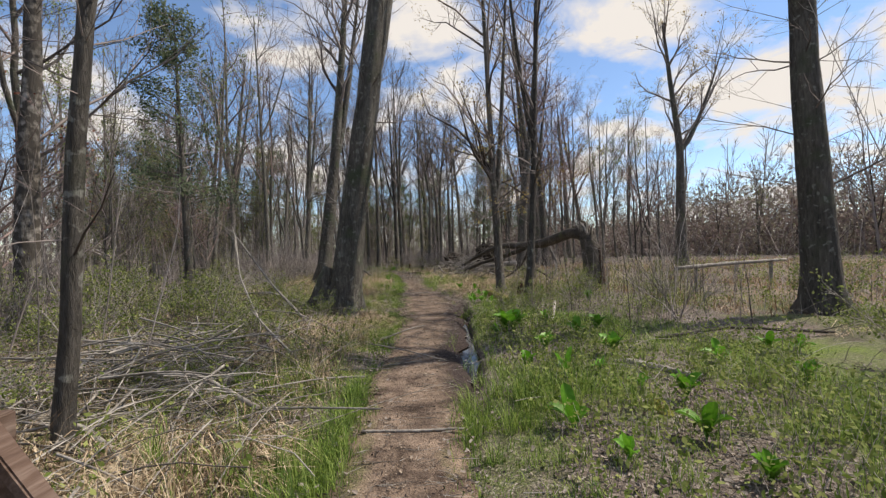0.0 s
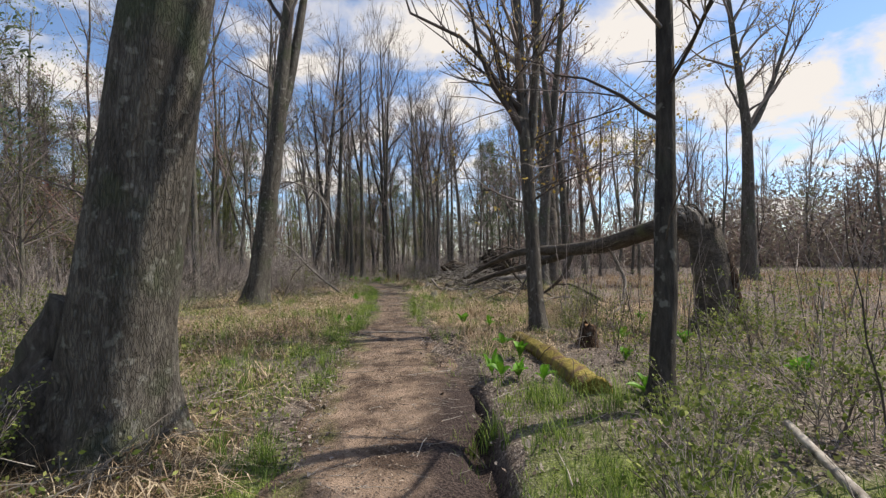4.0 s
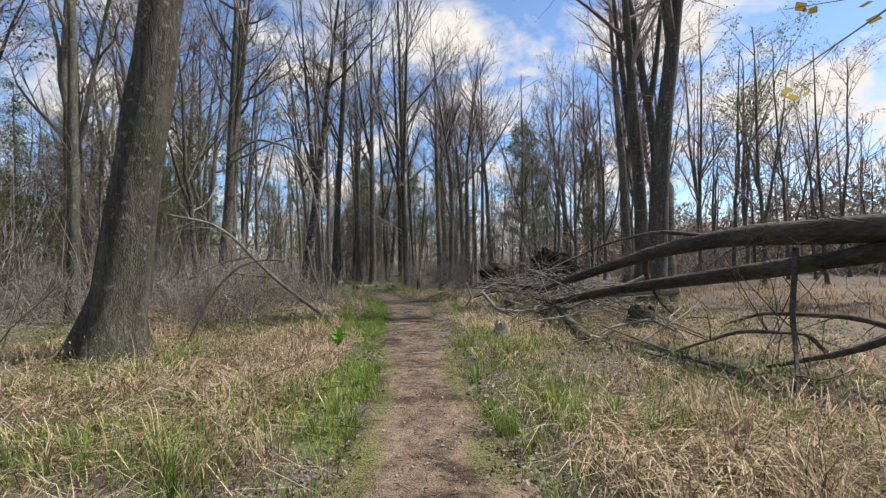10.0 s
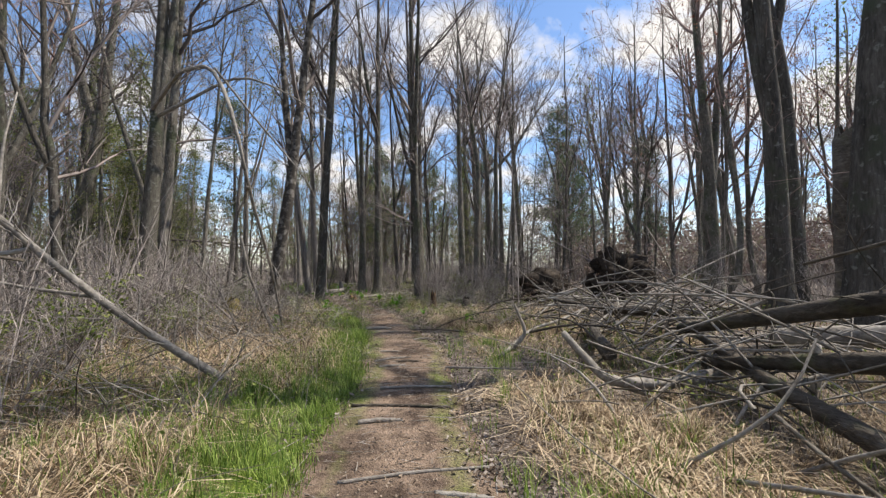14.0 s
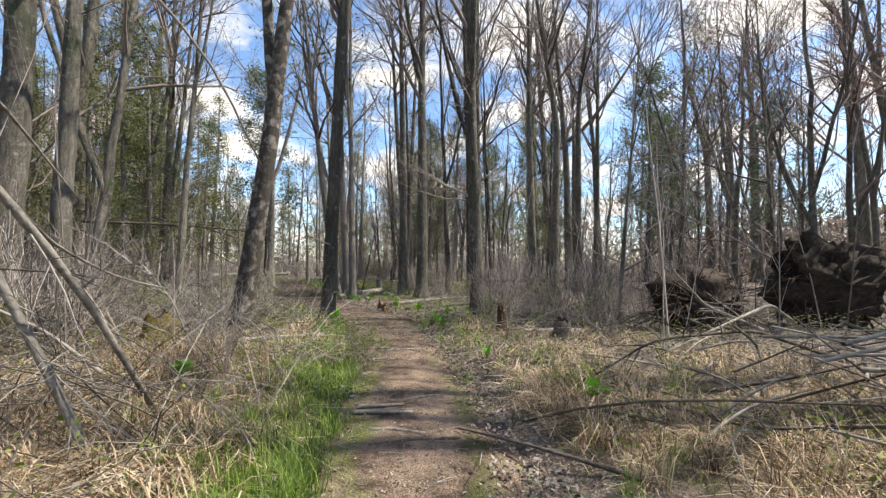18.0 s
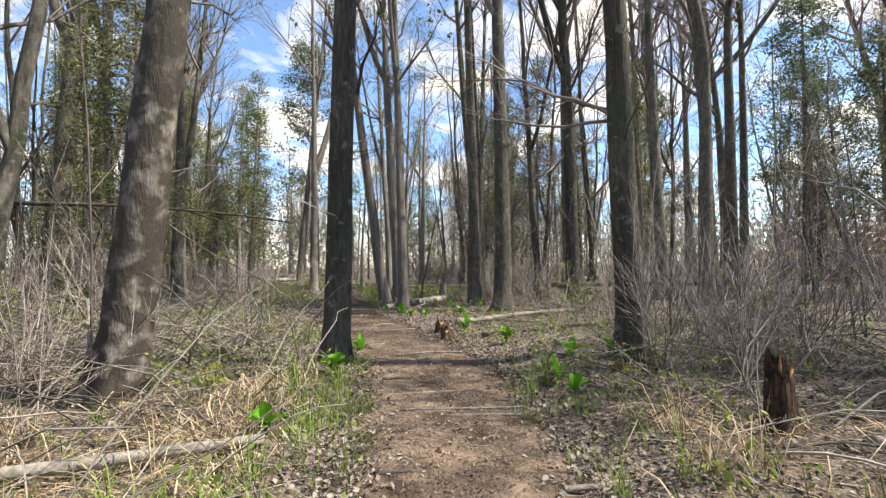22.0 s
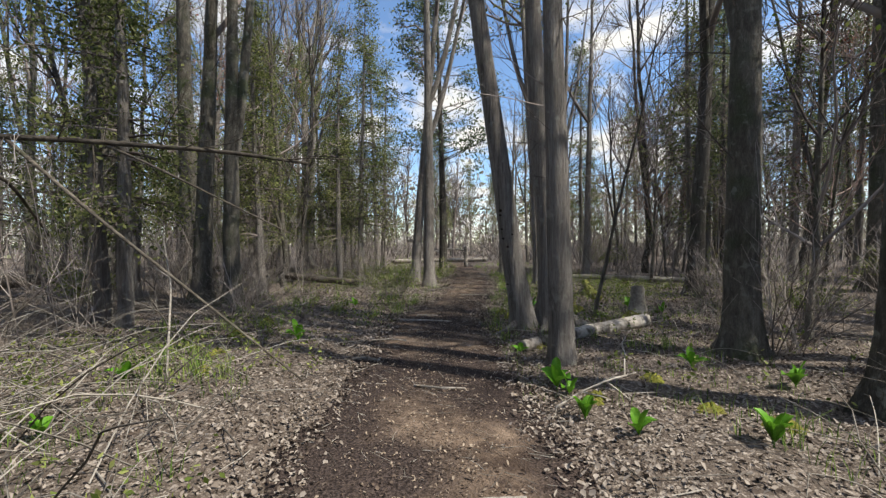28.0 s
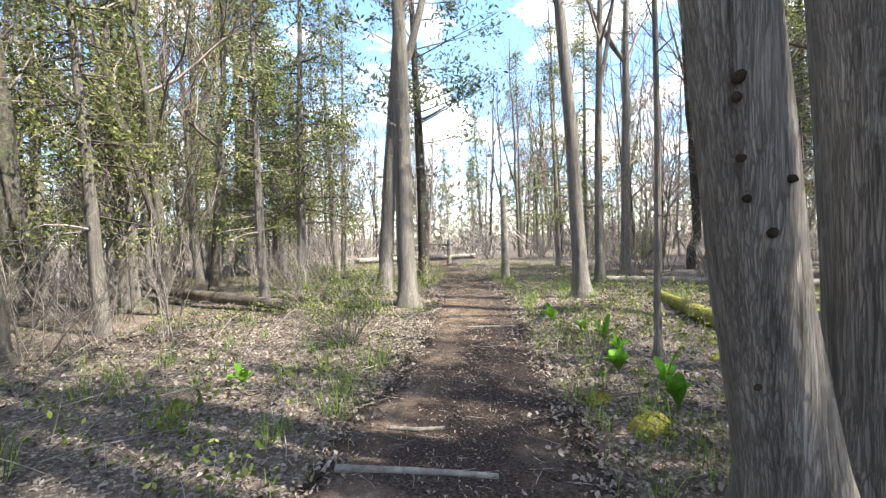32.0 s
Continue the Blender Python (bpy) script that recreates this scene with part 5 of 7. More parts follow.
# arched dead canes and brambles
def canes(count, box, rng, long=(0.5, 1.5), thick=(0.0025, 0.006), steep=0.7):
    x0, x1, y0, y1 = box
    S = np.stack([rng.uniform(x0, x1, count), rng.uniform(y0, y1, count)], 1)
    d, side, w = off_trail(S[:, 0], S[:, 1])
    S = S[d > w * 0.5 + 0.45]
    m = len(S)
    S = np.c_[S, height(S[:, 0], S[:, 1])]
    a = rng.uniform(0, 6.28, m)
    D = unit(np.stack([np.cos(a), np.sin(a), rng.uniform(0.15, 1.0, m) * steep], 1))
    P, R = grow(S, D, rng.uniform(*long, m), rng.uniform(*thick, m), 6, rng, -0.30, 0.06, 0.5)
    P[:, :, 2] = np.maximum(P[:, :, 2], S[:, 2:3] + 0.01)
    d, side, w = off_trail(P[:, -1, 0], P[:, -1, 1])
    d2 = off_trail(P[:, 3, 0], P[:, 3, 1])[0]
    clear = (d > w * 0.5) & (d2 > w * 0.5)
    return tubes(P[clear], R[clear], 3)


# thin upright stems among the plants at the marsh edge
xs, ys = rng.uniform(2.2, 8.5, 170), rng.uniform(6.5, 16, 170)
S = np.stack([xs, ys, height(xs, ys) - 0.02], 1)
P0, R0 = grow(S, unit(np.stack([rng.normal(0, 0.10, 170), rng.normal(0, 0.10, 170), np.ones(170)], 1)), rng.uniform(0.7, 2.1, 170), rng.uniform(0.005, 0.011, 170), 7, rng, 0, 0.05, 0.3)
S1, D1, L1, r1 = shoots(P0, R0, 6, rng, 0.3, 0.7, 0.6, 0.4)
P1, R1 = grow(S1, D1, np.clip(L1 * 0.5, 0.12, 0.5), np.maximum(r1 * 0.7, 0.0025), 3, rng, 0.05, 0.08, 0.5)
stuff("thin_stems", merged([tubes(P0, R0, 4), tubes(P1, R1, 3)]), TWIG, "thin dark upright stems at the marsh edge", "saplings")

stuff("dead_canes", merged([canes(2300, (-9, -1.8, -1, 10), rng, (0.5, 1.7), (0.003, 0.008)), canes(230, (-6.8, -2.3, 1.2, 7.8), rng, (0.7, 1.9), (0.006, 0.014), 0.4), canes(150, (-12, -5.4, 31.5, 38), rng, (0.8, 2.4), (0.004, 0.009), 0.6),
                            canes(150, (-4.6, 0.5, 33, 40), rng, (0.8, 2.2), (0.005, 0.011), 0.6), canes(500, (-12, -2, 10, 24), rng), canes(2200, (-13, -3.2, 23, 37), rng, (0.7, 2.6), (0.003, 0.008), 1.3),
                            canes(420, (0.2, 5.5, 29, 37), rng, (0.6, 2.0)), canes(260, (-16, -6.5, 31, 36), rng, (0.5, 1.8), steep=1.2), canes(160, (-17, -10.5, 36, 41), rng, (0.5, 1.5), steep=1.4),
                            canes(500, (-5.5, 0.5, 33, 41), rng, (0.5, 1.6), steep=1.2), canes(260, (1.4, 7, 1, 12), rng, (0.3, 1.1), steep=1.6),
                            canes(300, (-22, -9, 40, 52), rng, (0.4, 1.2), steep=1.6), canes(260, (-9, -2, 41, 50), rng, (0.4, 1.2), steep=1.4)]),
      DEAD, "tangle of arched grey dead canes", "undergrowth")


# ------------------------------------------------------------------ grass, straw and leaves
def blades(x, y, rng, low, high, wide, bend, flat=0.45):
    n = len(x)
    z = height(x, y)
    a = rng.uniform(0, 6.28, n)
    out = np.stack([np.cos(a), np.sin(a)], 1)
    L = rng.uniform(low, high, n) * (0.45 + 0.95 * wave(x, y, 0.9, 61)) * (0.7 + 0.5 * wave(x, y, 3.1, 62))
    bd = rng.uniform(0.25, 1.0, n) * bend
    wd = (wide * rng.uniform(0.6, 1.3, n))[:, None]
    sidew = np.stack([-out[:, 1], out[:, 0]], 1)
    rows = []
    for f, ws in ((0, 1.0), (0.55, 0.85), (1.0, 0.12)):
        c = np.stack([x, y], 1) + out * (L * bd * f ** 1.8)[:, None]
        zz = z + L * f * np.maximum(1 - flat * bd * f, 0.04) - 0.01
        for sgn in (-1, 1):
            rows.append(np.c_[c + sidew * wd * ws * 0.5 * sgn, zz])
    V = np.stack(rows, 1).reshape(-1, 3)
    b = np.arange(n)[:, None] * 6
    Q = np.concatenate([b + np.array([0, 1, 3, 2]), b + np.array([2, 3, 5, 4])])
    return V, Q


def strands(x, y, rng, low, high, wide):
    """Long dead blades that lie in mats, combed one way from patch to patch."""
    n = len(x)
    z = height(x, y)
    a = 6.28 * 1.6 * wave(x, y, 0.7, 68) + rng.normal(0, 0.75, n)
    out = np.stack([np.cos(a), np.sin(a)], 1)
    L = rng.uniform(low, high, n)
    up = rng.uniform(0.0, 1.0, n) ** 1.6 * (0.05 + 0.20 * wave(x, y, 1.5, 69))
    sidew = np.stack([-out[:, 1], out[:, 0]], 1)
    wd = (wide * rng.uniform(0.5, 1.4, n))[:, None]
    rows = []
    for f, ws, h in ((0, 0.8, 0.15), (0.5, 1.0, 1.0), (1.0, 0.15, 0.25)):
        c = np.stack([x, y], 1) + out * (L * f)[:, None] + sidew * (rng.normal(0, 0.06, n) * L * f)[:, None]
        for sgn in (-1, 1):
            rows.append(np.c_[c + sidew * wd * ws * 0.5 * sgn, z + 0.01 + up * h + rng.uniform(0, 0.004, n)])
    b = np.arange(n)[:, None] * 6
    return np.stack(rows, 1).reshape(-1, 3), np.concatenate([b + np.array([0, 1, 3, 2]), b + np.array([2, 3, 5, 4])])


def sown(count, want, rng, s0=0.0, s1=1.0, near=0.0, far_out=6.0, tuft=0.09, per=9, fall=1.5):
    """Tufts along the trail, kept where want() says so."""
    m = count // per
    k = rng.integers(int(s0 * (len(LINE) - 1)), int(s1 * (len(LINE) - 1)), m)
    o = (near + (far_out - near) * rng.uniform(0, 1, m) ** fall) * rng.choice((-1, 1), m)
    o = o + np.sign(o) * LINE[k, 2] * 0.46
    x, y = LINE[k, 0] + rgt[k, 0] * o, LINE[k, 1] + rgt[k, 1] * o
    keep = rng.uniform(0, 1, m) < want(x, y)
    x, y = np.repeat(x[keep], per), np.repeat(y[keep], per)
    return x + rng.normal(0, tuft, len(x)), y + rng.normal(0, tuft, len(y))


gx1, gy1 = sown(200000, lambda x, y: zones(x, y)[0] * 1.2, rng, 0.12, 0.66, -0.1, 4.2, 0.06, 9)
stuff("green_grass", blades(gx1, gy1, rng, 0.07, 0.24, 0.0065, 0.7), GRASS, "fresh green spring grass beside the trail", "grass")
sx1, sy1 = sown(150000, lambda x, y: zones(x, y)[1] * (1 - 0.5 * zones(x, y)[0]) * (0.35 + 1.1 * (wave(x, y, 1.3, 63) > 0.38)), rng, 0.10, 0.60, 0.15, 7.0, 0.11, 10)
mx1, my1 = rng.uniform(5.5, 30, 3200), rng.uniform(2, 33, 3200)
mx1, my1 = np.repeat(mx1, 8) + rng.normal(0, 0.15, 25600), np.repeat(my1, 8) + rng.normal(0, 0.15, 25600)
fx1, fy1 = sown(110000, lambda x, y: np.clip(zones(x, y)[1] * 1.1, 0, 1) * (wave(x, y, 1.7, 65) > 0.42) * (np.asarray(y) > 1), rng, 0.12, 0.62, 0.30, 6.0, 0.035, 26)
hx1, hy1 = sown(120000, lambda x, y: (0.05 + zones(x, y)[0]) * (wave(x, y, 1.9, 66) > 0.45), rng, 0.12, 0.62, 0.12, 3.2, 0.03, 22)
qx1, qy1 = sown(24000, lambda x, y: 0.5 * (wave(x, y, 0.8, 67) > 0.6), rng, 0.60, 0.95, 0.15, 3.5, 0.05, 20)
hx1, hy1 = np.r_[hx1, qx1], np.r_[hy1, qy1]
stuff("green_tufts", blades(hx1, hy1, rng, 0.18, 0.42, 0.006, 0.9, 0.5), GRASS, "tall tufts of fresh green grass", "grass")
wx1, wy1 = sown(330000, lambda x, y: np.clip(zones(x, y)[1] * 1.3, 0, 1) * (0.06 + 0.95 * (wave(x, y, 1.1, 64) > 0.42)), rng, 0.10, 0.62, 0.12, 6.5, 0.10, 12, 1.7)
stuff("matted_grass", strands(wx1, wy1, rng, 0.18, 0.55, 0.0065), STRAW, "flattened mats of pale dead grass", "grass")
vx1, vy1 = sown(210000, lambda x, y: np.clip(zones(x, y)[0] * 1.5 * (wave(x, y, 1.2, 70) > 0.42), 0, 1), rng, 0.10, 0.64, -0.16, 1.3, 0.05, 14, 1.2)
stuff("short_grass", blades(vx1, vy1, rng, 0.025, 0.08, 0.006, 0.6), LAWN, "low bright green grass creeping over the trail edge", "grass")
stuff("dry_grass", merged([blades(fx1, fy1, rng, 0.25, 0.65, 0.0055, 1.3, 0.66), blades(sx1, sy1, rng, 0.16, 0.50, 0.006, 1.7, 0.86)]), STRAW, "matted dry tan grass of last year", "grass")
marsh_keep = wave(mx1, my1, 0.35, 81) > 0.34
stuff("marsh_grass", blades(mx1[marsh_keep], my1[marsh_keep], rng, 0.16, 0.5, 0.014, 1.1), RUSTY, "rusty dead grass of the open marsh", "grass")
ux1, uy1 = sown(70000, lambda x, y: (0.30 + 0.45 * (np.asarray(y) > 36)) * (wave(x, y, 0.7, 9) > 0.48), rng, 0.12, 0.95, 0.05, 5.0, 0.05, 7)
stuff("sparse_grass", blades(ux1, uy1, rng, 0.06, 0.20, 0.006, 0.6), GRASS, "thin green sprouts through the leaf litter", "grass")


def sprouts(count, box, rng, high=(0.12, 0.5), leaves_each=12, size=0.03):
    """Low leafy shoots in a box of ground; returns their stems and their leaves."""
    x0, x1, y0, y1 = box
    x, y = rng.uniform(x0, x1, count), rng.uniform(y0, y1, count)
    d, side, w = off_trail(x, y)
    keep = (d > w * 0.5 + 0.3) & (wave(x, y, 0.75, 71) > 0.36)
    x, y = x[keep], y[keep]
    S = np.stack([x, y, height(x, y)], 1)
    D = unit(np.stack([rng.normal(0, 0.3, len(x)), rng.normal(0, 0.3, len(x)), np.ones(len(x))], 1))
    P, R = grow(S, D, rng.uniform(*high, len(x)), np.full(len(x), 0.003), 4, rng, 0, 0.06, 0.5)
    T = P[:, 1:].reshape(-1, 3)
    return tubes(P, R, 3), cards(T, size, rng, leaves_each // 3, 1.7, 0.06)


beds = [sprouts(1100, (-2.4, 6, 28, 40), rng, (0.1, 0.4), 9, 0.026), sprouts(900, (-12, -3.4, 26, 36), rng, (0.1, 0.4), 9, 0.026), sprouts(1500, (-26, -12.5, 41, 52), rng, (0.1, 0.3), 9, 0.028), sprouts(700, (-13, -8, 42, 50), rng, (0.08, 0.25), 9, 0.028), sprouts(2600, (-9, -1.6, 4, 27), rng, (0.12, 0.42), 9, 0.022), sprouts(1100, (0.2, 6, 16, 31), rng, (0.1, 0.35), 9, 0.022), sprouts(3600, (0.4, 8, -0.5, 9), rng, (0.10, 0.42), 12, 0.026), sprouts(900, (2.4, 8, 9, 15), rng, (0.10, 0.5), 12, 0.024), sprouts(1500, (7, 22, 3, 24), rng, (0.3, 1.0), 12, 0.04), sprouts(1500, (-9, -3.2, 5, 13), rng, (0.15, 0.6), 12, 0.026), sprouts(380, (-5, -1.2, -0.5, 12), rng), sprouts(380, (1.2, 7, 13, 30), rng), sprouts(420, (-20, -11, 40, 52), rng, (0.1, 0.35)),
        sprouts(420, (-12, -4, 40, 50), rng, (0.1, 0.35)), sprouts(260, (-8, -2, 31, 38), rng, (0.1, 0.35)), sprouts(300, (-13, -8, 36, 41), rng, (0.1, 0.3))]
stuff("sprout_stems", merged([b[0] for b in beds]), BRUSH, "thin stems of low spring shoots", "shoots")
stuff("sprout_leaves", merged([b[1] for b in beds]), BUD_GREEN, "small yellow-green leaves of low spring shoots", "shoots")


def leaves(x, y, rng, size, lift=0.012):
    """Curled fallen leaves: two halves folded along the midrib."""
    n = len(x)
    z = np.maximum(height(x, y), 0.012) + rng.uniform(0.003, lift, n)
    a = rng.uniform(0, 6.28, n)
    A = np.stack([np.cos(a), np.sin(a), rng.normal(0, 0.38, n)], 1)
    B = np.stack([-np.sin(a), np.cos(a), rng.normal(0, 0.42, n)], 1) * rng.uniform(0.5, 1.15, n)[:, None]
    s = (size * rng.uniform(0.55, 1.35, n))[:, None]
    c = np.c_[x, y, z]
    up = np.c_[np.zeros(n), np.zeros(n), rng.uniform(0.0, 0.45, n)]
    j1, j2, j3, j4 = (rng.uniform(-0.22, 0.22, n)[:, None] for _ in range(4))
    V = np.stack([c - A * s * 0.6, c + A * s * 0.65, c + (A * (0.2 + j1) + B * (0.38 + j2) + up) * s, c + (-A * (0.3 + j3) + B * (0.30 + j4) + up) * s,
                  c + (A * (0.2 + j4) - B * (0.36 + j3) + up * 0.5) * s, c + (-A * (0.3 + j2) - B * (0.30 + j1) + up * 0.5) * s], 1).reshape(-1, 3)
    b = np.arange(n)[:, None] * 6
    return V, np.concatenate([b + np.array([0, 1, 2, 3]), b + np.array([1, 0, 5, 4])])


lx, ly = sown(360000, lambda x, y: np.clip(0.45 - zones(x, y)[2] + 0.55 * np.clip((np.asarray(y) - 27) / 6, 0, 1) - 0.75 * zones(x, y)[1] - 0.35 * zones(x, y)[0], 0.0, 1), rng, 0.12, 0.92, -0.22, 5.0, 0.13, 5, 1.2)
stuff("fallen_leaves", leaves(lx, ly, rng, 0.029, 0.016), LEAF, "curled dry brown and grey fallen leaves", "leaves")
k = rng.integers(60, len(LINE) - 60, 40000)
o = rng.normal(0, 0.21, 40000) * LINE[k, 2]
al = rng.uniform(-0.12, 0.12, 40000)
thin_out = (LINE[k, 1] > 31) | (rng.uniform(0, 1, len(k)) < 0.4)
k, o, al = k[thin_out], o[thin_out], al[thin_out]
cx, cy = LINE[k, 0] + rgt[k, 0] * o + nrm[k, 0] * al, LINE[k, 1] + rgt[k, 1] * o + nrm[k, 1] * al
CV, CQ = leaves(cx, cy, rng, 0.017, 0.006)
CV[:, 2] += 0.012
k = rng.integers(60, len(LINE) - 60, 5200)
o = rng.uniform(-0.52, 0.52, 5200) * LINE[k, 2]
bx, by = LINE[k, 0] + rgt[k, 0] * o, LINE[k, 1] + rgt[k, 1] * o
a = rng.uniform(0, 6.28, 5200)
S = np.stack([bx, by, np.full(5200, 0.022)], 1)
P, R = grow(S, np.stack([np.cos(a), np.sin(a) * 0.5, rng.normal(0, 0.03, 5200)], 1), rng.uniform(0.04, 0.26, 5200), rng.uniform(0.0012, 0.0038, 5200), 3, rng, 0, 0.08, 0.5)
P[:, :, 2] = np.maximum(P[:, :, 2], 0.016)
stuff("trail_straws", tubes(P, R, 3), DEAD, "bits of straw and twig trodden into the trail", "twigs")
stuff("trail_chips", (CV, CQ), CHIP, "wood chips and leaf bits trodden into the trail", "wood chips")
m = 2600
k = rng.integers(60, len(LINE) - 40, m)
o = rng.choice((-1, 1), m) * (LINE[k, 2] * 0.35 + np.abs(rng.normal(0, 2.2, m)))
S = np.stack([LINE[k, 0] + rgt[k, 0] * o, LINE[k, 1] + rgt[k, 1] * o], 1)
S = np.c_[S, height(S[:, 0], S[:, 1]) + 0.02]
a = rng.uniform(0, 6.28, m)
P, R = grow(S, np.stack([np.cos(a), np.sin(a), rng.normal(0.02, 0.06, m)], 1), rng.uniform(0.12, 0.7, m), rng.uniform(0.002, 0.007, m), 4, rng, 0, 0.07, 0.5)
stuff("twigs", tubes(P, R, 4), DEAD, "dead twigs scattered over the forest floor", "twigs", True)


# ------------------------------------------------------------------ fallen wood
def line_of(points, n):
    p = np.array(points, float)
    s = np.r_[0, np.cumsum(np.linalg.norm(np.diff(p, axis=0), axis=1))]
    q = np.linspace(0, s[-1], n)
    out = np.stack([np.interp(q, s, p[:, c]) for c in range(3)], 1)
    ker = np.array([1, 2, 1]) / 4
    sm = np.stack([np.convolve(np.pad(out[:, c], 1, mode="edge"), ker, mode="valid") for c in range(3)], 1)
    sm[0], sm[-1] = p[0], p[-1]
    return sm


def log_mesh(points, r0, r1, rng, sides=12, n=16, rough=0.05, capped=True):
    """A log along a line: uneven girth, bark ridges, broken ends."""
    L = line_of(points, n)
    R = np.linspace(r0, r1, n) * (1 + rng.normal(0, rough * 0.6, n))
    V, Q = tubes(L[None], R[None], sides)
    V = V.reshape(n, sides, 3)
    V = L[:, None] + (V - L[:, None]) * (1 + rng.normal(0, rough, (n, sides)))[..., None]
    if capped:
        ends = []
        for e, o in ((0, 1), (n - 1, n - 2)):
            inward = unit(L[o] - L[e])
            ends.append(np.repeat((L[e] + inward * r0 * 0.3)[None], sides, 0) + (V[e] - L[e]) * 0.05)
        V = np.concatenate([ends[0][None], V, ends[1][None]])
        n += 2
    i, s = np.meshgrid(np.arange(n - 1), np.arange(sides), indexing="ij")
    a, b = i * sides + s, i * sides + (s + 1) % sides
    return V.reshape(-1, 3), np.stack([a, b, b + sides, a + sides], -1).reshape(-1, 4)


def local(points, origin):
    return np.array(points, float) - np.array(origin, float)


def fallen(name, points, r0, r1, mat, label, category="log", branches=(), seed=1, sides=12, rough=0.05, group="", top_moss=None, twiggy=0):
    """A lying log or limb; branches: further lines with their radii, each a part."""
    rng2 = np.random.default_rng(seed)
    o = points[0]
    ob = thing(name, o, label, category, group)
    part("stem", log_mesh(local(points, o), r0, r1, rng2, sides, 20, rough), mat, ob)
    for pts, a, b in branches:
        part("branch", log_mesh(local(pts, o), a, b, rng2, 8, 12, rough), mat, ob)
    if twiggy:
        L = line_of(local(points, o), 12)[None]
        S, D, ln, r = shoots(L, np.full((1, 12), 0.02), twiggy, rng2, 0.15, 1.1, 0.5, 0.1)
        P, R = grow(S, D, rng2.uniform(0.3, 1.1, len(S)), np.full(len(S), 0.008), 5, rng2, -0.05, 0.09, 0.3)
        S, D, ln, r = shoots(P, R, 4, rng2, 0.2, 0.9, 0.6)
        P2, R2 = grow(S, D, np.clip(ln, 0.1, 0.5), np.full(len(S), 0.004), 3, rng2, 0, 0.08, 0.4)
        tagged(part("brushwood", merged([tubes(P, R, 4), tubes(P2, R2, 3)]), mat, ob), "thin dead side twigs", "", "", "stuff")
    return ob


def splinters(center, radius, count, low, high, rng2, mat, ob, z0):
    """The torn wood on a snapped trunk."""
    a = np.linspace(0, 6.28, count, endpoint=False) + rng2.normal(0, 0.1, count)
    S = np.stack([center[0] + np.cos(a) * radius * 0.8, center[1] + np.sin(a) * radius * 0.8, np.full(count, z0)], 1)
    D = unit(np.stack([np.cos(a) * 0.12, np.sin(a) * 0.12, np.ones(count)], 1))
    P, R = grow(S, D, rng2.uniform(low, high, count), rng2.uniform(0.12, 0.26, count) * radius, 4, rng2, 0, 0.03, 0.1)
    part("broken_top", tubes(P, R, 4), mat, ob)


# the snapped snag and the trunk that still hangs from it
rs = np.random.default_rng(5)
snag = thing("snag", (5.30, 13.45, 0.0), "dark hollow snag snapped at head height, split wood at its foot", "dead tree")
sp = np.array([(0, 0, -0.15), (0, 0, 0.0), (0, 0, 0.15), (0.0, 0.0, 0.5), (-0.02, 0.02, 1.0), (-0.05, 0.06, 1.5), (-0.10, 0.10, 1.85), (-0.15, 0.12, 2.05)])
part("trunk", trunk_mesh(sp, np.array([0.36, 0.35, 0.33, 0.30, 0.29, 0.29, 0.27, 0.20]), rs, 18, 0.5, 0.16), DEAD_DARK, snag)
splinters((-0.1, 0.1), 0.26, 20, 0.2, 0.62, rs, DEAD_DARK, snag, 1.7)
splinters((-0.14, 0.2), 0.20, 14, 0.25, 0.75, rs, DEAD, snag, 1.75)
part("rotten_core", log_mesh([(0.22, -0.12, -0.05), (0.24, -0.12, 0.7), (0.16, -0.08, 1.5)], 0.20, 0.10, rs, 9, 10, 0.16), ROT, snag, "red-brown rotten heartwood")
hung = fallen("fallen_tree", [(5.20, 13.50, 1.80), (5.16, 13.70, 2.12), (5.02, 14.20, 2.18), (4.85, 14.75, 2.05), (4.63, 15.50, 1.86), (4.28, 16.70, 1.68), (4.04, 17.47, 1.70), (3.79, 18.30, 1.69),
              (3.52, 19.20, 1.73), (3.12, 20.50, 1.65), (2.68, 22.00, 1.33), (2.30, 23.30, 1.02), (1.85, 24.80, 0.62)], 0.22, 0.06,
       DEAD_DARK, "long dark fallen trunk hanging from a snapped snag", branches=(
           ([(4.08, 17.35, 1.66), (3.89, 18.0, 1.49), (3.68, 18.7, 1.35), (3.40, 19.6, 1.20), (3.03, 20.8, 1.02), (2.73, 21.8, 0.86), (2.4, 22.9, 0.66), (1.9, 24.4, 0.30)], 0.125, 0.07),
           ([(4.10, 17.4, 1.60), (3.98, 17.5, 1.15), (3.86, 17.7, 0.85), (3.55, 18.2, 0.45), (3.1, 18.9, 0.10)], 0.07, 0.018),
           ([(3.3, 19.9, 1.70), (3.0, 21.0, 1.9), (2.6, 22.2, 1.75), (2.2, 23.4, 1.4)], 0.04, 0.012),
           ([(2.9, 21.3, 1.45), (3.3, 22.1, 1.1), (3.9, 22.7, 0.5), (4.5, 23.1, 0.1)], 0.06, 0.02)), seed=6, sides=14, twiggy=60)
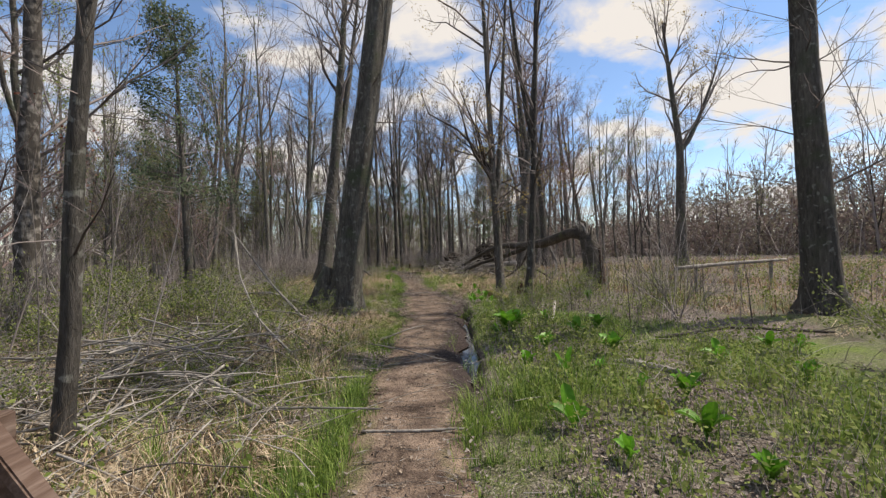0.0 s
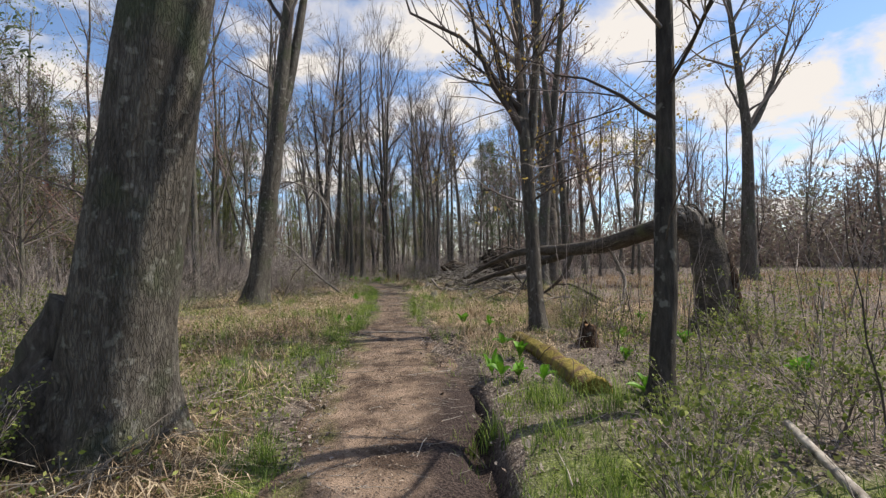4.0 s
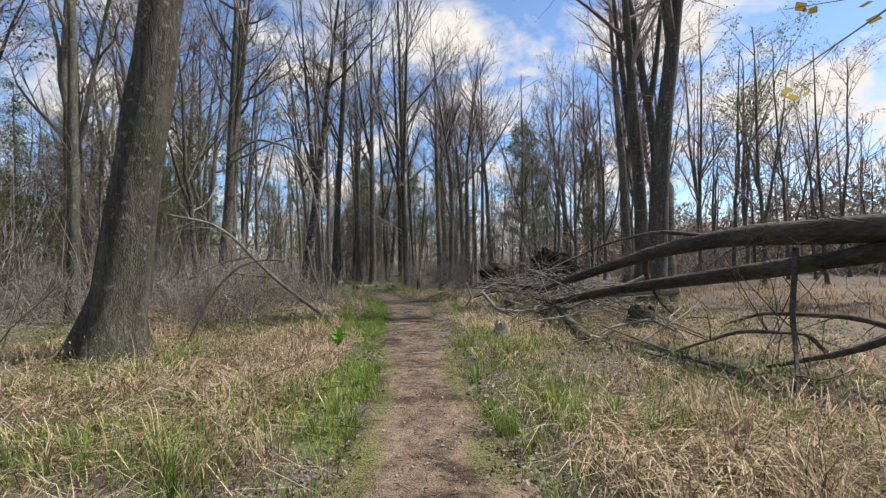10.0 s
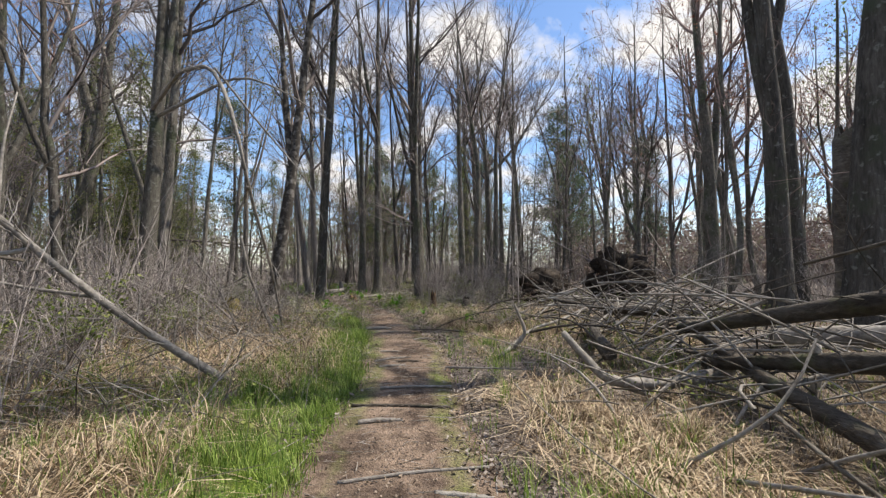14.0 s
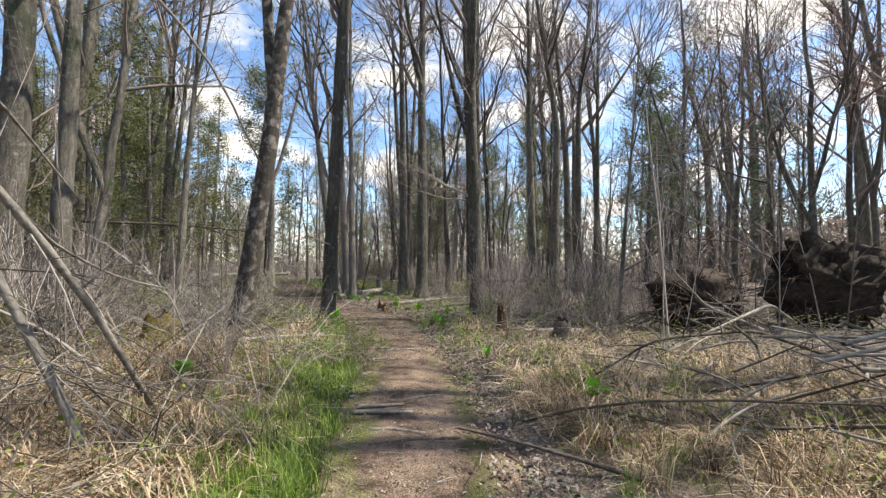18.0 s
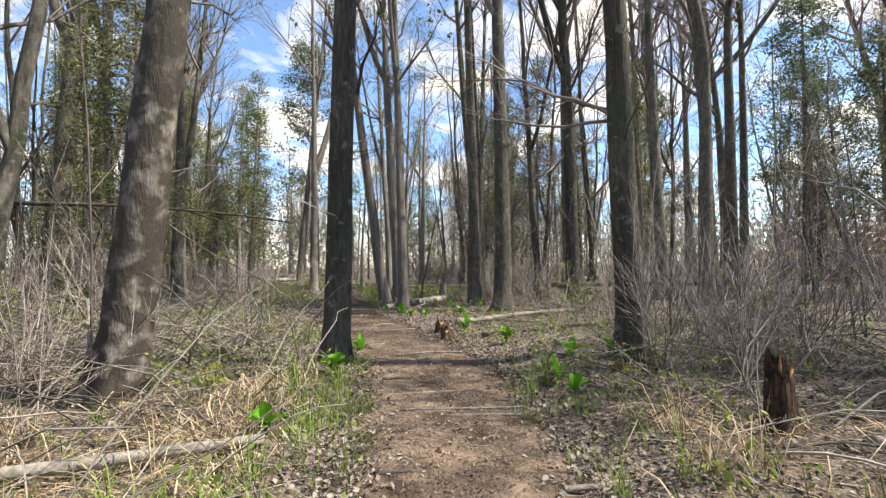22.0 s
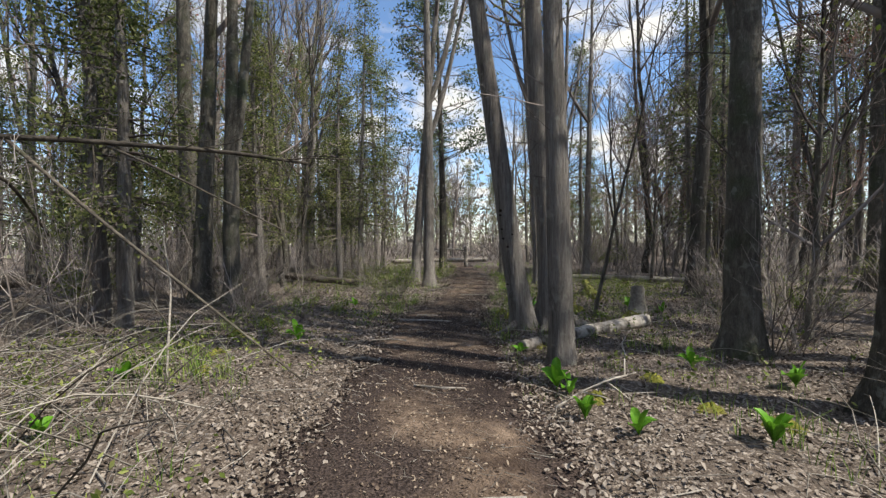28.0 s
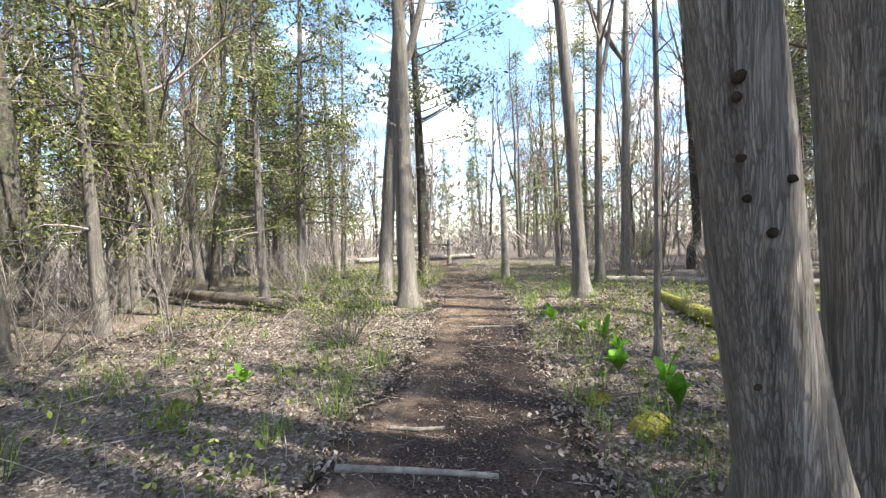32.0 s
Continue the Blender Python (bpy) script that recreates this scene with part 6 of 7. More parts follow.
# strips of torn wood along the bend
hung_stem = next(c for c in hung.children if c.name.startswith("stem"))
for i in range(26):
    a, w = rs.uniform(-0.9, 0.9), rs.uniform(0.10, 0.24)
    q0 = np.array([5.20 + w * math.sin(a), 13.52 + rs.uniform(-0.12, 0.2), 1.75 + rs.uniform(0, 0.25)]) - (5.20, 13.50, 1.80)
    tip = rs.uniform(0.35, 1.1)
    q1 = q0 + (-0.10 * tip, 0.35 * tip, 0.42 + rs.uniform(-0.1, 0.18))
    q2 = q0 + (-0.24 * tip + rs.normal(0, 0.06), 0.95 * tip, 0.40 - 0.1 * tip + rs.uniform(-0.12, 0.25))
    part("torn_strip", tubes(line_of([q0, q1, q2], 7)[None], np.linspace(rs.uniform(0.02, 0.045), 0.006, 7)[None], 5), DEAD if i % 3 else DEAD_DARK, hung_stem)

# its torn boughs, sprawled in the grass below
for i, (pts, r0) in enumerate((([(4.6, 16.2, 1.7), (4.9, 16.0, 0.9), (4.6, 15.6, 0.3), (3.9, 15.2, 0.05)], 0.05), ([(3.6, 19.0, 1.5), (3.0, 18.4, 0.8), (2.6, 17.9, 0.35), (2.2, 17.5, 0.05)], 0.035),
                               ([(4.9, 17.2, 0.05), (4.0, 16.6, 0.45), (3.1, 16.2, 0.5), (2.4, 15.9, 0.15)], 0.03), ([(4.4, 19.4, 0.05), (3.6, 18.9, 0.5), (2.7, 18.8, 0.55), (1.9, 19.1, 0.2)], 0.035),
                               ([(3.5, 21.3, 0.1), (2.6, 20.6, 0.45), (1.8, 20.2, 0.4), (1.1, 20.0, 0.08)], 0.03), ([(5.4, 18.2, 0.1), (4.8, 19.4, 0.6), (4.6, 20.8, 0.5), (4.9, 22.2, 0.1)], 0.05))):
    fallen("fallen_limb", pts, r0, r0 * 0.35, DEAD_DARK if i % 2 else DEAD, "torn dead bough under the fallen trunk", "branch", seed=160 + i, twiggy=14, group="torn boughs")

# the old brush heap at its crown
rb2 = np.random.default_rng(8)
heap = thing("brush_heap", (2.3, 25.5, 0.0), "heap of bare grey dead limbs and sticks", "brush pile")
for pts, a, b in (([(-0.75, -5.0, 0.16), (-0.6, -3.9, 0.22), (-0.42, -2.3, 0.30), (0.3, 0.4, 0.45), (1.3, 3.1, 0.55)], 0.09, 0.06),
                  ([(1.5, -2.6, 1.08), (0.6, -2.25, 0.62), (-0.3, -1.8, 0.20)], 0.055, 0.03),
                  ([(-1.2, -1.5, 0.10), (-1.7, -1.55, 0.26), (-2.0, -1.2, 0.66)], 0.06, 0.035),
                  ([(-0.2, -1.2, 0.25), (-1.0, -1.5, 0.18), (-1.5, -1.6, 0.22)], 0.07, 0.05),
                  ([(2.7, -1.6, 0.70), (1.8, -1.2, 0.62), (0.9, -0.3, 0.46)], 0.15, 0.12),
                  ([(-1.25, -0.5, 0.30), (-1.1, 0.5, 0.32), (-0.5, 2.5, 0.32), (0.4, 3.6, 0.5)], 0.11, 0.06),
                  ([(1.0, 2.2, 0.53), (-0.4, 2.05, 0.62), (-1.4, 1.9, 0.78)], 0.09, 0.03),
                  ([(-2.35, 0.75, 0.04), (-2.1, 0.72, 0.36), (-2.28, 0.7, 0.80)], 0.04, 0.018),
                  ([(0.2, -1.75, 0.0), (0.26, -1.76, 0.35), (0.24, -1.75, 0.62)], 0.05, 0.035),
                  ([(-2.55, 0.3, 0.08), (-1.85, 1.7, 0.28), (-1.15, 2.3, 0.36), (-0.4, 3.1, 0.55)], 0.032, 0.022),
                  ([(-0.34, 2.33, 0.55), (0.22, 2.1, 0.57), (1.0, 2.2, 0.55)], 0.10, 0.13)):
    part("limb", log_mesh(pts, a, b, rb2, 9, 12, 0.07), DEAD_DARK if 0.085 < a < 0.115 else DEAD, heap)
for i in range(210):
    c = np.array([rb2.normal(0.1, 1.0), rb2.normal(-0.4, 2.0), 0])
    a = rb2.uniform(0, 6.28)
    ln = rb2.uniform(0.6, 2.6)
    zc = max(0.08, 1.15 - 0.42 * np.hypot(c[0] / 1.1, c[1] / 2.0)) * rb2.uniform(0.2, 1.15)
    dv = np.array([math.cos(a) * ln / 2, math.sin(a) * ln / 2, rb2.uniform(-0.4, 0.75)])
    bow = np.array([rb2.normal(0, 0.22), rb2.normal(0, 0.22), rb2.uniform(0, 0.24)])
    p0, p1 = c - dv + (0, 0, zc), c + dv + (0, 0, zc)
    p0[2], p1[2] = max(p0[2], 0.03), max(p1[2], 0.03)
    th = rb2.uniform(0.005, 0.022)
    part("stick", tubes(line_of([p0, (p0 + p1) / 2 + bow, p1], 6)[None], np.linspace(th, th * 0.4, 6)[None], 5), DEAD if i % 3 else DEAD_DARK, heap)
for i in range(80):
    c = np.array([rb2.normal(-0.3, 1.2), 3.3 + rb2.normal(0, 1.5), 0])
    a = rb2.uniform(0, 6.28)
    ln = rb2.uniform(0.7, 2.8)
    zc = max(0.06, 0.95 - 0.33 * np.hypot(c[0] / 1.2, (c[1] - 3.3) / 1.5)) * rb2.uniform(0.15, 1.1)
    dv = np.array([math.cos(a) * ln / 2, math.sin(a) * ln / 2, rb2.uniform(-0.25, 0.40)])
    p0, p1 = c - dv + (0, 0, zc), c + dv + (0, 0, zc)
    p0[2], p1[2] = max(p0[2], 0.03), max(p1[2], 0.03)
    th = rb2.uniform(0.007, 0.026)
    part("stick", tubes(line_of([p0, (p0 + p1) / 2 + (rb2.normal(0, 0.15), rb2.normal(0, 0.15), 0.08), p1], 6)[None], np.linspace(th, th * 0.4, 6)[None], 5), DEAD if i % 3 else DEAD_DARK, heap)
part("snapped_stub", log_mesh([(0.26, -1.77, 0.42), (0.26, -1.77, 0.66)], 0.045, 0.03, rb2, 8, 5, 0.12), BIRCH, heap, "fresh pale broken end")


# root plates of wind-thrown trees
def root_plate(x, y, wide, high, turn, seed, label):
    r = np.random.default_rng(seed)
    ob = thing("root_plate", (x, y, 0), label, "root plate")
    ob.matrix_world = pose(x, y, 0, 0, 0, turn)
    nu, nv = 44, 22
    u, v = np.meshgrid(np.linspace(0, 2 * np.pi, nu, endpoint=False), np.linspace(0, 1, nv), indexing="ij")
    rad = np.sin(v * np.pi) ** 0.6
    X0 = np.cos(u) * rad * wide / 2
    Z0 = high * 0.47 + np.sin(u) * rad * high / 2
    Y0 = (v - 0.5) * 0.9
    lump = 0.62 + 0.55 * wave(X0 * 2 + 9, Z0 * 2 + Y0, 1.6, seed) + 0.45 * (wave(X0 * 5 + 3, Z0 * 5 - Y0, 1.5, seed + 1) - 0.4) + r.normal(0, 0.09, X0.shape)
    V = np.stack([X0 * lump, Y0 * lump, np.maximum(Z0 * (0.8 + 0.3 * lump), -0.1)], -1)
    i, j = np.meshgrid(np.arange(nu), np.arange(nv - 1), indexing="ij")
    q = np.stack([i * nv + j, ((i + 1) % nu) * nv + j, ((i + 1) % nu) * nv + j + 1, i * nv + j + 1], -1)
    part("soil", (V.reshape(-1, 3), q.reshape(-1, 4)), SOIL, ob)
    m = 150
    a = r.uniform(0, 6.28, m)
    S = np.stack([np.cos(a) * wide * 0.3, r.normal(0, 0.2, m), high * 0.47 + np.sin(a) * high * 0.3], 1)
    D = unit(np.stack([np.cos(a), r.normal(0, 0.9, m), np.sin(a) * 0.8], 1))
    P, R = grow(S, D, r.uniform(0.3, 1.1, m), r.uniform(0.008, 0.03, m), 5, r, -0.2, 0.09, 0.2)
    P[:, :, 2] = np.maximum(P[:, :, 2], 0.0)
    part("root_tangle", tubes(P, R, 5), ROT, ob)
    return ob


root_plate(5.2, 35.4, 2.5, 1.95, 10, 61, "black earth-clogged root plate of a wind-thrown tree")
root_plate(2.2, 34.4, 1.9, 1.25, 20, 62, "low dark root mass tangled with sticks")
fallen("fallen_tree", [(5.4, 36.0, 0.55), (7.5, 41.0, 0.45), (9.5, 46.0, 0.3)], 0.24, 0.10, DEAD_DARK, "fallen trunk lying behind its root plate", seed=63)
fallen("fallen_limb", [(2.9, 33.5, 0.25), (1.6, 32.6, 0.75), (0.9, 32.0, 1.35)], 0.035, 0.012, DEAD, "pale dead limb leaning out of a brush tangle", seed=64, twiggy=16)
fallen("fallen_limb", [(4.3, 35.0, 0.2), (3.1, 33.6, 0.7), (2.0, 32.6, 0.5), (0.6, 31.6, 0.12)], 0.04, 0.012, DEAD, "grey dead limb sprawling over dry grass", seed=65, twiggy=22)
fallen("fallen_limb", [(3.0, 31.8, 0.1), (1.5, 31.0, 0.6), (0.2, 30.6, 0.5), (-0.5, 30.4, 0.1)], 0.03, 0.01, DEAD_DARK, "thin dark dead limb arched over the grass", seed=66, twiggy=20)

# broken snag beside the leaning tree
rs2 = np.random.default_rng(9)
snag2 = thing("snag", (6.75, 27.75, 0.0), "thick dead stub broken off flat", "dead tree")
part("trunk", trunk_mesh(np.array([(0, 0, -0.1), (0, 0, 0.1), (0, 0, 0.5), (0.02, 0, 1.5), (0.04, 0, 2.8), (0.05, 0, 3.8), (0.05, 0, 4.1)]),
                         np.array([0.40, 0.38, 0.36, 0.35, 0.35, 0.34, 0.22]), rs2, 14, 0.3, 0.18), DEAD_DARK, snag2)
splinters((0.05, 0), 0.3, 9, 0.1, 0.4, rs2, DEAD_DARK, snag2, 3.8)
snag3 = thing("snag", (-15.33, 51.16, 0.0), "short pale snapped trunk", "dead tree")
part("trunk", trunk_mesh(np.array([(0, 0, -0.1), (0, 0, 0.1), (0, 0, 0.6), (-0.03, 0.03, 1.6), (-0.05, 0.06, 2.6)]), np.array([0.12, 0.115, 0.11, 0.105, 0.07]), rs2, 10, 0.3, 0.12), DEAD, snag3)

# mossy log, stump and sticks beside the first stretch
fallen("mossy_log", [(1.60, 13.35, 0.09), (1.64, 12.4, 0.10), (1.67, 11.4, 0.11), (1.68, 10.25, 0.10)], 0.11, 0.15, MOSS, "old log coated with yellow-brown moss", seed=21, sides=16, rough=0.09)
rs3 = np.random.default_rng(10)


def stump(x, y, r, h, mat, label, seed, ragged=0.07, mossy=False):
    q = np.random.default_rng(seed)
    ob = thing("stump", (x, y, ground_z(x, y)), label, "stump")
    zz = np.array([-0.1, 0.0, 0.08, 0.45 * h, 0.9 * h, h])
    part("body", trunk_mesh(np.stack([0 * zz, 0 * zz, zz], 1), r * np.array([1.25, 1.15, 1.05, 1.0, 0.95, 0.8]), q, 13, 0.4, ragged), mat, ob)
    part("top", log_mesh([(0, 0, h * 0.55), (0.01, 0, h * 0.93)], r * 0.85, r * 0.7, q, 10, 4, 0.1), TORN if mat is ROT else ROT, ob)
    if mat is ROT:
        splinters((0, 0), r * 0.9, 7, h * 0.2, h * 0.5, q, TORN, ob, h * 0.7)
    if mossy:
        part("moss", log_mesh([(r * 0.7, 0, 0.0), (r * 0.8, 0.02, h * 0.5)], r * 0.55, r * 0.25, q, 9, 5, 0.2), MOSS_BRIGHT, ob, "bright green moss")
    return ob


stump(2.62, 12.75, 0.13, 0.36, ROT, "dark rotten stump ringed by dead leaves", 71)
stump(0.35, 21.5, 0.10, 0.22, DEAD, "small broken grey stump in dry grass", 72)
stump(-1.72, 33.5, 0.085, 0.46, ROT, "red-brown splintered stump by the trail", 73, 0.12)
stump(-0.62, 32.85, 0.13, 0.30, DEAD_DARK, "mossy old stump in the litter", 74, 0.08, True)
stump(-5.15, 36.65, 0.10, 0.20, ROT, "low rotted stump at the trail edge", 75, 0.1)
stump(-5.45, 37.25, 0.11, 0.24, ROT, "splintered red-brown stump leaning at the trail edge", 76, 0.16)
stump(-8.0, 44.45, 0.12, 0.50, DEAD, "sawn pale stump with moss at its foot", 77, 0.02, True)
stump(-7.4, 31.3, 0.22, 0.45, MOSS, "mossy hollow stump in the thicket", 78, 0.1)
stump(3.4, 22.4, 0.25, 0.35, DEAD_DARK, "sodden black stump in the dead grass", 79, 0.1)
fallen("stick", [(2.50, 8.95, 0.28), (2.15, 8.0, 0.16), (1.77, 7.05, 0.05)], 0.028, 0.035, BIRCH, "pale barkless stick leaning in the plants", "stick", seed=22)
fallen("log", [(1.92, 4.45, 0.10), (2.18, 4.1, 0.09), (2.44, 3.72, 0.08)], 0.045, 0.04, DEAD, "short weathered grey log on the litter", "log", seed=23)
fallen("stick", [(3.2, 2.6, 0.08), (3.9, 3.1, 0.10), (4.9, 3.4, 0.08)], 0.025, 0.018, DEAD, "grey fallen branch on the litter", "stick", seed=24)
fallen("stick", [(3.0, 5.6, 0.10), (4.4, 5.9, 0.16), (5.8, 5.5, 0.10)], 0.03, 0.02, DEAD_DARK, "dark fallen branch among sprouts", "stick", seed=25, twiggy=5)
fallen("log", [(6.6, 10.8, 0.85), (8.5, 11.5, 0.9), (11.0, 12.0, 0.95)], 0.06, 0.05, DEAD, "bare dead pole across the marsh grass", "log", seed=26, branches=(([(7.4, 11.1, 0.86), (7.4, 11.1, 0.0)], 0.05, 0.05), ([(10.4, 11.9, 0.9), (10.4, 11.9, 0.0)], 0.05, 0.05)))

# dead limbs over the early stretch's left side
for i, (pts, r0) in enumerate((([(-2.0, 4.6, 0.05), (-3.2, 6.0, 0.55), (-4.0, 7.2, 1.2), (-4.4, 8.0, 2.0)], 0.022), ([(-2.2, 3.4, 0.10), (-3.0, 3.9, 0.3), (-4.2, 4.3, 0.25)], 0.025),
                               ([(-1.9, 6.8, 0.05), (-3.1, 7.6, 0.42), (-4.6, 8.2, 0.5)], 0.02), ([(-3.0, 5.2, 0.1), (-3.8, 4.6, 0.5), (-4.8, 4.2, 0.7)], 0.02),
                               ([(-2.9, 7.9, 0.1), (-3.9, 8.6, 0.9), (-5.2, 9.6, 2.2)], 0.03), ([(-2.6, 2.3, 0.08), (-3.4, 2.9, 0.18), (-4.4, 3.4, 0.15)], 0.035),
                               ([(-4.0, 3.2, 0.1), (-4.6, 4.4, 0.35), (-5.4, 5.8, 0.3)], 0.03), ([(-3.2, 9.6, 0.2), (-5.0, 11.5, 0.5), (-7.5, 13.0, 0.35)], 0.05))):
    fallen("fallen_limb", pts, r0, r0 * 0.4, DEAD, "bent grey dead limb in the thicket", "branch", seed=80 + i, twiggy=9, group="dead limbs of the thicket")

# the heap of pale dead sticks beside the first steps
ht = np.random.default_rng(18)
first_heap = thing("brush_heap", (-3.9, 4.6, 0.0), "sprawling heap of pale dead sticks and canes", "brush pile")
for i in range(170):
    c = np.array([ht.normal(0, 1.0), ht.normal(0, 1.5), 0.0])
    a = ht.normal(-0.3, 0.75)
    ln = ht.uniform(0.5, 2.0)
    zc = max(0.06, 0.62 - 0.24 * float(np.hypot(c[0] / 0.9, c[1] / 1.3))) * ht.uniform(0.15, 1.1) + ground_z(c[0] - 3.9, c[1] + 4.6)
    dv = np.array([math.cos(a) * ln / 2, math.sin(a) * ln / 2, ht.uniform(-0.22, 0.22)])
    p0, p1 = c - dv + (0, 0, zc), c + dv + (0, 0, zc)
    p0[2], p1[2] = max(p0[2], 0.05), max(p1[2], 0.05)
    th = ht.uniform(0.005, 0.017)
    part("stick", tubes(line_of([p0, (p0 + p1) / 2 + (ht.normal(0, 0.10), ht.normal(0, 0.10), 0.07), p1], 6)[None], np.linspace(th, th * 0.45, 6)[None], 5), DEAD, first_heap)

# arching dead boughs tangled in the thicket further on
at = np.random.default_rng(19)
for i in range(11):
    x0, y0 = at.uniform(-8.6, -4.9), at.uniform(26.2, 33.0)
    if off_trail(np.array([x0]), np.array([y0]))[0][0] < 2.0:
        x0 -= 1.2
    a, ln, up = at.uniform(1.6, 4.4), at.uniform(1.4, 3.0), at.uniform(0.5, 1.9)
    c, q = math.cos(a) * ln, math.sin(a) * ln * 0.6
    fallen("fallen_limb", [(x0, y0, ground_z(x0, y0)), (x0 + 0.25 * c, y0 + 0.3 * q, up * 0.6), (x0 + 0.6 * c, y0 + 0.6 * q, up), (x0 + c, y0 + q, up * at.uniform(0.4, 1.0))], at.uniform(0.014, 0.026), 0.007,
           BRUSH if i % 2 else DEAD, "pale dead bough arching out of the thicket", "branch", seed=400 + i, twiggy=16, group="dead boughs of the thicket")

# the pole that leans out of the left thicket, and the lying trunk behind it
fallen("fallen_tree", [(-3.60, 24.45, 0.06), (-4.05, 24.2, 0.46), (-4.5, 23.98, 0.88), (-5.0, 23.65, 1.46), (-5.4, 23.35, 2.03), (-5.8, 23.1, 2.35), (-6.6, 22.8, 2.5)], 0.05, 0.02, DEAD, "pale lichen-spotted dead sapling bent over",
       branches=(([(-5.1, 23.6, 1.6), (-5.7, 23.3, 1.45), (-6.2, 23.0, 1.1)], 0.026, 0.012), ([(-4.7, 23.85, 1.1), (-5.6, 23.9, 1.2), (-6.8, 23.8, 1.5)], 0.024, 0.01),
                 ([(-5.3, 23.4, 1.9), (-5.5, 23.6, 2.7), (-5.6, 23.8, 3.3)], 0.018, 0.007), ([(-5.2, 23.5, 1.75), (-4.8, 23.3, 2.3), (-4.3, 23.2, 2.6)], 0.016, 0.006)), seed=31, twiggy=34)
fallen("fallen_tree", [(-8.7, 29.4, 0.50), (-12.0, 31.5, 0.60), (-17.0, 34.5, 0.62), (-22.0, 37.5, 0.5)], 0.13, 0.17, DEAD_DARK, "long grey trunk lying in the thicket",
       branches=(([(-9.6, 29.9, 0.52), (-9.6, 29.9, 0.0)], 0.10, 0.12), ([(-13.5, 32.4, 0.6), (-13.5, 32.4, 0.0)], 0.08, 0.1)), seed=32)
fallen("fallen_limb", [(-5.13, 21.2, 0.03), (-4.98, 21.45, 0.6), (-4.81, 21.66, 1.07), (-4.53, 21.88, 1.41), (-4.13, 22.14, 1.51), (-3.8, 22.3, 1.45)], 0.034, 0.010, DEAD_DARK, "dark dead sapling slanting from the grass", "branch", seed=33, twiggy=6)
fallen("dead_branch", [(-9.0, 30.1, 5.6), (-7.2, 28.6, 5.9), (-5.2, 26.6, 5.0), (-4.45, 26.0, 3.9), (-4.36, 26.3, 2.75), (-4.42, 26.9, 2.05), (-4.5, 27.5, 1.45), (-4.58, 28.0, 0.75), (-4.66, 28.45, 0.06)], 0.045, 0.022, DEAD,
       "long dead branch hanging from a tree to the ground", "branch",
       branches=(([(-4.43, 27.0, 1.95), (-5.1, 27.9, 1.55), (-5.6, 28.9, 1.25), (-5.7, 29.6, 1.1)], 0.018, 0.007), ([(-4.36, 26.3, 2.75), (-5.0, 27.4, 2.6), (-5.6, 28.5, 2.0)], 0.02, 0.007),
                 ([(-5.1, 26.5, 4.9), (-4.6, 27.2, 4.1), (-4.0, 28.2, 3.2), (-3.9, 28.9, 2.3)], 0.022, 0.008),
                 ([(-8.9, 30.1, 5.4), (-6.4, 29.75, 6.4), (-5.3, 29.9, 5.95), (-4.0, 30.1, 5.1)], 0.05, 0.012)), seed=34, twiggy=22)
fallen("dead_branch", [(-4.95, 27.2, 2.0), (-4.9, 27.43, 1.28), (-4.7, 27.6, 0.62), (-4.5, 27.72, 0.05)], 0.022, 0.034, DEAD, "grey dead limb propped in the thicket", "branch",
       branches=(([(-4.9, 27.43, 1.28), (-5.5, 27.6, 1.0), (-6.2, 27.9, 1.1)], 0.014, 0.006),), seed=134, twiggy=10)
fallen("dead_branch", [(-13.6, 34.9, 2.55), (-12.2, 35.9, 2.56), (-11.6, 36.65, 2.55), (-11.1, 37.35, 2.52), (-10.5, 37.95, 2.46), (-9.9, 38.6, 2.34)], 0.042, 0.018, DEAD_DARK, "grey dead limb reaching level over the undergrowth", "branch",
       branches=(([(-11.9, 36.3, 2.56), (-11.0, 36.9, 1.7), (-9.6, 37.4, 0.9), (-8.9, 37.9, 0.25)], 0.022, 0.008), ([(-11.6, 37.1, 2.55), (-10.4, 37.2, 2.2), (-9.5, 38.2, 1.5)], 0.018, 0.006),
                 ([(-12.6, 35.6, 2.55), (-13.4, 36.4, 2.3), (-14.6, 36.9, 1.6)], 0.03, 0.015)), seed=35, twiggy=18)
fallen("log", [(-6.5, 31.05, 0.10), (-5.66, 31.63, 0.12), (-4.92, 32.32, 0.10)], 0.042, 0.034, DEAD, "grey log along the litter beside the trail", seed=36)
fallen("log", [(-1.31, 33.39, 0.09), (-0.7, 33.5, 0.10), (-0.17, 33.65, 0.09)], 0.07, 0.06, BIRCH, "short pale birch log in dry grass", seed=37)
fallen("log", [(-5.46, 38.14, 0.08), (-4.93, 38.88, 0.09), (-4.47, 39.81, 0.09), (-3.28, 41.01, 0.10)], 0.055, 0.04, DEAD, "long thin birch pole lying on the litter", seed=38)
fallen("log", [(-4.6, 36.9, 0.06), (-3.2, 38.3, 0.10), (-1.6, 39.5, 0.08)], 0.05, 0.04, DEAD_DARK, "dark rotting log in the undergrowth", seed=39)
fallen("birch_log", [(-8.22, 41.1, 0.10), (-8.05, 41.6, 0.13), (-7.85, 42.3, 0.13), (-7.55, 43.25, 0.14)], 0.085, 0.11, BIRCH, "white birch log with peeling bark beside the cedars", seed=40, sides=14)
fallen("birch_log", [(-8.40, 40.78, 0.06), (-8.32, 41.02, 0.08)], 0.075, 0.085, BIRCH, "broken piece of white birch log", seed=41, sides=12)
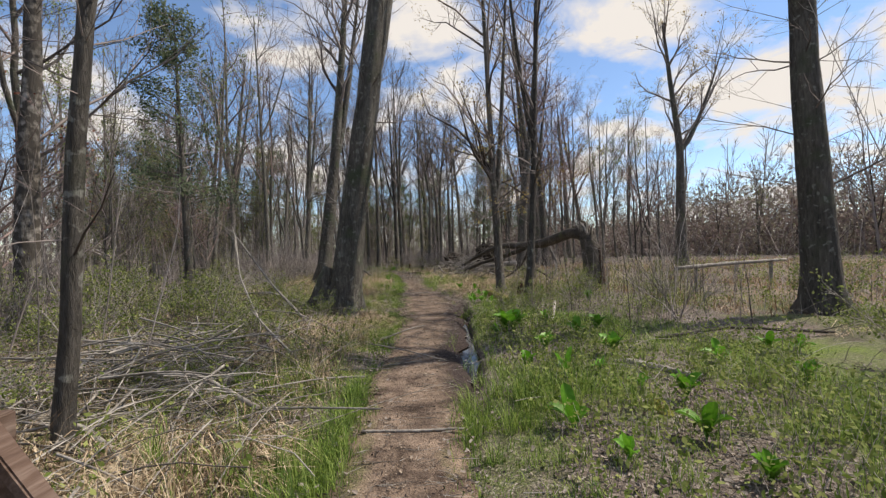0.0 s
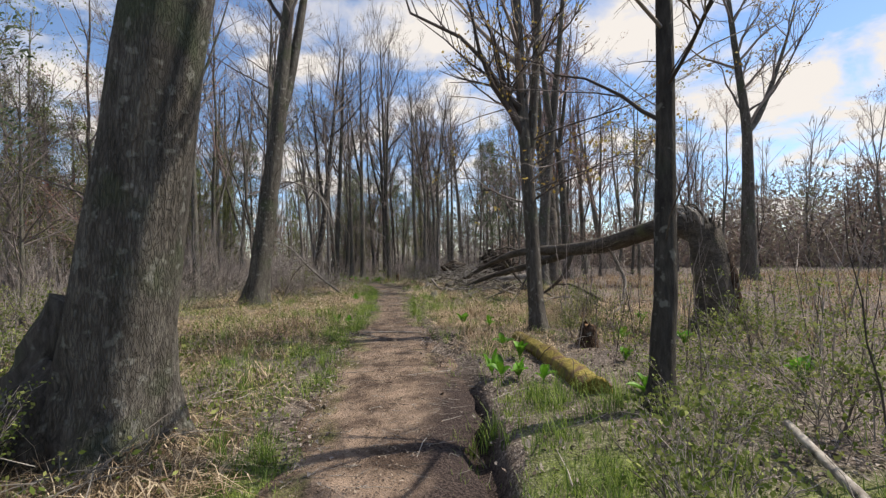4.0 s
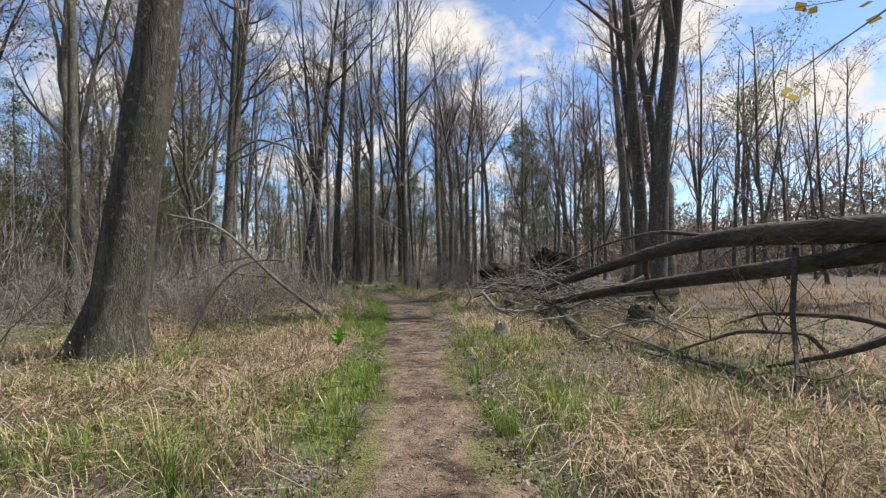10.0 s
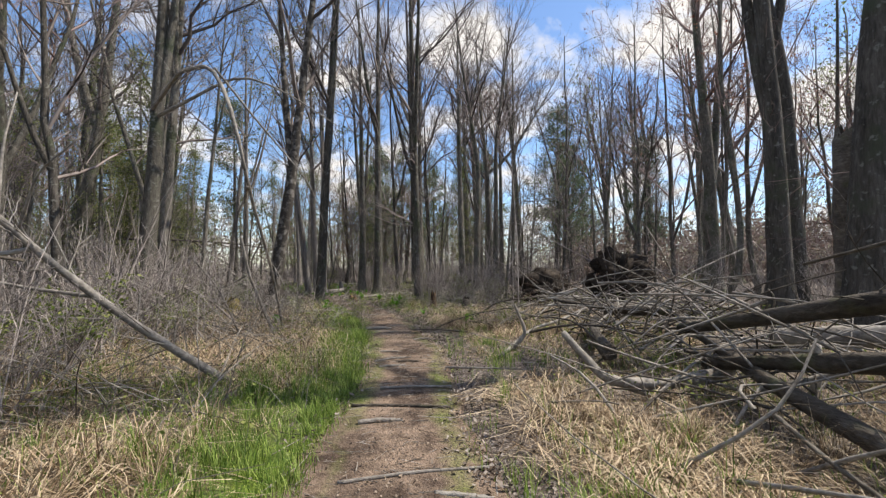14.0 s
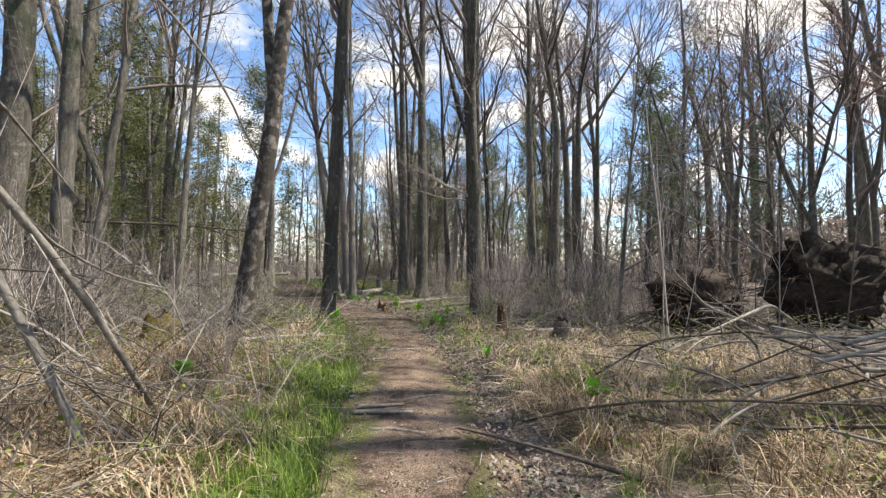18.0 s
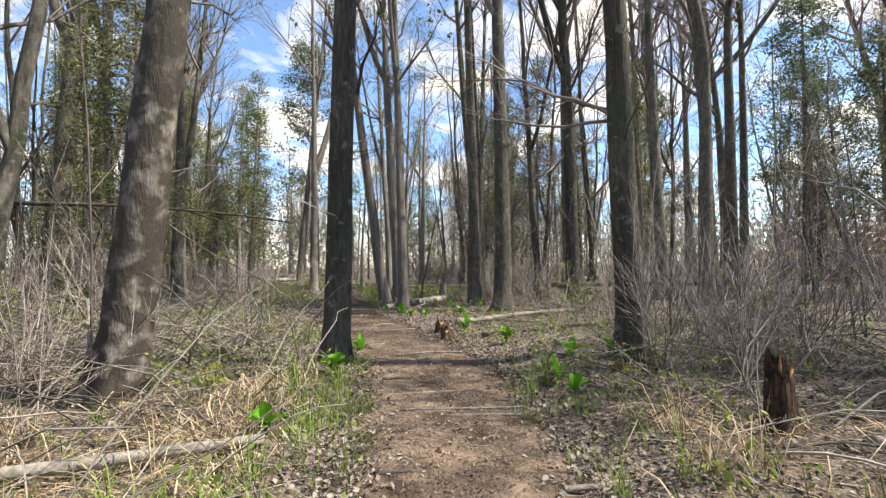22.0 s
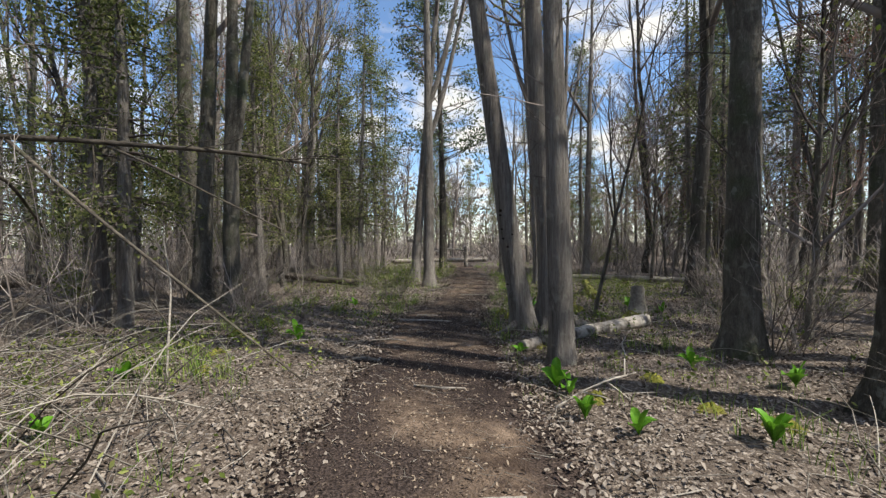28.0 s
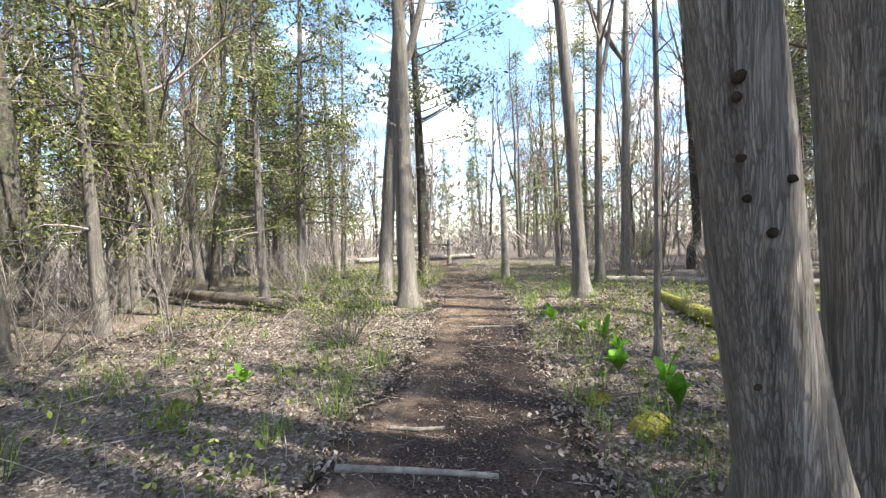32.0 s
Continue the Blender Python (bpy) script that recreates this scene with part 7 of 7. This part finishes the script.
fallen("mossy_log", [(-10.9, 49.2, 0.12), (-9.8, 46.7, 0.16), (-9.2, 45.6, 0.14)], 0.10, 0.12, MOSS_BRIGHT, "fallen trunk under bright green moss", seed=42)
fallen("log", [(-13.0, 50.6, 0.12), (-11.0, 51.0, 0.15), (-8.0, 51.5, 0.15)], 0.11, 0.09, DEAD, "grey log in the clearing", seed=43)
fallen("log", [(-27.0, 44.0, 0.3), (-20.0, 43.6, 0.3), (-16.2, 44.1, 0.2)], 0.14, 0.10, DEAD_DARK, "dark fallen trunk among low plants", seed=44)
fallen("log", [(-4.2, 45.5, 0.5), (-1.5, 46.5, 0.55), (2.0, 48.0, 0.5)], 0.10, 0.08, DEAD_DARK, "long dark log deep in the wood", seed=45)
fallen("dead_limb", [(-7.2, 39.2, 0.04), (-7.08, 39.4, 0.14), (-6.88, 39.52, 0.26), (-6.72, 39.75, 0.30)], 0.012, 0.006, BIRCH, "bleached bent branch arching off the litter", "branch", seed=46, twiggy=4)
fallen("dead_limb", [(-10.4, 37.3, 0.05), (-11.6, 37.7, 0.9), (-13.0, 38.0, 1.6)], 0.014, 0.008, DEAD, "pale slanting dead stem", "branch", seed=47, twiggy=5)
fallen("dead_limb", [(-5.9, 38.5, 0.06), (-5.1, 38.9, 0.10), (-4.2, 38.9, 0.06)], 0.02, 0.012, DEAD, "thin grey stick on the litter", "branch", seed=48)
# the white barrier of fallen birch where the trail bends away
far_fall = fallen("fallen_birch", [(-24.4, 53.0, 0.35), (-21.9, 55.2, 0.40), (-19.9, 56.7, 0.42)], 0.14, 0.12, BIRCH, "bleached fallen birch across the far end of the trail",
                  branches=(([(-20.9, 55.9, 0.0), (-20.9, 55.9, 0.6), (-20.88, 55.9, 1.25)], 0.13, 0.10), ([(-20.9, 55.9, 1.0), (-21.9, 55.2, 1.1), (-23.4, 54.2, 0.65)], 0.05, 0.03),
                            ([(-23.6, 53.8, 0.4), (-22.6, 54.8, 0.8), (-21.6, 55.4, 1.2)], 0.04, 0.02)), seed=49)

# sticks and roots across the trail
for i, (x0, y0, x1, y1, r) in enumerate(((-11.2, 41.22, -10.35, 41.68, 0.026), (-11.3, 41.78, -10.96, 42.0, 0.018), (-10.35, 39.84, -9.96, 40.18, 0.014), (-2.97, 29.05, -2.53, 29.2, 0.020),
                                         (-2.95, 28.9, -2.4, 29.0, 0.022), (-1.30, 14.67, -0.10, 14.52, 0.016), (-1.15, 2.94, -0.26, 2.9, 0.014), (-1.64, 22.28, -0.66, 22.52, 0.014),
                                         (-9.79, 39.11, -9.48, 39.26, 0.022), (-8.55, 38.9, -8.1, 39.15, 0.013), (-3.9, 31.55, -3.35, 31.75, 0.014), (-3.05, 32.45, -2.85, 32.55, 0.018),
                                         (-4.4, 33.3, -3.4, 33.7, 0.012), (-5.4, 35.2, -4.6, 35.7, 0.014), (-6.7, 37.0, -6.1, 37.5, 0.013), (-12.6, 44.8, -12.0, 45.2, 0.020),
                                         (-2.1, 25.7, -1.6, 26.0, 0.014), (-1.1, 26.9, -0.95, 27.1, 0.012), (-7.1, 37.6, -6.8, 38.0, 0.015))):
    bend = 0.04 * math.sin(i * 2.3)
    fallen("stick", [(x0, y0, 0.02), ((x0 + x1) / 2 + bend, (y0 + y1) / 2 - bend, 0.028), (x1, y1, 0.02)], r, r * 0.75, DEAD, "bare stick pressed into the trail", "stick", seed=120 + i, sides=8,
           group="sticks across the trail")

# half-buried poles of an old corduroy under the trail
rc = np.random.default_rng(151)
for i in range(24):
    k = int(np.argmin(np.abs(LINE[:, 1] - (19.5 + 0.72 * i + rc.uniform(-0.25, 0.25)))))
    a, b = sorted(rc.uniform(-0.46, 0.46, 2) * LINE[k, 2])
    b = max(b, a + 0.35)
    p0, p1 = LINE[k, :2] + rgt[k] * a, LINE[k, :2] + rgt[k] * b + nrm[k] * rc.uniform(-0.12, 0.12)
    r = rc.uniform(0.012, 0.024)
    fallen("pole", [(*p0, 0.018 - 0.3 * r), (*((p0 + p1) / 2 + rc.normal(0, 0.015, 2)), 0.024 - 0.2 * r), (*p1, 0.016 - 0.3 * r)], r, r * 0.8, DEAD if i % 3 else DEAD_DARK,
           "worn pole half buried across the trail", "pole", seed=300 + i, sides=8, rough=0.1, group="poles across the trail")

# sinewy roots of the double cedar
cr = np.random.default_rng(52)
roots = thing("tree_roots", (-8.72, 42.3, 0), "bare grey cedar roots snaking over the ground", "roots")
for pts, a, b in (([(0.1, -0.15, 0.25), (0.32, -0.35, 0.10), (0.55, -0.45, 0.05), (0.85, -0.40, 0.0)], 0.10, 0.03), ([(0.15, 0.0, 0.30), (0.45, 0.05, 0.12), (0.8, 0.25, 0.03)], 0.11, 0.04),
                  ([(0.0, -0.2, 0.2), (0.12, -0.55, 0.06), (0.18, -0.9, 0.0)], 0.07, 0.02), ([(-0.35, -0.5, 0.15), (-0.42, -0.75, 0.04), (-0.52, -0.95, 0.0)], 0.07, 0.02)):
    part("root", log_mesh(pts, a, b, cr, 10, 12, 0.08), CEDAR, roots)


# woodpecker holes in the big cedar, and the dark hollow at the foot of the leaning tree
old_cedar = min((o for o in scene.objects if o.parent is None and o.name.startswith("tree")), key=lambda o: math.hypot(o.location.x + 9.05, o.location.y - 41.95))
holed = next(c for c in old_cedar.children if c.name.startswith("trunk"))
for z, turn, r in ((1.93, -88, 0.024), (1.86, -92, 0.018), (1.64, -95, 0.018), (1.49, -94, 0.017), (1.555, -48, 0.017), (1.36, -77, 0.018), (0.76, -106, 0.011)):
    q = np.random.default_rng(int(z * 100))
    cx0, cy0 = -9.05 - 0.32 * z / 3.3, 41.95 - 0.35 * z / 3.3
    deep = 0.024 if turn > -60 else 0.040
    rim = 0.185 * (1.04 - 0.85 * (z / 15) ** 0.9)
    ax, ay = math.cos(radians(turn)), math.sin(radians(turn))
    hole = new("woodpecker_hole", mesh_of("woodpecker_hole", *log_mesh([(cx0 + ax * (rim - 0.03), cy0 + ay * (rim - 0.03), z), (cx0 + ax * (rim + deep), cy0 + ay * (rim + deep), z)], r, r * 0.95, q, 9, 3, 0.12), SOIL, True))
    hole.parent = holed
    hole.location = -holed.parent.location
    tagged(hole, "dark ragged woodpecker hole")

# the spreading dark roots of the big leaning tree
big = min((o for o in scene.objects if o.parent is None and o.name.startswith("tree")), key=lambda o: math.hypot(o.location.x + 2.6, o.location.y - 9.6))
br = np.random.default_rng(53)
for pts, a, b in (([(-1.15, -0.35, 0.0), (-0.80, -0.25, 0.20), (-0.50, -0.12, 0.55), (-0.26, 0.0, 1.2)], 0.10, 0.20), ([(-0.70, -0.70, 0.0), (-0.45, -0.45, 0.22), (-0.20, -0.15, 0.7)], 0.09, 0.18),
                  ([(-0.02, -0.72, -0.03), (0.0, -0.45, 0.10), (-0.02, -0.15, 0.45)], 0.05, 0.15), ([(0.55, -0.35, -0.03), (0.34, -0.22, 0.10), (0.12, -0.05, 0.4)], 0.05, 0.15)):
    part("root", log_mesh(pts, a, b, br, 10, 12, 0.12), BARK_DARK, big)

# moss cushions
def moss(x, y, r, seed, mat=MOSS_BRIGHT):
    q = np.random.default_rng(seed)
    nu, nv = 22, 8
    u, v = np.meshgrid(np.linspace(0, 2 * np.pi, nu, endpoint=False), np.linspace(0.02, 1, nv), indexing="ij")
    rr2 = 0.85 * r * v * (1 + 0.22 * np.sin(2 * u + seed) + 0.15 * np.sin(5 * u + seed * 2))
    zz = 0.58 * r * np.cos(v * 1.6) + q.normal(0, r * 0.07, v.shape)
    V = np.stack([np.cos(u) * rr2, np.sin(u) * rr2, zz], -1)
    i, j = np.meshgrid(np.arange(nu), np.arange(nv - 1), indexing="ij")
    Q = np.stack([i * nv + j, i * nv + j + 1, ((i + 1) % nu) * nv + j + 1, ((i + 1) % nu) * nv + j], -1)
    ob = new("moss_cushion", mesh_of("moss_cushion", V, Q.reshape(-1, 4), mat, True))
    ob.matrix_world = pose(x, y, ground_z(x, y) - 0.01)
    return tagged(ob, "cushion of yellow-green moss on the litter", "moss", "moss cushions")


for i, (x, y, r) in enumerate(((-7.0, 39.55, 0.15), (-6.2, 39.9, 0.13), (-5.75, 39.9, 0.15), (-6.75, 40.4, 0.12), (-8.3, 41.0, 0.13), (-9.3, 41.55, 0.12), (-9.75, 42.75, 0.20), (-10.2, 43.1, 0.14),
                               (-4.6, 37.2, 0.14), (-3.6, 36.6, 0.13), (-4.1, 38.2, 0.15), (-3.2, 37.4, 0.13), (-6.9, 33.7, 0.20), (-7.4, 34.2, 0.25), (-6.3, 33.2, 0.14), (-10.6, 37.7, 0.14),
                               (-11.9, 38.6, 0.18), (-12.6, 39.4, 0.2), (-11.3, 38.1, 0.13), (-8.9, 43.6, 0.22), (-7.9, 43.7, 0.2), (-9.4, 44.6, 0.15), (-12.9, 41.0, 0.14), (-2.6, 35.1, 0.16), (1.5, 3.0, 0.16))):
    moss(x, y, r, 200 + i)


# ------------------------------------------------------------------ skunk cabbage
def cabbage_leaf(seed, wide, curl):
    """One broad ribbed leaf on its stalk, growing up and outwards along +x."""
    q = np.random.default_rng(seed)
    nu, nv = 8, 5
    u, v = np.meshgrid(np.linspace(0, 1, nu), np.linspace(-1, 1, nv), indexing="ij")
    w = wide * np.where(u < 0.22, 0.10, np.sin(np.clip((u - 0.14) / 0.88, 0, 1) * np.pi) ** 0.75)
    w[-1] = 0.015
    x = 0.10 * u + curl * 0.62 * u ** 2
    z = u * (1 - 0.34 * curl * u)
    fold = 0.22 * np.abs(v) * w
    V = np.stack([x - fold * 0.4 + q.normal(0, 0.006, u.shape), v * w * 0.5, z + fold * 0.8 + 0.018 * np.sin(9 * u) * np.abs(v)], -1)
    i, j = np.meshgrid(np.arange(nu - 1), np.arange(nv - 1), indexing="ij")
    b = i * nv + j
    return mesh_of("leaf", V, np.stack([b, b + 1, b + nv + 1, b + nv], -1).reshape(-1, 4), CABBAGE, True)


LEAF_MESHES = [cabbage_leaf(1, 0.55, 0.75), cabbage_leaf(2, 0.62, 1.05), cabbage_leaf(3, 0.45, 0.35)]


def cabbage(seed, count):
    q = np.random.default_rng(seed)
    ob = thing("skunk_cabbage", (0, 0, -60), "skunk cabbage with broad bright green leaves", "plant", "skunk cabbages")
    for i in range(count):
        lf = new("leaf", LEAF_MESHES[2 if i < 2 else q.integers(0, 2)])
        lf.parent = ob
        s = q.uniform(0.75, 1.1)
        lf.matrix_basis = Matrix.LocRotScale((0, 0, -0.02), Euler((q.normal(0, 0.1), q.uniform(-0.1, 0.25), i * 2.4 + q.normal(0, 0.3))), (s, s, s))
    return ob


CABBAGES = [cabbage(91, 7), cabbage(92, 5), cabbage(93, 4)]
BED_MARSH = ((0.62, 6.2), (0.95, 6.43), (0.68, 4.48), (1.01, 3.99), (1.46, 4.13), (1.64, 3.54), (1.9, 3.2), (0.63, 2.75), (1.57, 2.45), (0.82, 2.2), (1.62, 1.91), (3.18, 4.47), (4.06, 4.74), (3.4, 3.48), (4.44, 4.68), (1.72, 7.09), (1.96, 6.12), (0.77, 11.22))
BED_LOG = ((1.24, 12.89), (1.3, 12.0), (0.85, 11.04), (1.03, 10.9), (1.28, 10.76), (2.21, 10.28), (2.63, 11.57), (3.81, 10.18), (2.13, 10.13), (3.3, 13.0), (4.0, 12.4), (4.4, 14.4), (-1.79, 15.9), (-1.97, 15.45), (0.8, 15.17), (1.34, 14.98))
BED_GRASS = ((-2.48, 21.0), (-2.38, 20.5), (-5.23, 29.36), (-1.85, 31.15), (-0.7, 29.58), (-5.85, 34.6), (-5.03, 32.44), (-3.13, 35.32), (-4.1, 36.31), (-3.22, 34.38), (-6.05, 35.44), (-5.49, 33.95), (-5.09, 37.49), (-3.04, 34.03), (-5.23, 38.07), (-2.65, 36.3))
BED_CEDAR = ((-7.43, 39.72), (-6.95, 39.21), (-6.53, 39.13), (-5.79, 39.49), (-5.68, 40.97), (-6.53, 41.12), (-10.73, 37.03), (-9.77, 36.35), (-13.07, 41.63), (-11.71, 45.83), (-11.01, 45.17), (-10.61, 44.75), (-10.2, 43.73), (-9.78, 43.58), (-9.63, 43.09), (-10.33, 44.27), (-8.38, 40.66), (-7.27, 39.64), (-11.04, 39.09), (-8.3, 44.9), (-7.6, 44.6))
for bed, low, high in zip((BED_MARSH, BED_LOG, BED_GRASS, BED_CEDAR), (0.19, 0.19, 0.20, 0.17), (0.30, 0.28, 0.28, 0.27)):
    for x, y in bed:
        s = rng.uniform(low, high)
        copy_thing(CABBAGES[rng.integers(0, 3)], Matrix.LocRotScale((x, y, ground_z(x, y)), Euler((0, 0, rng.uniform(0, 6.28))), (s * 0.9, s * 0.9, s * rng.uniform(1.0, 1.45))))

for x, y, s in ((0.83, 6.42, 0.46), (0.98, 6.55, 0.38), (1.17, 5.28, 0.30), (2.36, 6.35, 0.32), (1.95, 4.84, 0.34), (1.2, 7.25, 0.26)):
    copy_thing(CABBAGES[0], Matrix.LocRotScale((x, y, ground_z(x, y)), Euler((0, 0, x * 9)), (s, s, s)))

# ------------------------------------------------------------------ the end of the boardwalk rail, beside the first steps
rail = thing("handrail", (-2.1, 0.99, 0.0), "dark brown wooden handrail of a boardwalk", "rail")


def beam(a, b, w, h, bevel=0.008):
    """A planed timber from a to b with rounded edges."""
    a, b = Vector(a), Vector(b)
    bm = bmesh.new()
    bmesh.ops.create_cube(bm, size=1)
    bmesh.ops.scale(bm, vec=(w, (b - a).length, h), verts=bm.verts)
    bmesh.ops.bevel(bm, geom=bm.edges[:], offset=bevel, segments=2, affect='EDGES')
    turn = (b - a).to_track_quat('Y', 'Z').to_matrix().to_4x4()
    bmesh.ops.transform(bm, matrix=Matrix.Translation((a + b) / 2) @ turn, verts=bm.verts)
    me = bpy.data.meshes.new("beam")
    bm.to_mesh(me)
    bm.free()
    me.materials.append(RAIL)
    return me


part("top_rail", beam((-0.42, 0.02, 1.30), (0.16, 0.03, 0.45), 0.09, 0.05), RAIL, rail, "sloping top rail worn pale along its edge")
part("side_board", beam((-0.50, 0.05, 1.18), (0.07, 0.06, 0.34), 0.035, 0.14), RAIL, rail)
part("post", beam((-0.22, 0.12, 0.0), (-0.22, 0.12, 0.95), 0.09, 0.09), RAIL, rail)

# the kinds that were only copied stay out of sight below the ground: take them away
for ob in KINDS + YOUNG + PINES + CEDARS + SHRUBS + CABBAGES:
    for o in [*ob.children_recursive, ob]:
        bpy.data.objects.remove(o)
